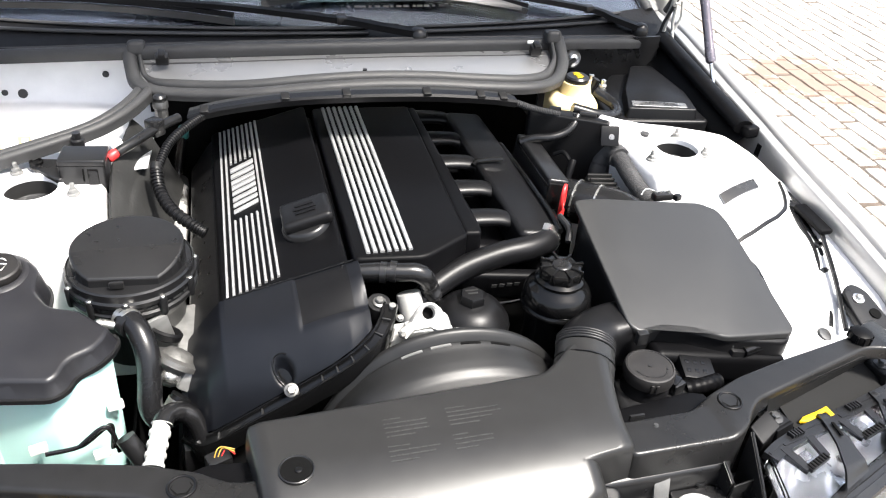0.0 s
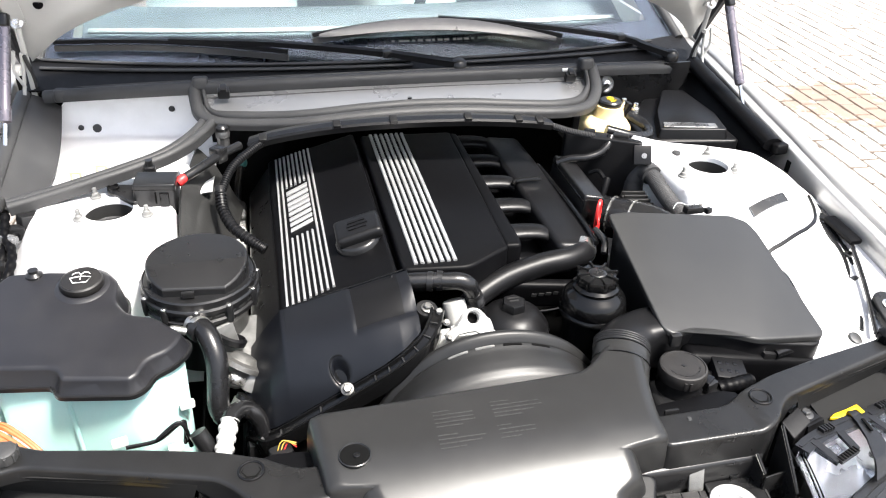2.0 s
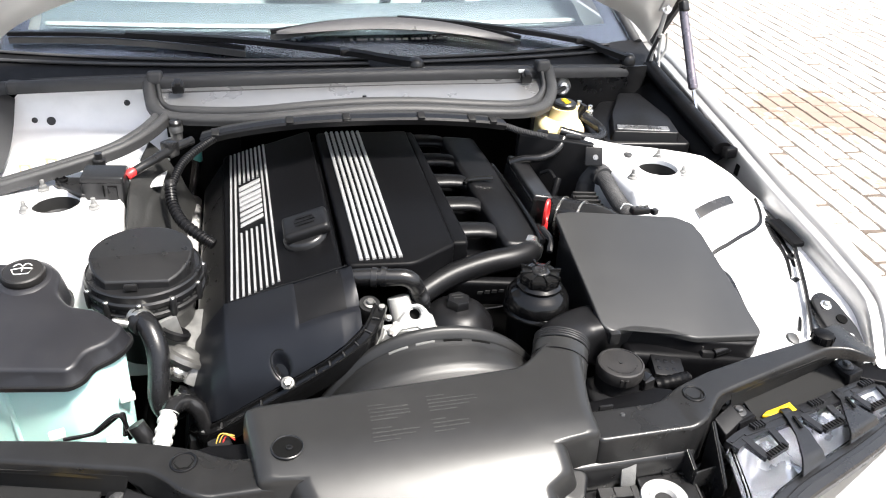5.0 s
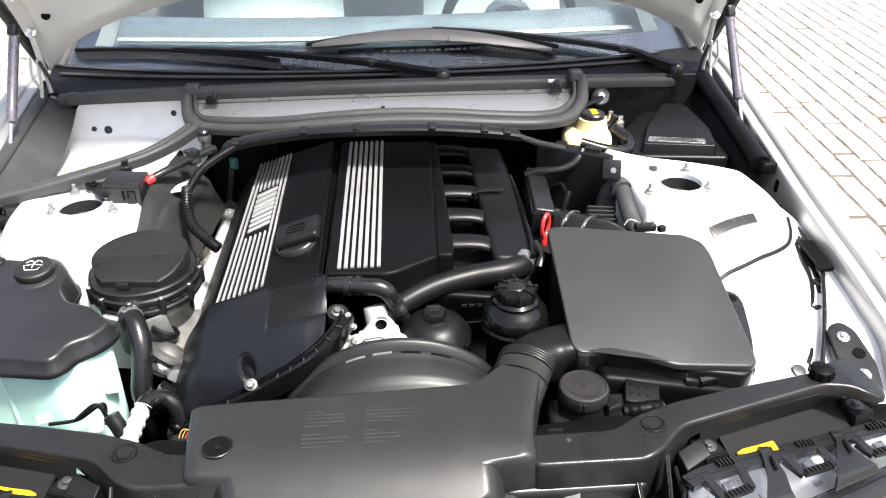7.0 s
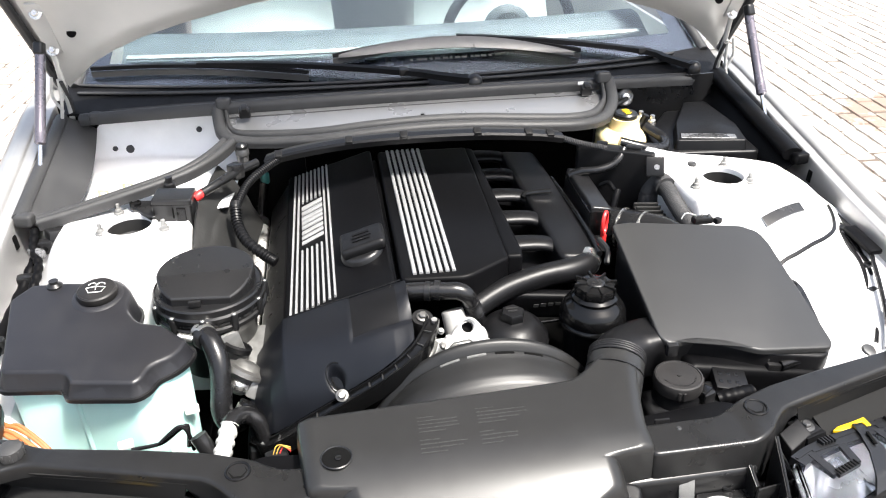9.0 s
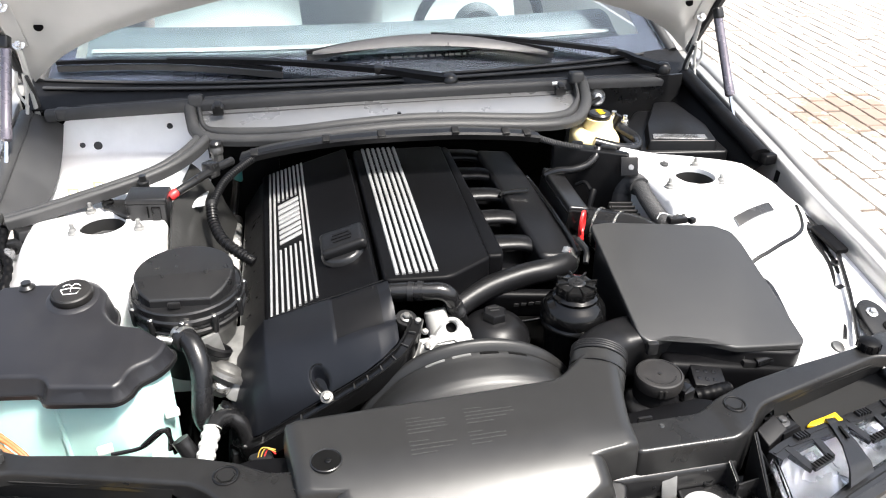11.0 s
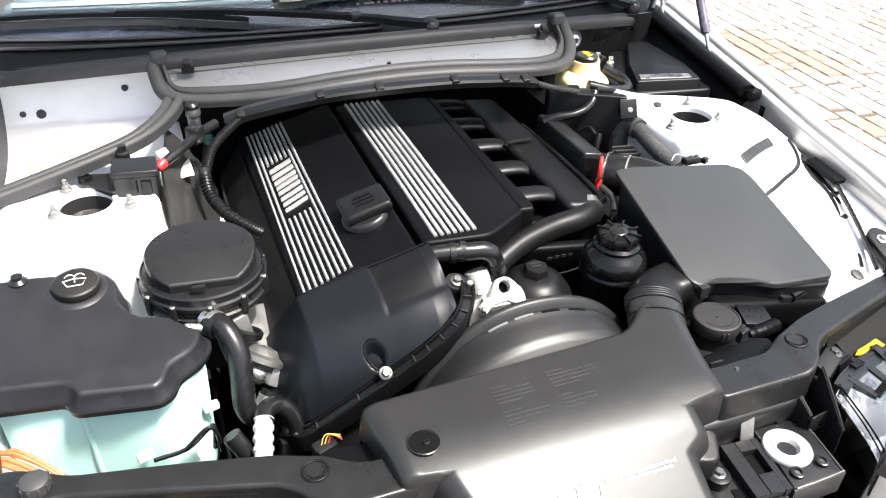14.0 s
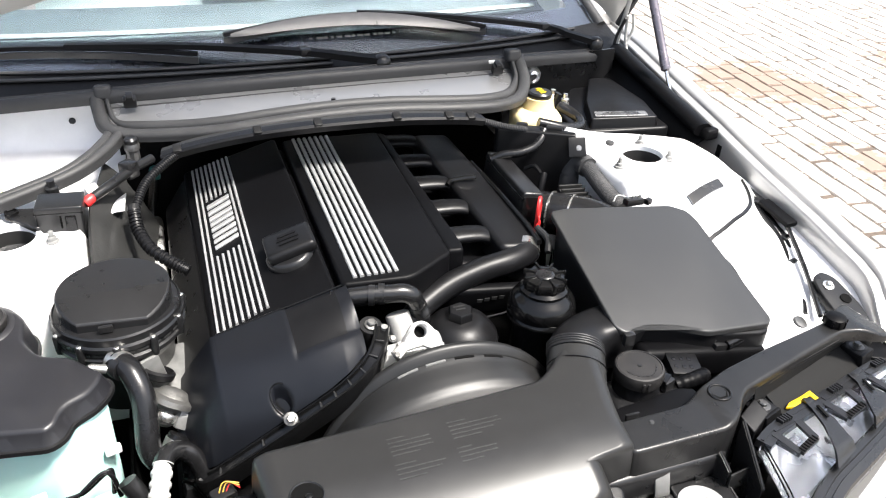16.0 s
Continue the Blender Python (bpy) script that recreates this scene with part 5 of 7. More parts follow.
def head_f(u, v):
    # u: from the left face over the crease to the right edge, v: from the seam to the front flange
    if u >= CREASE:
        w = (u - CREASE) / (1 - CREASE)
        a = Vector((lerp(-0.273, -0.092, w), lerp(-0.236, -0.250, w), 0.0))
        a.z = coil_z(a.x, a.y) + 0.001
        bx = lerp(-0.270, -0.092, w)
        b = Vector((bx, curve_at(FOOT, bx) + 0.006, curve_at(RISE, bx) + 0.004))
    else:
        w = u / CREASE
        a = Vector((lerp(-0.325, -0.273, w), lerp(-0.226, -0.236, w), lerp(0.733, coil_z(-0.273, 0) + 0.001, w ** 0.9)))
        bx = lerp(-0.334, -0.270, w)
        b = Vector((bx, curve_at(FOOT, bx) + 0.006, curve_at(RISE, bx) + 0.004))
    p = a.lerp(b, v)
    p.z = lerp(a.z, b.z, 0.12 * v + 0.88 * v ** 3.6)
    p.y -= 0.006 * math.sin(v * math.pi)
    # the right edge rolls down to the flange
    p.z -= 0.020 * max(0.0, (u - 0.66) / 0.34) ** 2.2 * smooth01((v - 0.15) / 0.5) * (1 - v ** 4)
    # sunken pad next to the seam
    p.z -= 0.0028 * smooth01((u - 0.590) / 0.035) * (1 - smooth01((v - 0.56) / 0.14))
    # recess round the front bolt
    d = math.hypot((u - POCKET - 0.25 * (v - 0.85)) / 0.060, (v - 0.88) / 0.125)
    p.z -= 0.018 * (1 - smooth01((d - 0.70) / 0.30))
    return p
part("shell", sheet(head_f, 150, 100, 0.004), "head", headc, angle=60)


def head_side(u, v):
    p = Vector(head_f(0.0, u))
    return (p.x - 0.012 * v, p.y - 0.004 * v, p.z - 0.07 * v)
part("side", sheet(head_side, 24, 8, 0.004), "head", headc)
ring = [(-0.004, -0.024), (0.014, -0.024), (0.017, -0.001), (0.0160, 0.0030), (0.0125, 0.0030), (0.0115, -0.0010), (0.0015, 0.0005), (0.0005, 0.0045), (-0.0025, 0.0045), (-0.004, 0.002)]
fl = part("flange", sweep(bmesh.new(), spline(FLANGE, 8), ring), "gloss", headc)
fline = spline(FLANGE, 8)
for k in range(5, len(fline) - 2, 6):
    d = (fline[k + 1] - fline[k - 1]).normalized()
    out = d.cross(Vector((0, 0, 1))).normalized()
    part("flange_rib", box((0.0018, 0.011, 0.0045), fline[k] + out * 0.0065 + Vector((0, 0, 0.0005)), turn(0, -math.degrees(math.asin(d.z)), math.degrees(math.atan2(out.y, out.x)) + 90), 0.0005), "grey", fl)
for at, tl in (((-0.1985, -0.382, 0.7745), (38, 0)), ((-0.0755, -0.314, 0.8445), (14, 4)), ((-0.324, -0.320, 0.701), (42, -28))):
    bolt(headc, at, 0.0064, turn(tl[0], tl[1], 0), "dullsteel", washer=1.4)
part("bolt_boss", lathe([(0.013, -0.03), (0.0125, -0.001)], 20, (-0.322, -0.316, 0.699), turn(42, -28, 0)), "head", headc)
# darker sheet paints in how the flatter pad reflects less sky
def dark_pad_f(u, v):
    p = Vector(head_f(lerp(0.615, 0.920, u), lerp(0.012, 0.60, v)))
    return p + Vector((0, -0.001, 0.0044))
part("pad", sheet(dark_pad_f, 20, 16), "pad", headc, "flat pad, painted darker for its weaker reflection")


def liner_f(u, v):
    a, r = 2 * math.pi * u, v * 0.93
    vv = min(0.88 + 0.125 * r * math.sin(a), 0.99)
    return Vector(head_f(POCKET + 0.25 * (vv - 0.85) + 0.060 * r * math.cos(a), vv)) + Vector((0, -0.0028, 0.0042))
part("pocket_liner", sheet(liner_f, 32, 8), "gloss", headc)
pr = []
for t in range(50, 241, 15):
    dv = -0.120 * math.sin(radians(t))
    vv = min(0.88 + dv, 0.985)
    pr.append(Vector(head_f(POCKET + 0.25 * (vv - 0.85) + 0.059 * math.cos(radians(t)), vv)) + Vector((0, -0.0025, 0.0045)))
part("pocket_rim", tube(pr, 0.0011, 8, 3), "gloss", headc)
sl = [Vector(head_f(u, 0.0)) + Vector((0, 0.001, 0.0045 + (0.002 if u > 0.60 else 0))) for u in (0.19, 0.3, 0.45, 0.55, 0.595, 0.615, 0.7, 0.85, 0.97)]
part("seam_bead", tube(sl, 0.0011, 8, 4), "gloss", headc)
pocket = lathe([(0.016, -0.03), (0.0165, -0.004), (0.0150, 0.0)], 24, (-0.0755, -0.313, 0.8435), turn(14, 4, 0))
part("bolt_boss", pocket, "black", headc)

# breather pipe in front of the covers
pipe = thing("breather_hose", "black rubber breather hose with a ribbed elbow", "hose")
part("hose", tube([(-0.115, -0.2510, 0.850), (-0.07, -0.2580, 0.853), (-0.035, -0.2650, 0.853), (-0.017, -0.2670, 0.852), (-0.004, -0.2690, 0.845), (0.004, -0.2670, 0.828), (0.012, -0.2610, 0.806), (0.022, -0.2550, 0.780)], [0.0125, 0.0130, 0.0130, 0.0135, 0.0135, 0.0125, 0.0115, 0.011], 18, 8), "hose", pipe)
for cx in (-0.060, -0.046):
    part("clamp", tube([(cx - 0.004, -0.2595, 0.8525), (cx + 0.004, -0.2620, 0.8525)], 0.0150, 16, 6), "black", pipe)
part("ribbed_end", tube([(0.003, -0.2680, 0.831), (0.008, -0.2640, 0.818), (0.013, -0.2610, 0.805)], 0.0132, 16, 16, ridge=0.0007, pitch=2), "black", pipe)

# intake manifold
man = thing("intake_manifold", "black plastic intake manifold with round runners", "intake manifold")
bm = tube([(0.205, 0.22, 0.800), (0.205, 0.05, 0.800), (0.206, -0.10, 0.800), (0.208, -0.185, 0.802)], [0.030, 0.032, 0.032, 0.030], 20, 8, sx=0.95, sy=0.9)
part("plenum", bm, "manifold", man)
part("plenum_top", slab(rounded([(0.164, 0.255), (0.236, 0.25), (0.240, 0.10), (0.236, -0.17), (0.222, -0.192), (0.166, -0.186)], 0.014), lambda x, y: 0.848 - 0.08 * (x - 0.165), 0.80, 0.010, steps=4), "manifold", man)
part("plenum_bar", tube([(0.238, 0.12, 0.838), (0.238, 0.0, 0.842), (0.236, -0.12, 0.845), (0.230, -0.19, 0.846)], 0.005, 12, 8), "gloss", man)
for y in (0.245, 0.152, 0.058, -0.034, -0.127):
    part("runner", tube([(0.085, y, 0.840), (0.110, y, 0.842), (0.145, y, 0.840), (0.165, y, 0.834), (0.178, y, 0.820)], [0.021, 0.0205, 0.020, 0.021, 0.022], 24, 8, sy=0.52), "manifold", man)
part("front_pipe", tube([(0.226, -0.150, 0.822), (0.215, -0.180, 0.825), (0.18, -0.198, 0.826), (0.13, -0.206, 0.824), (0.07, -0.222, 0.818), (0.02, -0.244, 0.806), (-0.01, -0.262, 0.792)], [0.018, 0.0195, 0.0195, 0.019, 0.0185, 0.018, 0.017], 20, 8), "manifold", man)
part("pipe_clamp", tube([(0.221, -0.166, 0.824), (0.212, -0.184, 0.8255)], 0.0215, 20, 6), "steel", man, "bright band clamp")
part("lower_body", box((0.17, 0.36, 0.05), (0.155, 0.02, 0.775), turn(0, 12, 0), 0.012, 3), "cover", man)
part("front_plate", box((0.15, 0.020, 0.05), (0.135, -0.222, 0.782), turn(10, 6, -3), 0.008, 3), "cover", man)
part("plate_rim", tube([(0.06, -0.237, 0.764), (0.13, -0.243, 0.761), (0.20, -0.236, 0.764)], 0.0025, 8, 8), "gloss", man)
for k in range(5):
    part("print_bar", box((0.008, 0.0012, 0.006), (0.115 + 0.012 * k, -0.2345, 0.788), turn(10, 6, -3), 0), "grey", man)
part("cross_lever", tube([(0.155, 0.025, 0.850), (0.165, 0.034, 0.853), (0.19, 0.036, 0.854), (0.212, 0.036, 0.853)], 0.0045, 8, 8), "gloss", man)
part("corner_clamp", tube([(0.236, -0.165, 0.858), (0.243, -0.19, 0.850), (0.236, -0.21, 0.838)], 0.005, 8, 8), "black", man)

# oil filter housing
of = thing("oil_filter_housing", "black oil filter cap with a hexagon head", "oil filter")
c = Vector((0.066, -0.279, 0.767))
part("cap", lathe([(0.050, -0.03), (0.052, -0.006), (0.055, -0.004), (0.0555, 0.006), (0.0535, 0.009), (0.050, 0.014), (0.044, 0.022), (0.034, 0.030), (0.022, 0.034)], 48, c), "manifold", of)
for k in range(12):
    a = 2 * math.pi * k / 12
    part("grip_flat", box((0.003, 0.018, 0.008), c + Vector((0.0552 * math.cos(a), 0.0552 * math.sin(a), 0.000)), turn(0, 0, math.degrees(a)), 0.001), "manifold", of)
part("hexagon", lathe([(0.0190, 0.030), (0.0190, 0.045), (0.0170, 0.0475), (0.006, 0.048)], 6, c, turn(0, 0, 12)), "manifold", of)
part("body", lathe([(0.044, -0.12), (0.046, -0.03)], 36, c), "manifold", of)
part("collar", lathe([(0.052, -0.040), (0.0535, -0.034), (0.0535, -0.022), (0.052, -0.018)], 48, c), "cover", of)
part("print_bar", box((0.018, 0.003, 0.001), (0.066, -0.273, 0.8155), None, 0), "grey", of)
part("print_bar", box((0.014, 0.003, 0.001), (0.066, -0.280, 0.8155), None, 0), "grey", of)

# power steering reservoir
ps = thing("power_steering_reservoir", "glossy black round steering fluid reservoir with lobed cap", "fluid reservoir")
c = Vector((0.185, -0.299, 0.781))
part("body", lathe([(0.041, -0.14), (0.042, -0.01), (0.044, 0.010), (0.0485, 0.013), (0.0500, 0.016), (0.0490, 0.021), (0.0475, 0.023), (0.0485, 0.026), (0.0490, 0.034), (0.0470, 0.043), (0.042, 0.050), (0.036, 0.054), (0.034, 0.057), (0.0345, 0.062), (0.030, 0.066)], 56, c), "gloss", ps)
part("band", lathe([(0.0490, 0.014), (0.0505, 0.016), (0.0505, 0.020), (0.0490, 0.022)], 48, c), "gloss", ps)
bm = bmesh.new()
n = 64
rings = []
for r0, z in ((0.026, 0.060), (0.0285, 0.064), (0.0285, 0.076), (0.027, 0.080), (0.020, 0.082)):
    rings.append([bm.verts.new(c + Vector(((r0 + 0.0022 * smooth01(math.cos(8 * 2 * math.pi * k / n) + 0.5)) * math.cos(2 * math.pi * k / n), (r0 + 0.0022 * smooth01(math.cos(8 * 2 * math.pi * k / n) + 0.5)) * math.sin(2 * math.pi * k / n), z))) for k in range(n)])
for a, b in zip(rings, rings[1:]):
    for k in range(n):
        bm.faces.new((a[k], a[(k + 1) % n], b[(k + 1) % n], b[k]))
bm.faces.new(rings[-1])
cap2 = part("cap", bm, "gloss", ps)
for k in range(8):
    a = 2 * math.pi * k / 8
    part("lobe", box((0.020, 0.0034, 0.009), c + Vector((0.0225 * math.cos(a), 0.0225 * math.sin(a), 0.0797)), turn(0, 0, math.degrees(a)), 0.0012), "gloss", cap2)
part("cap_disc", lathe([(0.0135, 0.078), (0.0135, 0.0835), (0.012, 0.0848), (0.005, 0.0852)], 28, c), "black", cap2)

# thermostat and lifting eye
th = thing("thermostat_housing", "pale cast aluminium thermostat housing with lifting eye", "thermostat housing")
part("stub", lathe([(0.0180, -0.06), (0.0175, 0.012), (0.0165, 0.0145), (0.0150, 0.0150), (0.004, 0.0152)], 32, (-0.022, -0.270, 0.803), turn(-26, -10, 0)), "paleal", th)


def eye_plate(hole, outer, thick, at, rot):
    """A cast plate with a round hole; outer gives the rim's radius at each angle."""
    bm = bmesh.new()
    n = 40
    rows = []
    for r, z in ((lambda a: hole, -thick), (lambda a: hole, thick * 0.6), (lambda a: hole + 0.003, thick), (lambda a: outer(a) - 0.004, thick), (lambda a: outer(a), thick * 0.4), (lambda a: outer(a), -thick)):
        rows.append([bm.verts.new(Vector(at) + rot @ Vector((r(2 * math.pi * k / n) * math.cos(2 * math.pi * k / n), r(2 * math.pi * k / n) * math.sin(2 * math.pi * k / n), z))) for k in range(n)])
    for a, b in zip(rows, rows[1:] + rows[:1]):
        for k in range(n):
            bm.faces.new((a[k], a[(k + 1) % n], b[(k + 1) % n], b[k]))
    return bm


def eye_rim(a):
    return 0.84 * curve_at([(-0.1, 0.024), (0.5, 0.019), (1.6, 0.0165), (2.6, 0.0175), (3.1, 0.021), (3.8, 0.044), (4.2, 0.030), (4.7, 0.026), (5.5, 0.045), (6.0, 0.032), (6.4, 0.024)], a)
part("lifting_eye", eye_plate(0.0085, eye_rim, 0.007, (-0.0138, -0.332, 0.832), turn(48, 0, 0)), "paleal", th)
part("eye_hollow", lathe([(0.0, 0.0), (0.009, 0.001)], 20, (-0.0138, -0.327, 0.825), turn(48, 0, 0), cap=False), "void", th)
part("flange", slab(rounded([(-0.070, -0.340), (-0.03, -0.346), (0.020, -0.340), (0.026, -0.312), (0.005, -0.298), (-0.06, -0.302)], 0.010), lambda x, y: 0.794 + 0.12 * (y + 0.32), 0.755, 0.004), "paleal", th)
part("eye_arm", box((0.05, 0.020, 0.03), (-0.022, -0.338, 0.808), turn(20, 0, 0), 0.005), "paleal", th)
bolt(th, (-0.052, -0.354, 0.820), 0.0044, turn(50, 0, 0), "dullsteel", washer=1.3)
bolt(th, (-0.053, -0.338, 0.834), 0.0040, turn(35, 0, 0), "dullsteel", washer=1.3)
part("eye_link", tube([(-0.053, -0.352, 0.816), (-0.040, -0.345, 0.822), (-0.026, -0.338, 0.826)], [0.0085, 0.0075, 0.009], 12, 6, sy=0.7), "paleal", th)
for k in range(3):
    part("casting_step", box((0.010, 0.014, 0.016 + 0.004 * k), (0.004 + 0.009 * k, -0.338 - 0.002 * k, 0.806 - 0.005 * k), turn(25, 8, 6 * k), 0.0025), "paleal", th)
part("fitting", lathe([(0.0065, -0.01), (0.0065, 0.004), (0.0045, 0.005), (0.0045, 0.012)], 12, (-0.060, -0.322, 0.834), turn(10, 0, 0)), "alu", th)
part("bracket", tube([(-0.062, -0.315, 0.80), (-0.072, -0.335, 0.785), (-0.09, -0.36, 0.755), (-0.14, -0.39, 0.72)], 0.009, 10, 8), "alu", th)
part("gasket_edge", tube([(-0.066, -0.300, 0.815), (-0.072, -0.318, 0.800), (-0.070, -0.335, 0.785)], 0.004, 8, 6), "alu", th)
part("lower_casting", box((0.10, 0.05, 0.06), (-0.06, -0.345, 0.725), turn(10, 10, 20), 0.012, 3), "alu", th)

# fan shroud
fan = thing("fan_shroud", "satin black curved fan shroud with slotted rim", "fan shroud")


def fan_rim(x):
    d = x - 0.008
    return 0.837 - 2.4 * d * d - 55 * d ** 4


FAN_SECTION = [(0.0, 0.0), (0.004, 0.0005), (0.007, -0.003), (0.012, -0.011), (0.022, -0.0145), (0.040, -0.0185), (0.052, -0.022), (0.060, -0.0265), (0.068, -0.034), (0.076, -0.046), (0.083, -0.064)]


def fan_f(u, v):
    x = lerp(-0.225, 0.165, u)
    i = v * (len(FAN_SECTION) - 1)
    k = min(int(i), len(FAN_SECTION) - 2)
    dy, dz = (lerp(FAN_SECTION[k][c], FAN_SECTION[k + 1][c], i - k) for c in (0, 1))
    fall = 0.837 - fan_rim(x)
    # the front roll bends less than the rim
    return (x, -0.378 - dy - 0.05 * fall, 0.837 - fall * lerp(1.0, 0.62, smooth01(dy / 0.07)) + dz)
part("shell", sheet(fan_f, 56, 40, 0.004), "fan", fan, angle=60)
# slots are coloured strips: two pale for light coming through, two near-black
for k, u in enumerate((0.450, 0.545, 0.645, 0.750)):
    pts = [Vector(fan_f(u + 0.034 * (j / 6 - 0.5) * 2, 0.30)) + Vector((0, -0.0016, 0.0030)) for j in range(7)]
    part("slot", sweep(bmesh.new(), pts, [(-0.0046, -0.003), (0.0046, -0.003), (0.0042, 0.0006), (-0.0042, 0.0006)]), "alu" if k in (0, 1) else "void", fan)
part("rolled_edge", tube([Vector(fan_f(u, 0.04)) for u in (0.1, 0.2, 0.3, 0.4, 0.5, 0.6, 0.7, 0.77)], 0.0030, 8, 6), "grey", fan)

# intake snorkel
sn = thing("air_intake_snorkel", "satin black air intake snorkel with printed notes", "air intake")


def sn_f(u, v):
    # u left to right, v from the rear edge to the nose
    if v < 0.08:
        f = v / 0.08
        y, z = -0.468 - 0.012 * f, 0.786 + 0.034 * math.sqrt(1 - (1 - f) ** 2)
    else:
        f = (v - 0.08) / 0.92
        y = -0.48 - 0.235 * f
        d = max(0.0, -0.535 - y)
        z = 0.820 - 0.004 * f - (0.58 * d * d / 0.16 if d < 0.08 else 0.0232 + 0.58 * (d - 0.08))
    # turned-down side walls left and right of the top
    if u < 0.08:
        wall, s, side = 1 - u / 0.08, 0.0, -1
    elif u > 0.92:
        wall, s, side = (u - 0.92) / 0.08, 1.0, 1
    else:
        wall, s, side = 0.0, (u - 0.08) / 0.84, 0
    # wide at the rear, narrower nose with a chamfered flank
    nose = smooth01((v - 0.470) / 0.022)
    xl = lerp(-0.252 + 0.025 * v, -0.198 + 0.09 * max(0.0, v - 0.49), nose)
    xr = lerp(lerp(0.205, 0.165, smooth01(v / 0.4)), 0.113 - 0.026 * smooth01((v - 0.61) / 0.07), nose)
    x = lerp(xl, xr, s) + side * 0.010 * math.sin(wall * math.pi / 2) * (0.4 + nose)
    edge = min(s, 1 - s)
    z -= 0.004 * (1 - smooth01(edge / 0.025)) + 0.045 * wall ** 1.3
    y += (0.020 * s + 0.055 * smooth01((s - 0.76) / 0.2)) * (1 - smooth01(v / 0.42))
    # right rear corner rises towards the neck
    z += 0.006 * smooth01((s - 0.8) / 0.2) * (1 - smooth01((v - 0.0) / 0.35))
    return (x, y, z)
bm = sheet(sn_f, 100, 110, 0.004)
body_sn = part("body", bm, "snorkel", sn, angle=50)
part("neck", tube([(0.135, -0.512, 0.784), (0.156, -0.466, 0.796), (0.170, -0.436, 0.803), (0.181, -0.413, 0.806)], [0.032, 0.037, 0.0375, 0.037], 28, 8, sx=1.05, sy=0.66), "snorkel", sn)
COLLAR, AXIS = Vector((0.1830, -0.409, 0.8062)), Vector((0.43, 0.90, 0.05)).normalized()


def neck_loop(d, a, b):
    side = AXIS.cross(Vector((0, 0, 1))).normalized()
    up = side.cross(AXIS)
    return [COLLAR + AXIS * d + side * (a * math.cos(2 * math.pi * k / 32)) + up * (b * math.sin(2 * math.pi * k / 32)) for k in range(33)]
for k in range(4):
    part("neck_rib", sweep(bmesh.new(), neck_loop(-0.002 + 0.0048 * k, 0.0385, 0.0248), circle(0.0019, 8), caps=False), "black", sn)
part("neck_band", sweep(bmesh.new(), neck_loop(-0.030, 0.0388, 0.0246), [(-0.0008, -0.0010), (0.0012, -0.0010), (0.0012, 0.0010), (-0.0008, 0.0010)], caps=False), "black", sn)
line = spline([(0.183, -0.409, 0.806), (0.196, -0.387, 0.799), (0.226, -0.370, 0.789), (0.270, -0.364, 0.784)], 8)
rings = []
for k in range(len(line)):
    f = smooth01(k / (len(line) - 1))
    q = lerp(1.0, 0.40, f)
    rings.append([(lerp(0.0365, 0.034, f) * math.copysign(abs(math.cos(a)) ** q, math.cos(a)), lerp(0.0240, 0.040, f) * math.copysign(abs(math.sin(a)) ** q, math.sin(a))) for a in (2 * math.pi * j / 36 for j in range(36))])
part("duct", sweep(bmesh.new(), line, rings), "manifold", sn)
hole = lathe([(0.0185, 0.8195), (0.0190, 0.8225), (0.0178, 0.8232), (0.0165, 0.8215)], 36, (-0.209, -0.548, 0.001), cap=False)
part("hole_rim", hole, "black", sn)
part("hole_plug", lathe([(0.0170, 0.8195), (0.0165, 0.8222), (0.010, 0.8228), (0.0, 0.8228)], 32, (-0.209, -0.548, 0.001), cap=False), "void", sn)
part("plug_pin", lathe([(0.004, 0.8225), (0.004, 0.8245), (0.0025, 0.8252)], 12, (-0.207, -0.551, 0.001)), "gloss", sn)
prng = random.Random(7)
print_bm = bmesh.new()
for bx, by, w in ((-0.0765, -0.511, 0.063), (-0.002, -0.507, 0.064), (-0.0785, -0.550, 0.062), (-0.010, -0.547, 0.052)):
    rows = 5 if by > -0.52 else 4
    x0 = bx - w / 2
    for r in range(rows):
        ln = w * (0.34 if r == 0 else prng.uniform(0.7, 1.0)) if r < rows - 1 else w * 0.5
        y = by + 0.012 - 0.0062 * r
        x = x0
        while x < x0 + ln:
            d = prng.uniform(0.0009, 0.0034)
            box((d, prng.uniform(0.0010, 0.0017), 0.0008), (x + d / 2, y + prng.uniform(-0.0002, 0.0002), Vector(sn_f(0.08 + 0.84 * (x + 0.236) / 0.415, 0.08 + 0.92 * (-0.48 - y) / 0.235)).z + 0.0043), None, 0, bm=print_bm)
            x += d + prng.choice((0.0006, 0.0006, 0.0018))
tagged(part("printed_text", print_bm, "decal", body_sn), kind="stuff")

# printed note and oil can sign on the nose
nose_tilt = Matrix.Rotation(math.atan2(0.5126, 0.8586), 3, "X")


def on_nose(x, d):
    """A place on the nose's slope: d metres down from the sign's upper line."""
    return Vector((x, -0.6320 - 0.8586 * d, 0.7891 - 0.5126 * d)) + Vector((0, -0.5126, 0.8586)) * 0.0008


def words(text, size, x, d, parent):
    cu = bpy.data.curves.new("note", "FONT")
    cu.body, cu.size, cu.extrude, cu.offset = text, size, 0.0002, 0.00012
    ob = bpy.data.objects.new("note", cu)
    me = bpy.data.meshes.new_from_object(ob)
    bpy.data.objects.remove(ob)
    me.materials.append(M["white"])
    out = new("printed_note", me)
    out.parent = parent
    out.matrix_local = Matrix.Translation(on_nose(x, d)) @ nose_tilt.to_4x4()
    return out


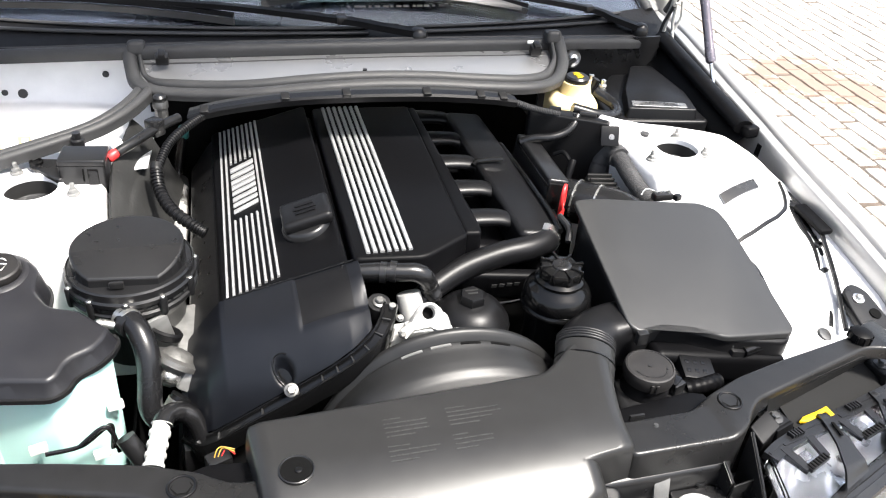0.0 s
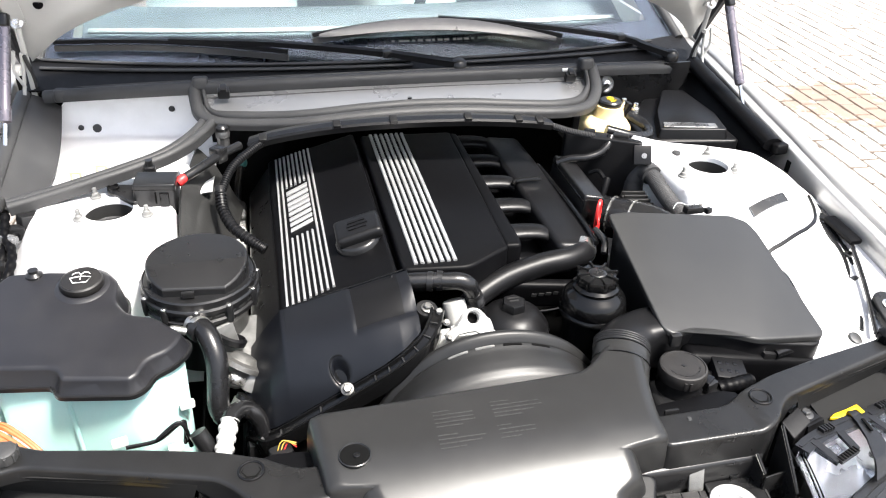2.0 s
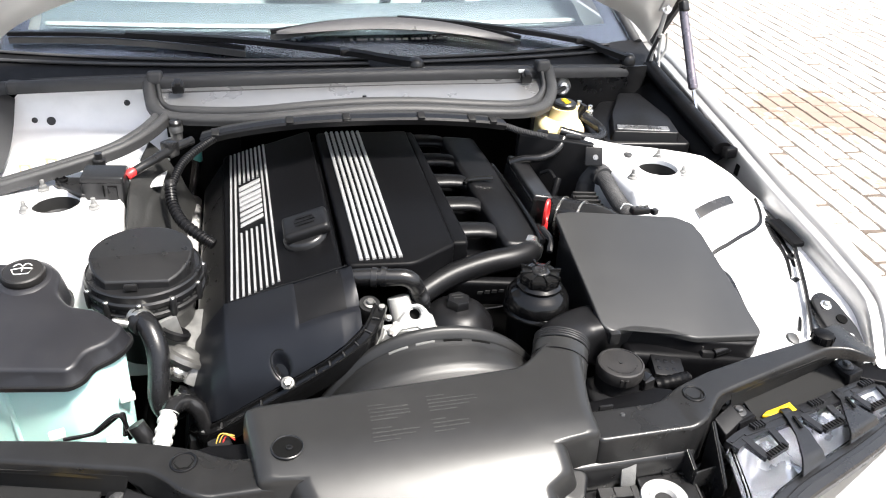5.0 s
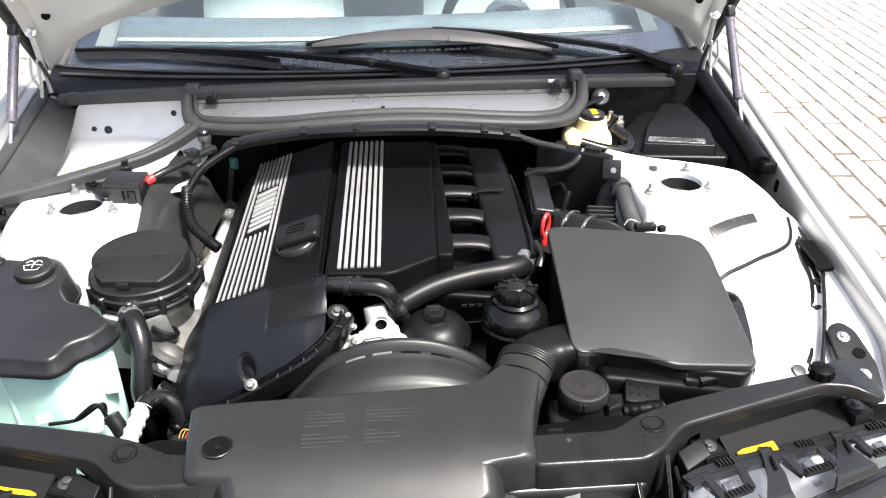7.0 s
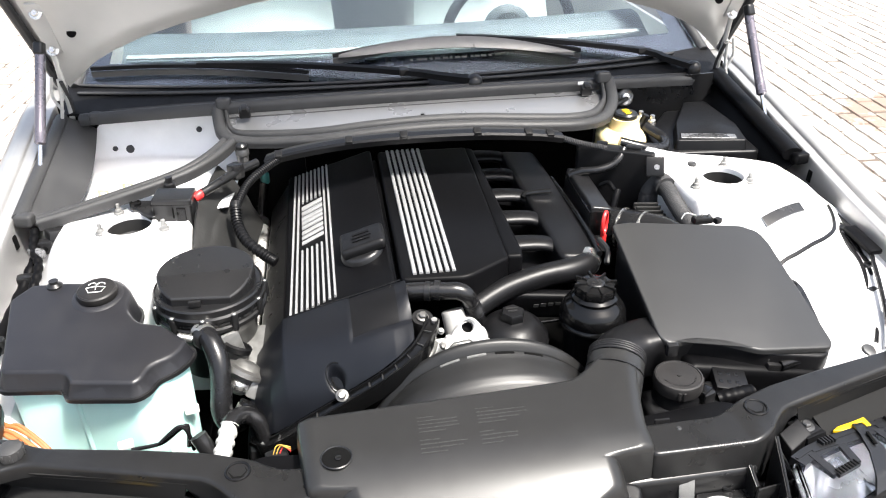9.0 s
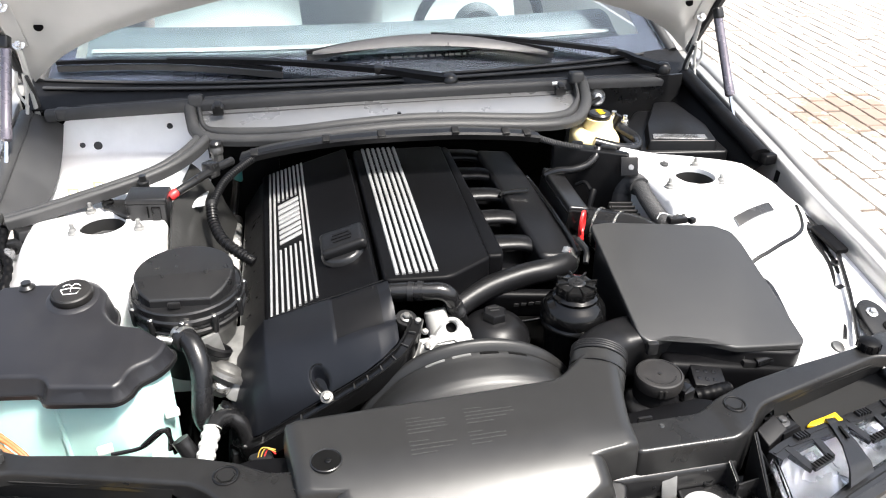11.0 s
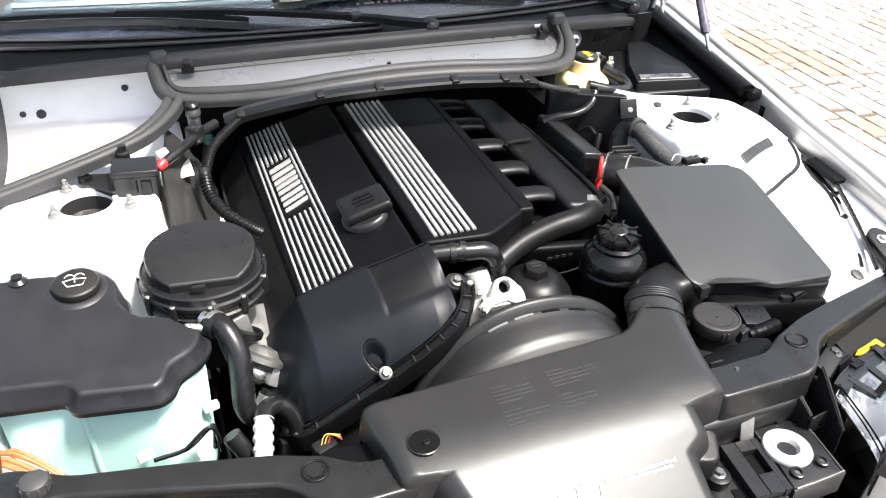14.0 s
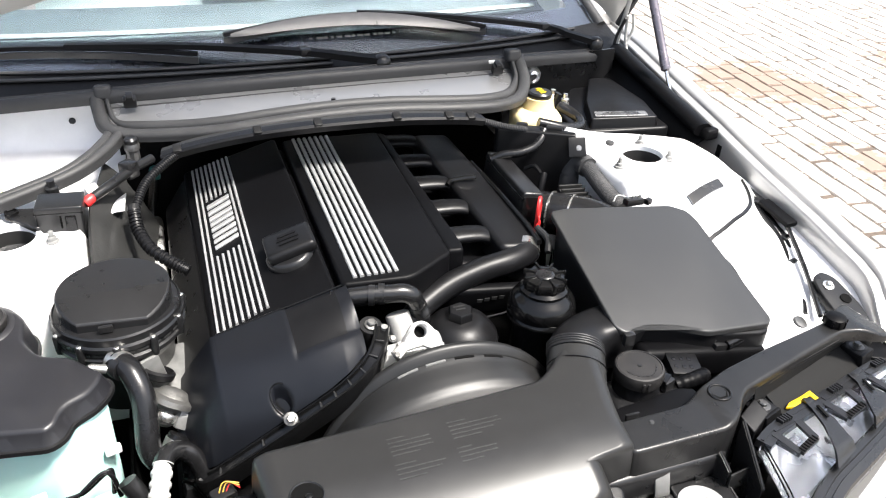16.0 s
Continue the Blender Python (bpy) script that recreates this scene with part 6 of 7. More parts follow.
words("For more info see Owner's Manual", 0.0052, -0.0114, 0.0068, body_sn)
words("For a list of other approved oils", 0.0052, -0.0114, 0.0120, body_sn)
sign = [[(-0.072, 0.004), (-0.068, 0.0005), (-0.064, 0.003), (-0.066, 0.012), (-0.062, 0.020), (-0.040, 0.020), (-0.037, 0.008), (-0.031, 0.002), (-0.028, 0.001)],
        [(-0.066, 0.0035), (-0.052, 0.006), (-0.038, 0.007)], [(-0.060, 0.0005), (-0.055, 0.0015)], [(-0.0285, 0.005), (-0.0285, 0.008)]]
for pts in sign:
    part("oil_can_sign", sweep(bmesh.new(), [on_nose(x, d) for x, d in pts], circle(0.0010, 6)), "white", body_sn)
part("round_sign", sweep(bmesh.new(), [on_nose(-0.0845 + 0.0038 * math.cos(math.pi * k / 8), 0.0045 + 0.0038 * math.sin(math.pi * k / 8)) for k in range(17)], circle(0.0006, 6)), "white", body_sn)
part("round_sign", sweep(bmesh.new(), [on_nose(-0.0845 + 0.0016 * math.cos(math.pi * k / 4), 0.0045 + 0.0016 * math.sin(math.pi * k / 4)) for k in range(9)], circle(0.0005, 6)), "white", body_sn)

# air filter box
ab = thing("air_filter_box", "black air filter box with a flat grey lid", "air filter box")
ab_z = lambda x, y: 0.888 - 0.12 * (x - 0.255) + 0.29 * (y + 0.173)
lid = rounded([(0.252, -0.172), (0.285, -0.166), (0.478, -0.168), (0.506, -0.180), (0.513, -0.205), (0.5165, -0.405), (0.506, -0.414), (0.395, -0.417), (0.345, -0.402), (0.30, -0.397), (0.262, -0.405), (0.250, -0.392)], 0.008)
bm = slab(lid, ab_z, lambda x, y: ab_z(x, y) - 0.008, 0.003, steps=4)
part("lid", bm, "lid", ab, "flat satin grey lid")
low = rounded([(0.258, -0.18), (0.50, -0.182), (0.505, -0.40), (0.395, -0.410), (0.345, -0.396), (0.30, -0.391), (0.258, -0.395)], 0.012)
bm = slab(low, lambda x, y: ab_z(x, y) - 0.009, 0.60, 0.004, draft=-0.008)
part("lower_housing", bm, "black", ab)
tray = slab(rounded([(0.270, -0.388), (0.30, -0.391), (0.345, -0.398), (0.395, -0.413), (0.498, -0.421), (0.514, -0.408), (0.514, -0.300), (0.270, -0.300)], 0.012), lambda x, y: ab_z(x, y) - 0.010, lambda x, y: ab_z(x, y) - 0.085, 0.004)
part("housing_rim", tray, "manifold", ab)
part("resonator", box((0.22, 0.05, 0.05), (0.395, -0.400, 0.745), turn(0, 10, -2), 0.012, 3), "cover", ab)
clip = part("clip", box((0.024, 0.014, 0.016), (0.421, -0.415, 0.765), turn(0, 10, 0), 0.003), "black", ab)
for k in range(3):
    part("clip_tooth", lathe([(0.0028, 0), (0.0028, 0.008), (0.0015, 0.009)], 8, (0.413 + 0.008 * k, -0.412, 0.772)), "grey", clip)
part("pipe", tube([(0.43, -0.418, 0.768), (0.47, -0.408, 0.768), (0.51, -0.395, 0.768)], 0.008, 10, 6), "gloss", ab)
part("hinge_pin", box((0.016, 0.01, 0.02), (0.262, -0.412, 0.815), None, 0.003), "black", ab)
# side intake flap seen past the lid's outer edge
tab = slab(rounded([(0.495, -0.235), (0.535, -0.236), (0.549, -0.245), (0.553, -0.262), (0.549, -0.290), (0.541, -0.335), (0.522, -0.400), (0.495, -0.400)], 0.009, 4), lambda x, y: 0.793 + 0.2 * (y + 0.26), lambda x, y: 0.778 + 0.2 * (y + 0.26), 0.003)
tab = part("side_mount", tab, "black", ab)
part("mount_hole", lathe([(0.0, 0.0012), (0.0055, 0.001), (0.0075, 0.0)], 16, (0.538, -0.256, 0.7942), turn(11, 0, 0), cap=False), "void", tab)

# coolant expansion tank
ct_ = thing("coolant_expansion_tank", "black coolant expansion tank with round screw cap", "coolant tank")
c = Vector((0.254, -0.456, 0.0))
part("cap", lathe([(0.028, 0.786), (0.0325, 0.788), (0.0335, 0.793), (0.0335, 0.803), (0.0322, 0.8062), (0.030, 0.807), (0.0292, 0.8058), (0.010, 0.8058)], 44, c), "capdust", ct_)
part("cap_dot", lathe([(0.0028, 0.805), (0.0028, 0.8066)], 10, c), "black", ct_)
for k in range(9):
    a = radians(200 + 17 * k)
    part("print_bar", box((0.0042, 0.0022, 0.0006), c + Vector((0.022 * math.cos(a), 0.022 * math.sin(a), 0.8060)), turn(0, 0, math.degrees(a) + 90), 0), "black", ct_)
bm = slab(rounded([(0.205, -0.505), (0.30, -0.50), (0.345, -0.46), (0.34, -0.425), (0.21, -0.43)], 0.015), 0.768, 0.62, 0.01)
part("tank", bm, "black", ct_)
part("neck", lathe([(0.032, 0.752), (0.032, 0.774), (0.0295, 0.778), (0.0295, 0.788)], 40, c), "manifold", ct_)
for a in (250, 262, 350):
    part("grip_rib", box((0.003, 0.004, 0.013), c + Vector((0.0334 * math.cos(radians(a)), 0.0334 * math.sin(radians(a)), 0.7955)), turn(0, 0, a), 0.001), "capdust", ct_)
blk = part("level_block", box((0.048, 0.040, 0.016), (0.341, -0.440, 0.768), turn(8, 8, -12), 0.003, 2), "manifold", ct_)
part("cap_latch", box((0.020, 0.014, 0.016), (0.288, -0.468, 0.780), turn(0, 0, 35), 0.002), "gloss", ct_)
part("vent_hose", tube([(0.31, -0.468, 0.766), (0.335, -0.470, 0.771), (0.362, -0.462, 0.766)], 0.011, 14, 10, ridge=0.0008, pitch=2), "cover", ct_)
for i in range(2):
    for j in range(3):
        part("stud", box((0.006, 0.006, 0.003), (0.329 + 0.0115 * j - 0.004 * i, -0.431 - 0.014 * i - 0.002 * j, 0.7782 - 0.002 * i - 0.0016 * j), turn(8, 8, -12), 0.001), "gloss", blk)
part("lug", box((0.02, 0.012, 0.02), (0.292, -0.472, 0.775), turn(0, 0, 20), 0.003), "black", ct_)
part("sensor", lathe([(0.014, 0.73), (0.016, 0.742), (0.016, 0.752), (0.012, 0.755)], 20, (0.325, -0.47, 0)), "manifold", ct_)

# washer fluid tank
wt = thing("washer_fluid_tank", "pale teal translucent washer tank under a black cover", "washer tank")
cover_out = [(-0.655, -0.128), (-0.684, -0.165), (-0.657, -0.318), (-0.648, -0.327), (-0.567, -0.338), (-0.560, -0.358), (-0.468, -0.373), (-0.453, -0.361), (-0.446, -0.340), (-0.420, -0.323), (-0.406, -0.302), (-0.401, -0.280), (-0.440, -0.247), (-0.476, -0.236), (-0.492, -0.212), (-0.493, -0.168), (-0.507, -0.147), (-0.545, -0.138), (-0.60, -0.129)]


def wt_z(x, y):
    return 0.8495 + 0.14 * (y + 0.16) - 0.006 * smooth01((x + 0.46) / 0.05)


def inset(outline, d):
    """The outline moved inwards by d."""
    pts = [Vector(p) for p in outline]
    n = len(pts)
    way = 1 if sum(pts[k].cross(pts[(k + 1) % n]) for k in range(n)) > 0 else -1
    moved = []
    for k in range(n):
        t = (pts[(k + 1) % n] - pts[k - 1]).normalized() * way
        moved.append((pts[k].x - t.y * d, pts[k].y + t.x * d))
    return moved
bm = relief(inset(rounded(cover_out, 0.009), 0.008), wt_z, lambda x, y: 0.799 + 0.02 * (y + 0.3), 0.006, steps=5, draft=0.009, pitch=0.012)
cov = part("cover", bm, "tankcover", wt, "moulded black cover", angle=62)
bm = bmesh.new()
loop = [Vector((x, y, 0.800 + 0.02 * (y + 0.3))) for x, y in rounded(cover_out, 0.014, 3)]
sweep(bm, loop + loop[:1], [(-0.006, -0.003), (0.003, -0.003), (0.003, 0.003), (-0.006, 0.003)], caps=False)
part("rim", bm, "black", cov)
tank_out = [(-0.64, -0.15), (-0.665, -0.18), (-0.648, -0.320), (-0.560, -0.337), (-0.470, -0.364), (-0.450, -0.348), (-0.418, -0.316), (-0.408, -0.295), (-0.43, -0.265), (-0.475, -0.25), (-0.50, -0.21), (-0.50, -0.165)]
bm = slab(rounded(tank_out, 0.02, 5), 0.796, 0.585, 0.006, draft=-0.004)
part("tank", bm, "teal", wt)
part("seam", tube([(-0.556, -0.337, 0.793), (-0.555, -0.337, 0.74), (-0.554, -0.336, 0.66)], 0.004, 10, 6), "teal", wt)
for at in ((-0.414, -0.322, 0.730), (-0.498, -0.371, 0.722), (-0.430, -0.372, 0.700)):
    part("tab", box((0.020, 0.010, 0.010), at, turn(0, 0, 15), 0.002), "white", wt)
cc = Vector((-0.548, -0.176, 0.8505))
part("cap", lathe([(0.026, -0.008), (0.0285, -0.002), (0.0292, 0.004), (0.0285, 0.0075), (0.0262, 0.0092), (0.0252, 0.0084), (0.016, 0.0100), (0.006, 0.0106)], 48, cc, turn(6, 0, 0)), "capdust", wt)
part("spout", lathe([(0.044, -0.016), (0.041, -0.006), (0.0345, -0.0015), (0.030, -0.0015)], 44, cc, turn(6, 0, 0), cap=False), "tankcover", wt)
ic = cc + Vector((0, 0, 0.0112))
rot = turn(6, 0, 0)
def icon(pts, closed=False):
    line = [ic + rot @ Vector((x, y, 0)) for x, y in pts]
    part("cap_icon", sweep(bmesh.new(), line, circle(0.0007, 6)), "white", wt)
icon([(-0.014, -0.001), (-0.009, -0.012), (0.009, -0.012), (0.014, -0.001), (0.0, 0.002), (-0.014, -0.001)])
icon([(-0.012, 0.006), (-0.009, 0.010), (-0.004, 0.011), (0.0, 0.006), (0.0, -0.006)])
icon([(0.012, 0.006), (0.009, 0.010), (0.004, 0.011), (0.0, 0.006)])
part("cover_bolt", lathe([(0.012, -0.004), (0.012, 0.002), (0.007, 0.006), (0.007, 0.010)], 18, (-0.617, -0.144, 0.851)), "black", wt)
part("wire", tube([(-0.49, -0.378, 0.718), (-0.45, -0.376, 0.722), (-0.424, -0.366, 0.735), (-0.415, -0.36, 0.732), (-0.418, -0.365, 0.70)], 0.0028, 8, 8), "hose", wt)

# secondary air pump
ap = thing("secondary_air_pump", "round black air pump with a half-lidded top", "air pump")
c = Vector((-0.390, -0.158, 0.0))
part("body", lathe([(0.060, 0.70), (0.066, 0.775), (0.074, 0.785), (0.079, 0.798), (0.0845, 0.800), (0.0850, 0.806), (0.0815, 0.808), (0.0815, 0.817), (0.0850, 0.819), (0.0855, 0.825), (0.0830, 0.828), (0.0830, 0.838), (0.0810, 0.8405), (0.0795, 0.8385), (0.060, 0.8385)], 64, c), "black", ap)
for k in range(14):
    a = radians(186 + 13 * k)
    part("ring_slot", box((0.0015, 0.014, 0.0035), c + Vector((0.0820 * math.cos(a), 0.0820 * math.sin(a), 0.8125)), turn(0, 0, math.degrees(a)), 0.0005), "grey", ap)
half = [(c.x + 0.073 * math.cos(radians(a)), c.y + 0.073 * math.sin(radians(a))) for a in range(-58, 239, 9)]
bm = relief(half, lambda x, y: 0.866 - 0.32 * max(0.0, (c.y - 0.010) - y), 0.838, 0.003, pitch=0, creases=(c.y - 0.010,))
part("lid", bm, "black", ap, angle=8)
part("latch", box((0.018, 0.006, 0.010), (c.x - 0.012, c.y - 0.066, 0.846), None, 0.002), "black", ap)
for a in (205, 235, 268, 300, 335, 10, 60, 120, 170):
    p = c + Vector((0.084 * math.cos(radians(a)), 0.084 * math.sin(radians(a)), 0.808))
    part("screw_post", lathe([(0.0045, -0.010), (0.0055, -0.004), (0.0056, 0.016), (0.0048, 0.018)], 12, p), "black", ap)
    part("screw", lathe([(0.0036, 0.017), (0.0036, 0.0192), (0.0026, 0.020)], 10, p), "steel", ap)
part("outlet", tube([(-0.398, -0.236, 0.800), (-0.394, -0.254, 0.806), (-0.388, -0.262, 0.806)], 0.016, 14, 6), "black", ap)

ah = thing("air_pump_hose", "thick black rubber hose from pump to valve", "hose")
part("hose", tube([(-0.395, -0.245, 0.808), (-0.380, -0.268, 0.806), (-0.370, -0.292, 0.785), (-0.370, -0.310, 0.755), (-0.372, -0.326, 0.725), (-0.362, -0.333, 0.705), (-0.345, -0.322, 0.705), (-0.333, -0.312, 0.722)], 0.0155, 18, 8), "hose", ah)
part("clamp", tube([(-0.398, -0.240, 0.805), (-0.388, -0.255, 0.807)], 0.0175, 18, 4), "steel", ah)
part("clamp_screw", lathe([(0.006, 0), (0.006, 0.018), (0.004, 0.022)], 10, (-0.408, -0.258, 0.808), turn(0, -70, 0)), "steel", ah)
part("clamp", tube([(-0.343, -0.320, 0.706), (-0.336, -0.314, 0.716)], 0.0175, 18, 4), "steel", ah)

av = thing("air_valve", "steel diaphragm valve with crimped rim", "valve")
tv = turn(-25, 35, 0)
part("dome", lathe([(0.010, -0.035), (0.016, -0.03), (0.019, -0.012), (0.026, -0.006), (0.028, 0.0), (0.026, 0.005), (0.021, 0.008), (0.017, 0.013), (0.005, 0.016)], 32, (-0.338, -0.275, 0.752), tv), "dullsteel", av)
part("rim", lathe([(0.0265, -0.006), (0.034, -0.004), (0.034, 0.003), (0.0265, 0.006)], 32, (-0.338, -0.275, 0.752), tv), "dullsteel", av)
part("flange", box((0.035, 0.03, 0.03), (-0.322, -0.29, 0.728), tv, 0.006), "alu", av)
part("clamp", lathe([(0.020, -0.026), (0.0215, -0.024), (0.0215, -0.016), (0.020, -0.014)], 24, (-0.338, -0.275, 0.752), tv), "steel", av)
part("bracket", box((0.05, 0.008, 0.06), (-0.365, -0.238, 0.765), turn(0, -10, 20), 0.004), "alu", av)
plate_out = [(-0.385, -0.190), (-0.345, -0.160), (-0.312, -0.150), (-0.300, -0.180), (-0.305, -0.235), (-0.322, -0.262), (-0.345, -0.240), (-0.352, -0.215), (-0.375, -0.212)]
part("pale_plate", slab(rounded(plate_out, 0.008), lambda x, y: 0.748 + 0.10 * (y + 0.2) - 0.15 * (x + 0.34), 0.725, 0.003), "alu", av, "pale cast bracket plate")
part("rubber_ring", lathe([(0.016, -0.003), (0.0215, 0.0), (0.0225, 0.008), (0.019, 0.011), (0.017, 0.006), (0.017, -0.002), (0.004, -0.003)], 28, (-0.352, -0.240, 0.766), turn(-20, 25, 0)), "manifold", av)

def shield_f(u, v):
    y = lerp(0.16, -0.16, v)
    return (lerp(-0.402, -0.350, u) + 0.005 * math.sin(19 * v), y, 0.728 - 0.045 * u + 0.012 * noise.noise(Vector((u * 5, v * 12, 1.7))))
hsd = thing("heat_shield", "crumpled bright foil heat shield behind the air pump", "heat shield")
part("foil_sheet", sheet(shield_f, 24, 70, 0.001), "foil", hsd)
part("fixing", lathe([(0.007, 0), (0.007, 0.004), (0.004, 0.006)], 12, (-0.380, -0.06, 0.722)), "steel", hsd)
ex = thing("flexible_steel_pipe", "bright spiral-wound steel pipe beside the engine", "pipe")
spiral = [(-0.342, 0.270, 0.702), (-0.341, 0.162, 0.702), (-0.342, 0.093, 0.702), (-0.345, -0.04, 0.700), (-0.351, -0.112, 0.698), (-0.358, -0.165, 0.688)]
part("spiral_pipe", tube(spiral, 0.0150, 20, 26, ridge=0.0009, pitch=3), "spiral", ex)
part("collar", tube([(-0.343, 0.292, 0.708), (-0.342, 0.270, 0.702)], 0.0168, 18, 4), "dullsteel", ex)
part("upper_hose", tube([(-0.344, 0.284, 0.706), (-0.343, 0.302, 0.722), (-0.336, 0.309, 0.755), (-0.328, 0.309, 0.795)], 0.0100, 14, 8), "hose", ex)
part("teal_cap", lathe([(0.0085, -0.012), (0.0095, -0.010), (0.0095, 0.008), (0.0075, 0.012)], 14, (-0.326, 0.309, 0.803)), "tealcap", ex, "small teal end cap")


# ---- smaller things ----
ch = thing("wiring_channel", "black plastic wiring channel with clips across the bulkhead", "wiring channel")
pts = [(-0.305, 0.150, 0.905), (-0.25, 0.140, 0.922), (-0.15, 0.124, 0.940), (-0.05, 0.114, 0.947), (0.07, 0.106, 0.948), (0.15, 0.104, 0.943), (0.21, 0.105, 0.936), (0.25, 0.108, 0.928)]
ring = [(-0.013, -0.007), (0.009, -0.008), (0.011, 0.002), (0.008, 0.006), (-0.009, 0.007), (-0.013, 0.002)]
part("channel", sweep(bmesh.new(), spline(pts, 6), ring), "manifold", ch)
part("lip", sweep(bmesh.new(), [p + Vector((0, 0.022, 0.001)) for p in spline(pts, 6)], [(-0.008, -0.002), (0.008, -0.002), (0.008, 0.002), (-0.008, 0.002)]), "grey", ch)
line = spline(pts, 6)
for k in (3, 12, 18, 25, 33, 38):
    part("clip", box((0.014, 0.018, 0.008), line[k] + Vector((0, -0.003, 0.007)), turn(20, 0, 0), 0.002), "black", ch)

hs = thing("corrugated_cable_conduit", "black corrugated conduit curving down beside the coil cover", "conduit")
part("thin_conduit", tube([(-0.262, 0.158, 0.916), (-0.298, 0.128, 0.907), (-0.336, 0.085, 0.893), (-0.358, 0.035, 0.870)], 0.0075, 16, 50, ridge=0.0011, pitch=2), "manifold", hs)
part("thick_conduit", tube([(-0.358, 0.038, 0.872), (-0.355, 0.013, 0.850), (-0.339, -0.025, 0.835), (-0.308, -0.054, 0.820), (-0.292, -0.064, 0.812)], 0.0100, 16, 34, ridge=0.0018, pitch=3), "manifold", hs)
part("sleeve", tube([(-0.358, 0.046, 0.875), (-0.358, 0.033, 0.868)], 0.0096, 16, 6), "black", hs)
hs2 = thing("corrugated_cable_conduit", "thin black corrugated conduit to the brake cylinder", "conduit")
part("conduit", tube([(0.245, 0.108, 0.928), (0.29, 0.098, 0.915), (0.335, 0.095, 0.905)], 0.0065, 12, 28, ridge=0.0016, pitch=1), "flap", hs2)

ins = thing("insulation_panel", "dark grey moulded insulation panel beside the engine", "insulation panel")


def insul(u, v):
    y = lerp(-0.075, 0.195, u)
    edge = lerp(-0.421, -0.404, smooth01((u - 0.35) / 0.65))
    x = lerp(edge, lerp(-0.364, -0.335, u), v)
    z = 0.884 - 0.13 * v ** 1.3 - 0.03 * (1 - smooth01(u / 0.3)) + 0.006 * noise.noise(Vector((u * 4, v * 5, 0.4)))
    return (x, y, z + 0.008 * math.exp(-((v - 0.35 - 0.3 * u) / 0.07) ** 2))
part("panel", sheet(insul, 30, 24, 0.006), "insul", ins)
part("front_drop", sheet(lambda u, v: (lerp(-0.424, -0.372, u), -0.077 - 0.006 * v, lerp(0.852, 0.68, v) - 0.10 * u ** 1.3 * (1 - v)), 12, 8, 0.005), "insul", ins)
# near-black sheet added for the shade seen under the wiring channel
part("rear_shade", sheet(lambda u, v: (lerp(-0.38, -0.24, u), 0.345, lerp(0.90, 0.60, v)), 6, 6, 0.01), "cover", ins)

jb = thing("jump_start_terminal", "black jump-start terminal box with a red lug", "terminal box")
jbox = part("box", box((0.066, 0.050, 0.058), (-0.457, 0.034, 0.879), turn(0, 2, -4), 0.004, 3), "black", jb)
part("lid_seam", box((0.067, 0.051, 0.0016), (-0.457, 0.034, 0.898), turn(0, 2, -4), 0.0005), "gloss", jbox)
for dx in (-0.013, 0.013):
    part("latch_slot", box((0.0025, 0.002, 0.020), (-0.444 + dx, 0.0085, 0.884), turn(0, 2, -4), 0.0004), "void", jbox)
part("latch", box((0.015, 0.006, 0.026), (-0.444, 0.0085, 0.880), turn(0, 2, -4), 0.0015), "gloss", jb)
part("bracket", slab(rounded([(-0.541, 0.060), (-0.528, 0.048), (-0.492, 0.005), (-0.478, 0.02), (-0.480, 0.070), (-0.535, 0.080)], 0.008), 0.880, 0.873, 0.002), "black", jb)
part("bracket_bolt", lathe([(0.010, 0), (0.010, 0.004), (0.0075, 0.005), (0.007, 0.002), (0.004, 0.002)], 18, (-0.529, 0.063, 0.880)), "gloss", jb)
part("top_post", lathe([(0.010, 0), (0.010, 0.012), (0.006, 0.014), (0.006, 0.024)], 12, (-0.470, 0.085, 0.893)), "black", jb)
part("red_lug", lathe([(0.0070, 0.0), (0.0080, 0.003), (0.0080, 0.013), (0.0065, 0.017)], 18, (-0.424, 0.040, 0.893), turn(0, 70, 35)), "red", jb)
part("cable", tube([(-0.412, 0.048, 0.898), (-0.390, 0.070, 0.902), (-0.355, 0.115, 0.905), (-0.322, 0.150, 0.905)], 0.0078, 14, 8), "black", jb)
# added white plate stands for painted metal showing between cable and box
part("paint_gap", box((0.020, 0.0015, 0.016), (-0.412, 0.068, 0.902), turn(-50, 0, 40), 0.0005), "white", jb, "white plate standing for bare painted metal by the cable")
part("cable_clip", box((0.024, 0.024, 0.028), (-0.358, 0.118, 0.905), turn(0, 0, 45), 0.005), "black", jb)
# added cream bars stand for flat tan marks on the pan
for x, y in ((-0.603, 0.150), (-0.564, 0.172)):
    br = thing("tan_mark", "cream bars standing for a tan mark on the painted pan", "bracket", group="pan brackets")
    part("crossbar", box((0.020, 0.004, 0.004), (x, y, 0.872), turn(0, 0, -10), 0.001), "cream", br)
    for d in (-0.008, 0.008):
        part("leg", box((0.004, 0.004, 0.036), (x + d, y - 0.18 * d, 0.853), turn(0, 0, -10), 0.001), "cream", br)
vt = thing("bleed_valve", "small dark brass valve beside the seal", "valve")
part("valve", lathe([(0.011, -0.03), (0.011, -0.006), (0.013, -0.004), (0.013, 0.006), (0.010, 0.010), (0.010, 0.016), (0.006, 0.018)], 9, (-0.352, 0.205, 0.905)), "darkbolt", vt)
part("cap", lathe([(0.0115, 0.004), (0.0115, 0.014), (0.008, 0.018), (0.003, 0.019)], 12, (-0.352, 0.205, 0.905)), "black", vt)

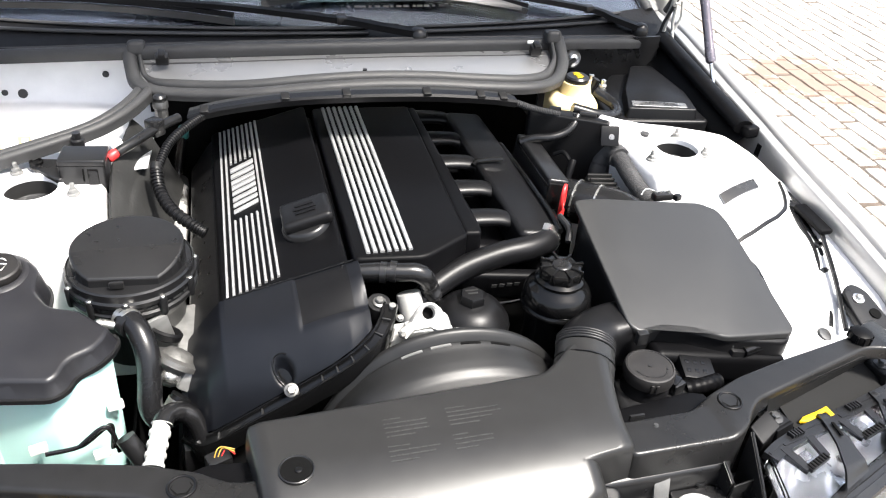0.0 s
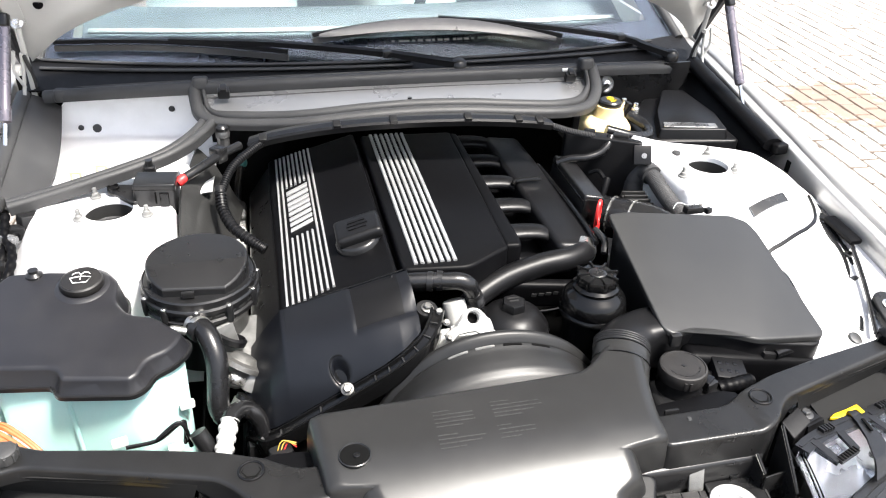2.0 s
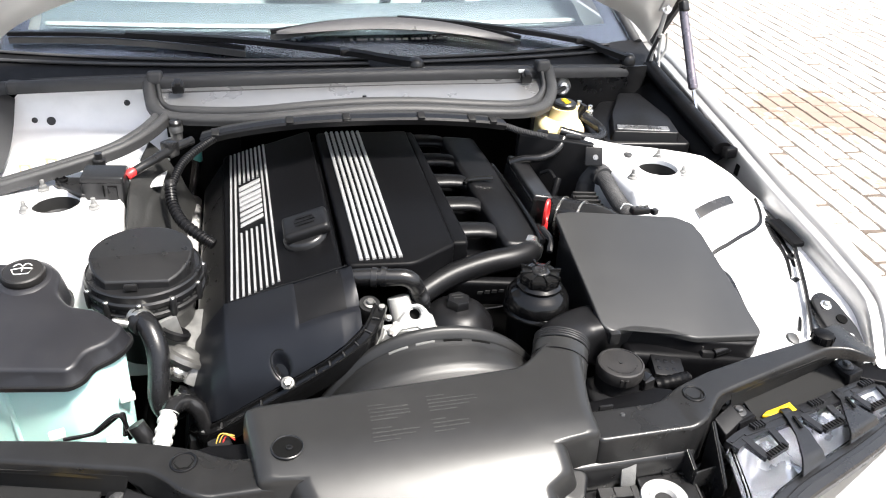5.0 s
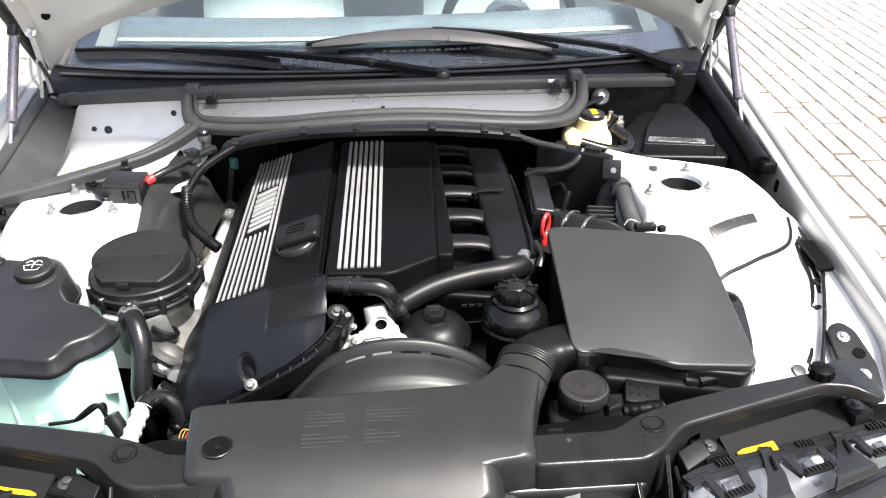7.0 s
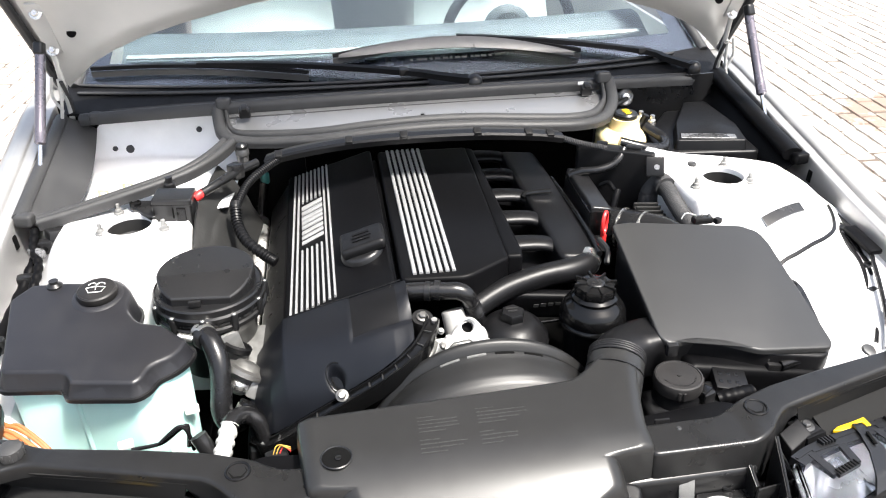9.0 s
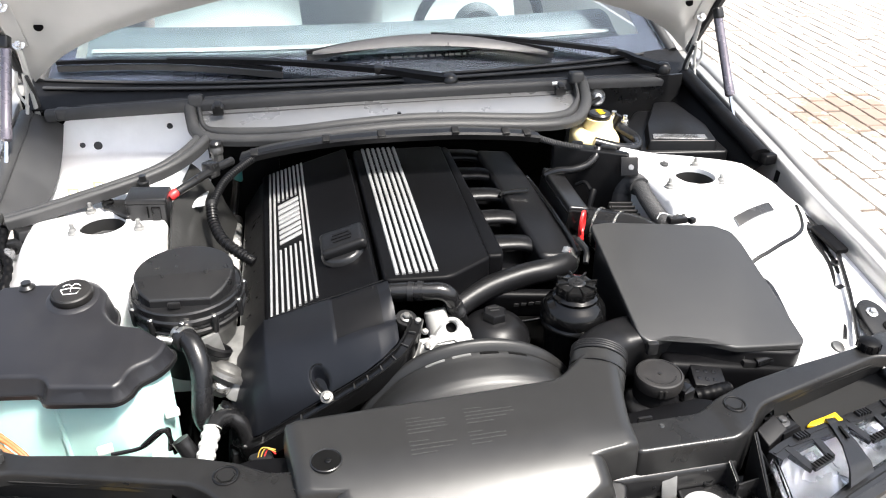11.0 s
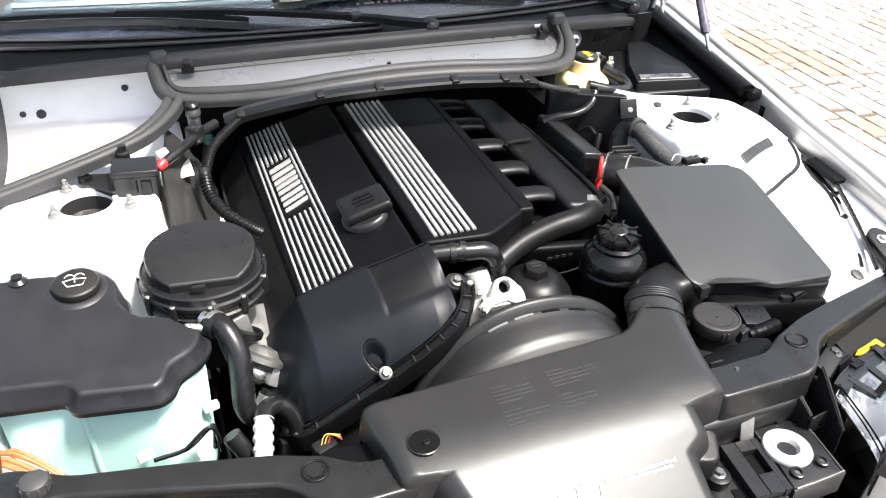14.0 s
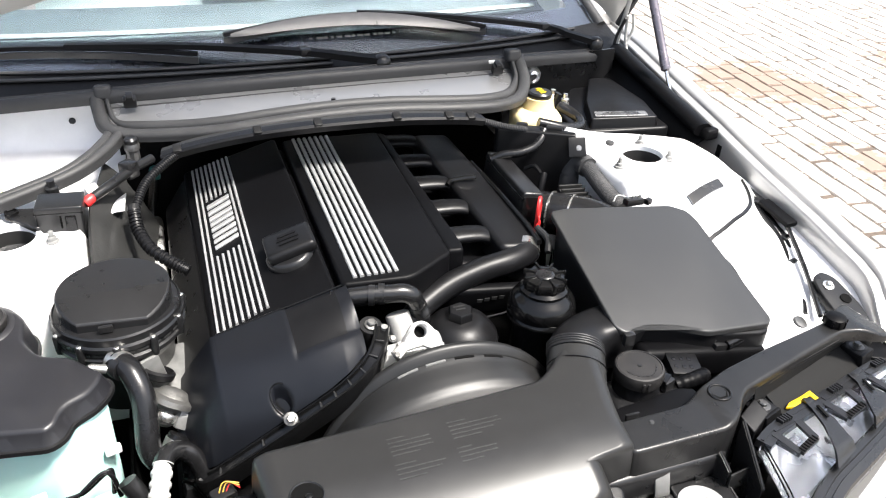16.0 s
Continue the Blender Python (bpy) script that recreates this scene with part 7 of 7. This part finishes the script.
brk = thing("brake_fluid_reservoir", "aged cream brake fluid reservoir with a black cap", "fluid reservoir")
part("bottle", slab(rounded([(0.350, 0.150), (0.440, 0.145), (0.452, 0.20), (0.430, 0.245), (0.372, 0.25), (0.352, 0.21)], 0.018, 5), lambda x, y: 0.900, 0.80, 0.014, steps=4), "cream", brk)
part("neck", lathe([(0.036, 0.888), (0.031, 0.902), (0.028, 0.914), (0.028, 0.922)], 32, (0.412, 0.203, 0)), "cream", brk)
part("cap", lathe([(0.0225, 0.916), (0.0235, 0.919), (0.0235, 0.930), (0.020, 0.933), (0.006, 0.933)], 30, (0.412, 0.203, 0)), "black", brk)
for k in range(7):
    part("cap_print", box((0.014 - 0.003 * abs(k % 3 - 1), 0.0022, 0.0008), (0.412 + 0.003 * (k % 2), 0.191 + 0.004 * k, 0.9338), turn(0, 0, 15), 0), "yellow", brk)
part("side_port", tube([(0.44, 0.215, 0.89), (0.455, 0.22, 0.90), (0.462, 0.218, 0.918)], 0.007, 10, 6), "black", brk)

fo = thing("filter_feed_hose", "curved black hose round the brake reservoir", "hose")
part("hose", tube([(0.37, 0.118, 0.905), (0.42, 0.108, 0.893), (0.465, 0.125, 0.885), (0.478, 0.165, 0.888), (0.455, 0.20, 0.90)], 0.0105, 14, 8), "hose", fo)
for k, at in enumerate(((0.455, 0.228, 0.905), (0.468, 0.20, 0.905))):
    part("fitting", lathe([(0.008, -0.01), (0.008, 0.008), (0.005, 0.010), (0.005, 0.018)], 10, at), "steel", fo)
ey = thing("cable_grommet", "round pale grommet ring with a bright stud", "grommet")
part("grommet", lathe([(0.020, 0), (0.020, 0.004), (0.017, 0.006), (0.013, 0.003), (0.009, 0.003)], 28, (0.462, 0.345, 0.913), turn(70, 0, 0)), "plate", ey)
part("stud", lathe([(0.008, 0.003), (0.008, 0.014), (0.004, 0.016)], 12, (0.462, 0.345, 0.913), turn(70, 0, 0)), "steel", ey)
part("lever", tube([(0.462, 0.330, 0.915), (0.438, 0.310, 0.914), (0.415, 0.292, 0.912)], 0.0055, 8, 6), "black", ey)

mf = thing("cabin_filter_housing", "black cabin filter housing with a small foil label", "filter housing")
part("housing", slab(rounded([(0.462, 0.145), (0.50, 0.128), (0.665, 0.108), (0.672, 0.34), (0.56, 0.345), (0.475, 0.23)], 0.014), lambda x, y: 0.868 + 0.03 * (y - 0.1), 0.78, 0.006, steps=4), "manifold", mf)
part("lid", slab(rounded([(0.500, 0.142), (0.638, 0.120), (0.655, 0.20), (0.648, 0.335), (0.600, 0.338), (0.535, 0.230)], 0.006), lambda x, y: 0.888 + 0.03 * (y - 0.1), 0.86, 0.003, draft=0.006), "manifold", mf)
bm = slab(rounded([(0.511, 0.148), (0.620, 0.127), (0.624, 0.147), (0.519, 0.168)], 0.002), lambda x, y: 0.8905 + 0.03 * (y - 0.1), lambda x, y: 0.8885 + 0.03 * (y - 0.1), 0.0005)
lab = part("label", bm, "plate", mf, "grey foil label")
for k in range(3):
    part("print_bar", box((0.085 - 0.010 * k, 0.0022, 0.0006), (0.566 + 0.002 * k, 0.1425 + 0.0050 * k, 0.8919 + 0.0002 * k), turn(1.7, 0, -11), 0), "black", lab)
part("wall", sheet(lambda u, v: (lerp(0.40, 0.68, u), 0.345 + 0.03 * u, lerp(0.80, 0.945, v)), 6, 4, 0.006), "black", mf)

bt = thing("engine_bay_partition", "black plastic partition panel by the strut tower", "partition")
part("panel", slab(rounded([(0.285, 0.115), (0.31, 0.10), (0.385, 0.060), (0.412, 0.045), (0.42, 0.06), (0.36, 0.11), (0.29, 0.14)], 0.006), lambda x, y: 0.905, 0.72, 0.004), "manifold", bt)
part("tab", box((0.034, 0.005, 0.036), (0.411, 0.036, 0.886), turn(-28, 0, -10), 0.004), "manifold", bt)
part("tab_hole", lathe([(0.0055, 0.0), (0.005, 0.0012)], 14, (0.413, 0.0325, 0.8855), turn(62, 0, -10)), "plate", bt)
part("vac_hose", tube([(0.262, 0.085, 0.858), (0.285, 0.078, 0.868), (0.312, 0.070, 0.872), (0.338, 0.070, 0.879), (0.356, 0.076, 0.891), (0.367, 0.088, 0.904)], 0.008, 14, 8), "hose", bt)
part("clip", box((0.022, 0.016, 0.012), (0.330, 0.105, 0.908), turn(0, 0, -20), 0.004), "manifold", bt)
part("clip", box((0.03, 0.012, 0.008), (0.385, 0.082, 0.907), turn(0, 0, -25), 0.003), "black", bt)

cb = thing("ignition_module_box", "black rectangular module box by the intake manifold", "module box")
part("box", box((0.036, 0.205, 0.05), (0.272, 0.012, 0.842), turn(-5, 8, -6), 0.005, 3), "black", cb)
part("front_face", box((0.036, 0.006, 0.045), (0.261, -0.0935, 0.848), turn(-5, 8, -6), 0.003), "gloss", cb)
part("seam", box((0.0375, 0.207, 0.003), (0.272, 0.012, 0.856), turn(-5, 8, -6), 0.001), "gloss", cb)

rd = thing("dipstick_handle", "bright red oil dipstick loop handle", "dipstick")
bm = bmesh.new()
line = [Vector((0.2615 + 0.0075 * math.cos(2 * math.pi * k / 30), -0.119 + 0.011 * math.cos(2 * math.pi * k / 30), 0.862 + 0.020 * math.sin(2 * math.pi * k / 30))) for k in range(31)]
sweep(bm, line, circle(0.0033, 8), caps=False)
part("loop", bm, "red", rd)
part("stem", box((0.009, 0.008, 0.018), (0.2605, -0.121, 0.834), None, 0.002), "red", rd)

ib = thing("intake_boot", "black ribbed rubber intake boot with band clamps", "intake hose")
part("boot", tube([(0.285, -0.02, 0.805), (0.325, -0.06, 0.812), (0.37, -0.10, 0.815), (0.40, -0.15, 0.81)], 0.037, 24, 10), "hose", ib)
for pt in (((0.320, -0.055, 0.812), (0.322, -0.057, 0.8122)), ((0.347, -0.080, 0.8136), (0.349, -0.082, 0.8138))):
    part("band_clamp", tube(pt, 0.0388, 24, 3), "steel", ib)
part("throttle_body", lathe([(0.04, -0.03), (0.042, 0.0), (0.04, 0.03)], 24, (0.285, -0.03, 0.80), turn(60, 20, 0)), "black", ib)
part("sensor", lathe([(0.0065, -0.02), (0.0065, 0.014), (0.005, 0.016)], 12, (0.318, -0.016, 0.855), turn(-20, 20, 0)), "cover", ib)
part("sensor_wire", tube([(0.318, -0.010, 0.866), (0.312, 0.008, 0.874), (0.30, 0.018, 0.866)], 0.004, 8, 6), "cover", ib)
ms = thing("air_mass_sensor_plug", "black sensor connector with small bright screws", "connector")
part("plug", box((0.036, 0.014, 0.012), (0.420, -0.150, 0.869), turn(0, 5, 8), 0.003), "black", ms)
part("clamp_ring", tube([(0.388, -0.140, 0.868), (0.396, -0.136, 0.876), (0.408, -0.140, 0.874), (0.414, -0.146, 0.866)], 0.0014, 8, 6), "steel", ms)
part("pin_block", box((0.012, 0.010, 0.010), (0.447, -0.152, 0.866), turn(0, 0, 20), 0.002), "black", ms)
for k in range(3):
    part("screw", lathe([(0.003, 0), (0.003, 0.004)], 8, (0.408 + 0.012 * k, -0.148, 0.874)), "steel", ms)
ch2 = thing("corrugated_cable_conduit", "thick black corrugated conduit beside the strut tower", "conduit")
part("conduit", tube([(0.430, 0.042, 0.847), (0.431, 0.015, 0.847), (0.427, -0.025, 0.843), (0.423, -0.075, 0.840), (0.424, -0.120, 0.836)], 0.0150, 20, 34, ridge=0.0016, pitch=2), "flap", ch2)
part("elbow", tube([(0.412, 0.050, 0.795), (0.414, 0.056, 0.825), (0.423, 0.052, 0.845), (0.430, 0.038, 0.849), (0.431, 0.022, 0.848)], 0.0195, 18, 8), "flap", ch2)
gp = thing("ribbed_heat_shield", "small grey ribbed shield behind the intake boot", "shield")
part("plate", box((0.05, 0.05, 0.012), (0.385, -0.02, 0.815), turn(10, 5, 0), 0.003), "grey", gp)
for k in range(4):
    part("rib", box((0.048, 0.004, 0.006), (0.385, -0.038 + 0.012 * k, 0.8225 + 0.002 * k), turn(10, 5, 0), 0.001), "grey", gp)

# wing harnesses
wr = thing("wiring_harness", "black taped wiring harness along the wing gutter", "wiring harness", group="wing harnesses")
pts = [(0.698, 0.0, 0.826), (0.703, -0.07, 0.820), (0.703, -0.13, 0.810), (0.700, -0.175, 0.800), (0.692, -0.225, 0.790), (0.667, -0.278, 0.777), (0.622, -0.338, 0.760), (0.560, -0.392, 0.740)]
part("loom", tube(pts, 0.008, 12, 10, ridge=0.0008, pitch=3), "hose", wr)
part("branch", tube([(p[0] - 0.012, p[1] - 0.004, p[2] + 0.004) for p in pts[1:7]], 0.0045, 8, 8), "hose", wr)
part("branch", tube([(0.712, -0.02, 0.826), (0.714, -0.12, 0.818), (0.706, -0.20, 0.810), (0.690, -0.243, 0.804), (0.657, -0.319, 0.790), (0.614, -0.406, 0.772)], 0.0040, 8, 8), "hose", wr)
part("cover", box((0.024, 0.078, 0.010), (0.706, -0.180, 0.818), turn(6, 0, 2), 0.004), "cover", wr)
for p in (pts[2], pts[4], pts[5]):
    part("holder", box((0.02, 0.014, 0.02), p, turn(0, 0, 20), 0.004), "black", wr)
part("plug", lathe([(0.010, -0.03), (0.014, -0.012), (0.014, 0.004), (0.011, 0.009), (0.006, 0.010)], 12, (0.588, -0.394, 0.752), turn(20, 10, 0)), "darkbolt", wr, "dark metal plug")
part("branch", tube([(0.622, -0.338, 0.762), (0.622, -0.360, 0.768), (0.606, -0.386, 0.764)], 0.0035, 8, 6), "hose", wr)
pw = thing("sensor_cable", "thin twisted black sensor cable on the wheelhouse", "cable")
for d in (0, 1):
    pts = [(x, y + 0.0025 * d, tower_z(x, y, True) + 0.003 + 0.001 * d) for x, y in ((0.512, -0.232), (0.545, -0.212), (0.575, -0.201), (0.61, -0.185), (0.645, -0.168), (0.674, -0.146), (0.689, -0.118), (0.695, -0.09))]
    part("strand", tube(pts, 0.0026, 8, 8), "hose", pw)
lbl = thing("tower_label", "dark foil strip label on the strut tower flank", "label")
def strip_f(u, v):
    x, y = lerp(0.530, 0.618, u) + 0.004 * v, lerp(-0.146, -0.111, u) - 0.016 * v
    return (x, y, tower_z(x, y, True) + 0.0022)
part("strip", sheet(strip_f, 16, 8), "strip_label", lbl)
rim_uv = [(k / 12, 0) for k in range(13)] + [(1, 1)] + [(1 - k / 12, 1) for k in range(1, 13)] + [(0, 0)]
part("border", sweep(bmesh.new(), [Vector(strip_f(u, v)) + Vector((0, 0, 0.0006)) for u, v in rim_uv], circle(0.0007, 6), caps=False), "plate", lbl, "silver label border")

wl = thing("wiring_harness", "black taped wiring harness beside the washer tank", "wiring harness", group="wing harnesses")
ptl = [(-0.652, 0.030, 0.852), (-0.672, 0.006, 0.842), (-0.684, -0.014, 0.832), (-0.692, -0.06, 0.815), (-0.698, -0.12, 0.80), (-0.700, -0.2, 0.79), (-0.69, -0.29, 0.775), (-0.67, -0.36, 0.765), (-0.63, -0.42, 0.755)]
part("loom", tube(ptl, 0.0095, 12, 12, ridge=0.0012, pitch=3), "cover", wl)
part("branch", tube([(-0.690, 0.026, 0.862), (-0.684, -0.015, 0.850), (-0.670, -0.048, 0.838), (-0.668, -0.09, 0.826), (-0.676, -0.13, 0.812)], 0.0075, 12, 14, ridge=0.0012, pitch=3), "cover", wl)
part("tape_clip", box((0.03, 0.014, 0.014), (-0.678, -0.022, 0.846), turn(0, 0, -35), 0.004), "plate", wl)
part("socket", box((0.034, 0.022, 0.020), (-0.655, 0.022, 0.856), turn(0, 10, 40), 0.004), "black", wl)
for p in ptl[1:6:2]:
    part("holder", box((0.024, 0.018, 0.024), p, turn(0, 0, 10), 0.004), "black", wl)
part("plug", box((0.022, 0.03, 0.02), (-0.695, -0.335, 0.785), None, 0.004), "black", wl)
ow = thing("loose_wire_bundle", "bundle of orange and brown wires by the washer tank", "wires")
wrng = random.Random(3)
for k in range(9):
    a, b = wrng.uniform(-0.012, 0.012), wrng.uniform(-0.008, 0.008)
    part("wire", tube([(-0.655 + a, -0.355 + b, 0.765), (-0.625 + b, -0.372 + a, 0.758 + a * 0.6), (-0.595 + a, -0.392 + b, 0.742), (-0.57 + b, -0.41, 0.71)], 0.0026, 7, 6), "wire_o", ow)

# front lower hoses and plugs by the snorkel
wc = thing("coolant_connector", "white ribbed quick connector on a black coolant hose", "hose connector")
part("ribbed", tube([(-0.367, -0.424, 0.718), (-0.362, -0.400, 0.728), (-0.356, -0.374, 0.738)], 0.0130, 18, 12, ridge=0.0020, pitch=3), "ivory", wc)
part("hose", tube([(-0.357, -0.377, 0.737), (-0.350, -0.360, 0.738), (-0.335, -0.348, 0.730), (-0.318, -0.352, 0.712), (-0.305, -0.368, 0.66)], 0.0125, 16, 8), "hose", wc)
part("plug", tube([(-0.380, -0.400, 0.704), (-0.389, -0.393, 0.722), (-0.3945, -0.389, 0.731), (-0.3975, -0.3865, 0.737)], 0.0118, 10, 6), "black", wc)
part("plug_wire", tube([(-0.41, -0.372, 0.700), (-0.414, -0.372, 0.735), (-0.424, -0.374, 0.745), (-0.45, -0.378, 0.725)], 0.003, 8, 6), "hose", wc)
yw = thing("engine_plug", "dark engine connector with yellow wires", "connector")
part("plug", box((0.03, 0.022, 0.022), (-0.292, -0.427, 0.715), turn(0, 0, 20), 0.005), "black", yw)
for k in range(3):
    part("wire", tube([(-0.298 + 0.004 * k, -0.430, 0.722), (-0.290 + 0.004 * k, -0.424, 0.737 - 0.002 * k), (-0.272, -0.428 - 0.004 * k, 0.735)], 0.0008, 8, 6), "wire_y" if k < 2 else "red", yw)
lb = thing("lower_engine_block", "dark engine block and accessories below the covers", "engine block")
# block coloured near-black for the shade below the covers
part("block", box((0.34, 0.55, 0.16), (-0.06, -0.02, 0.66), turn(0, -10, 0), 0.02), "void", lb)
part("accessory", box((0.12, 0.06, 0.08), (-0.28, -0.34, 0.64), None, 0.015), "black", lb)
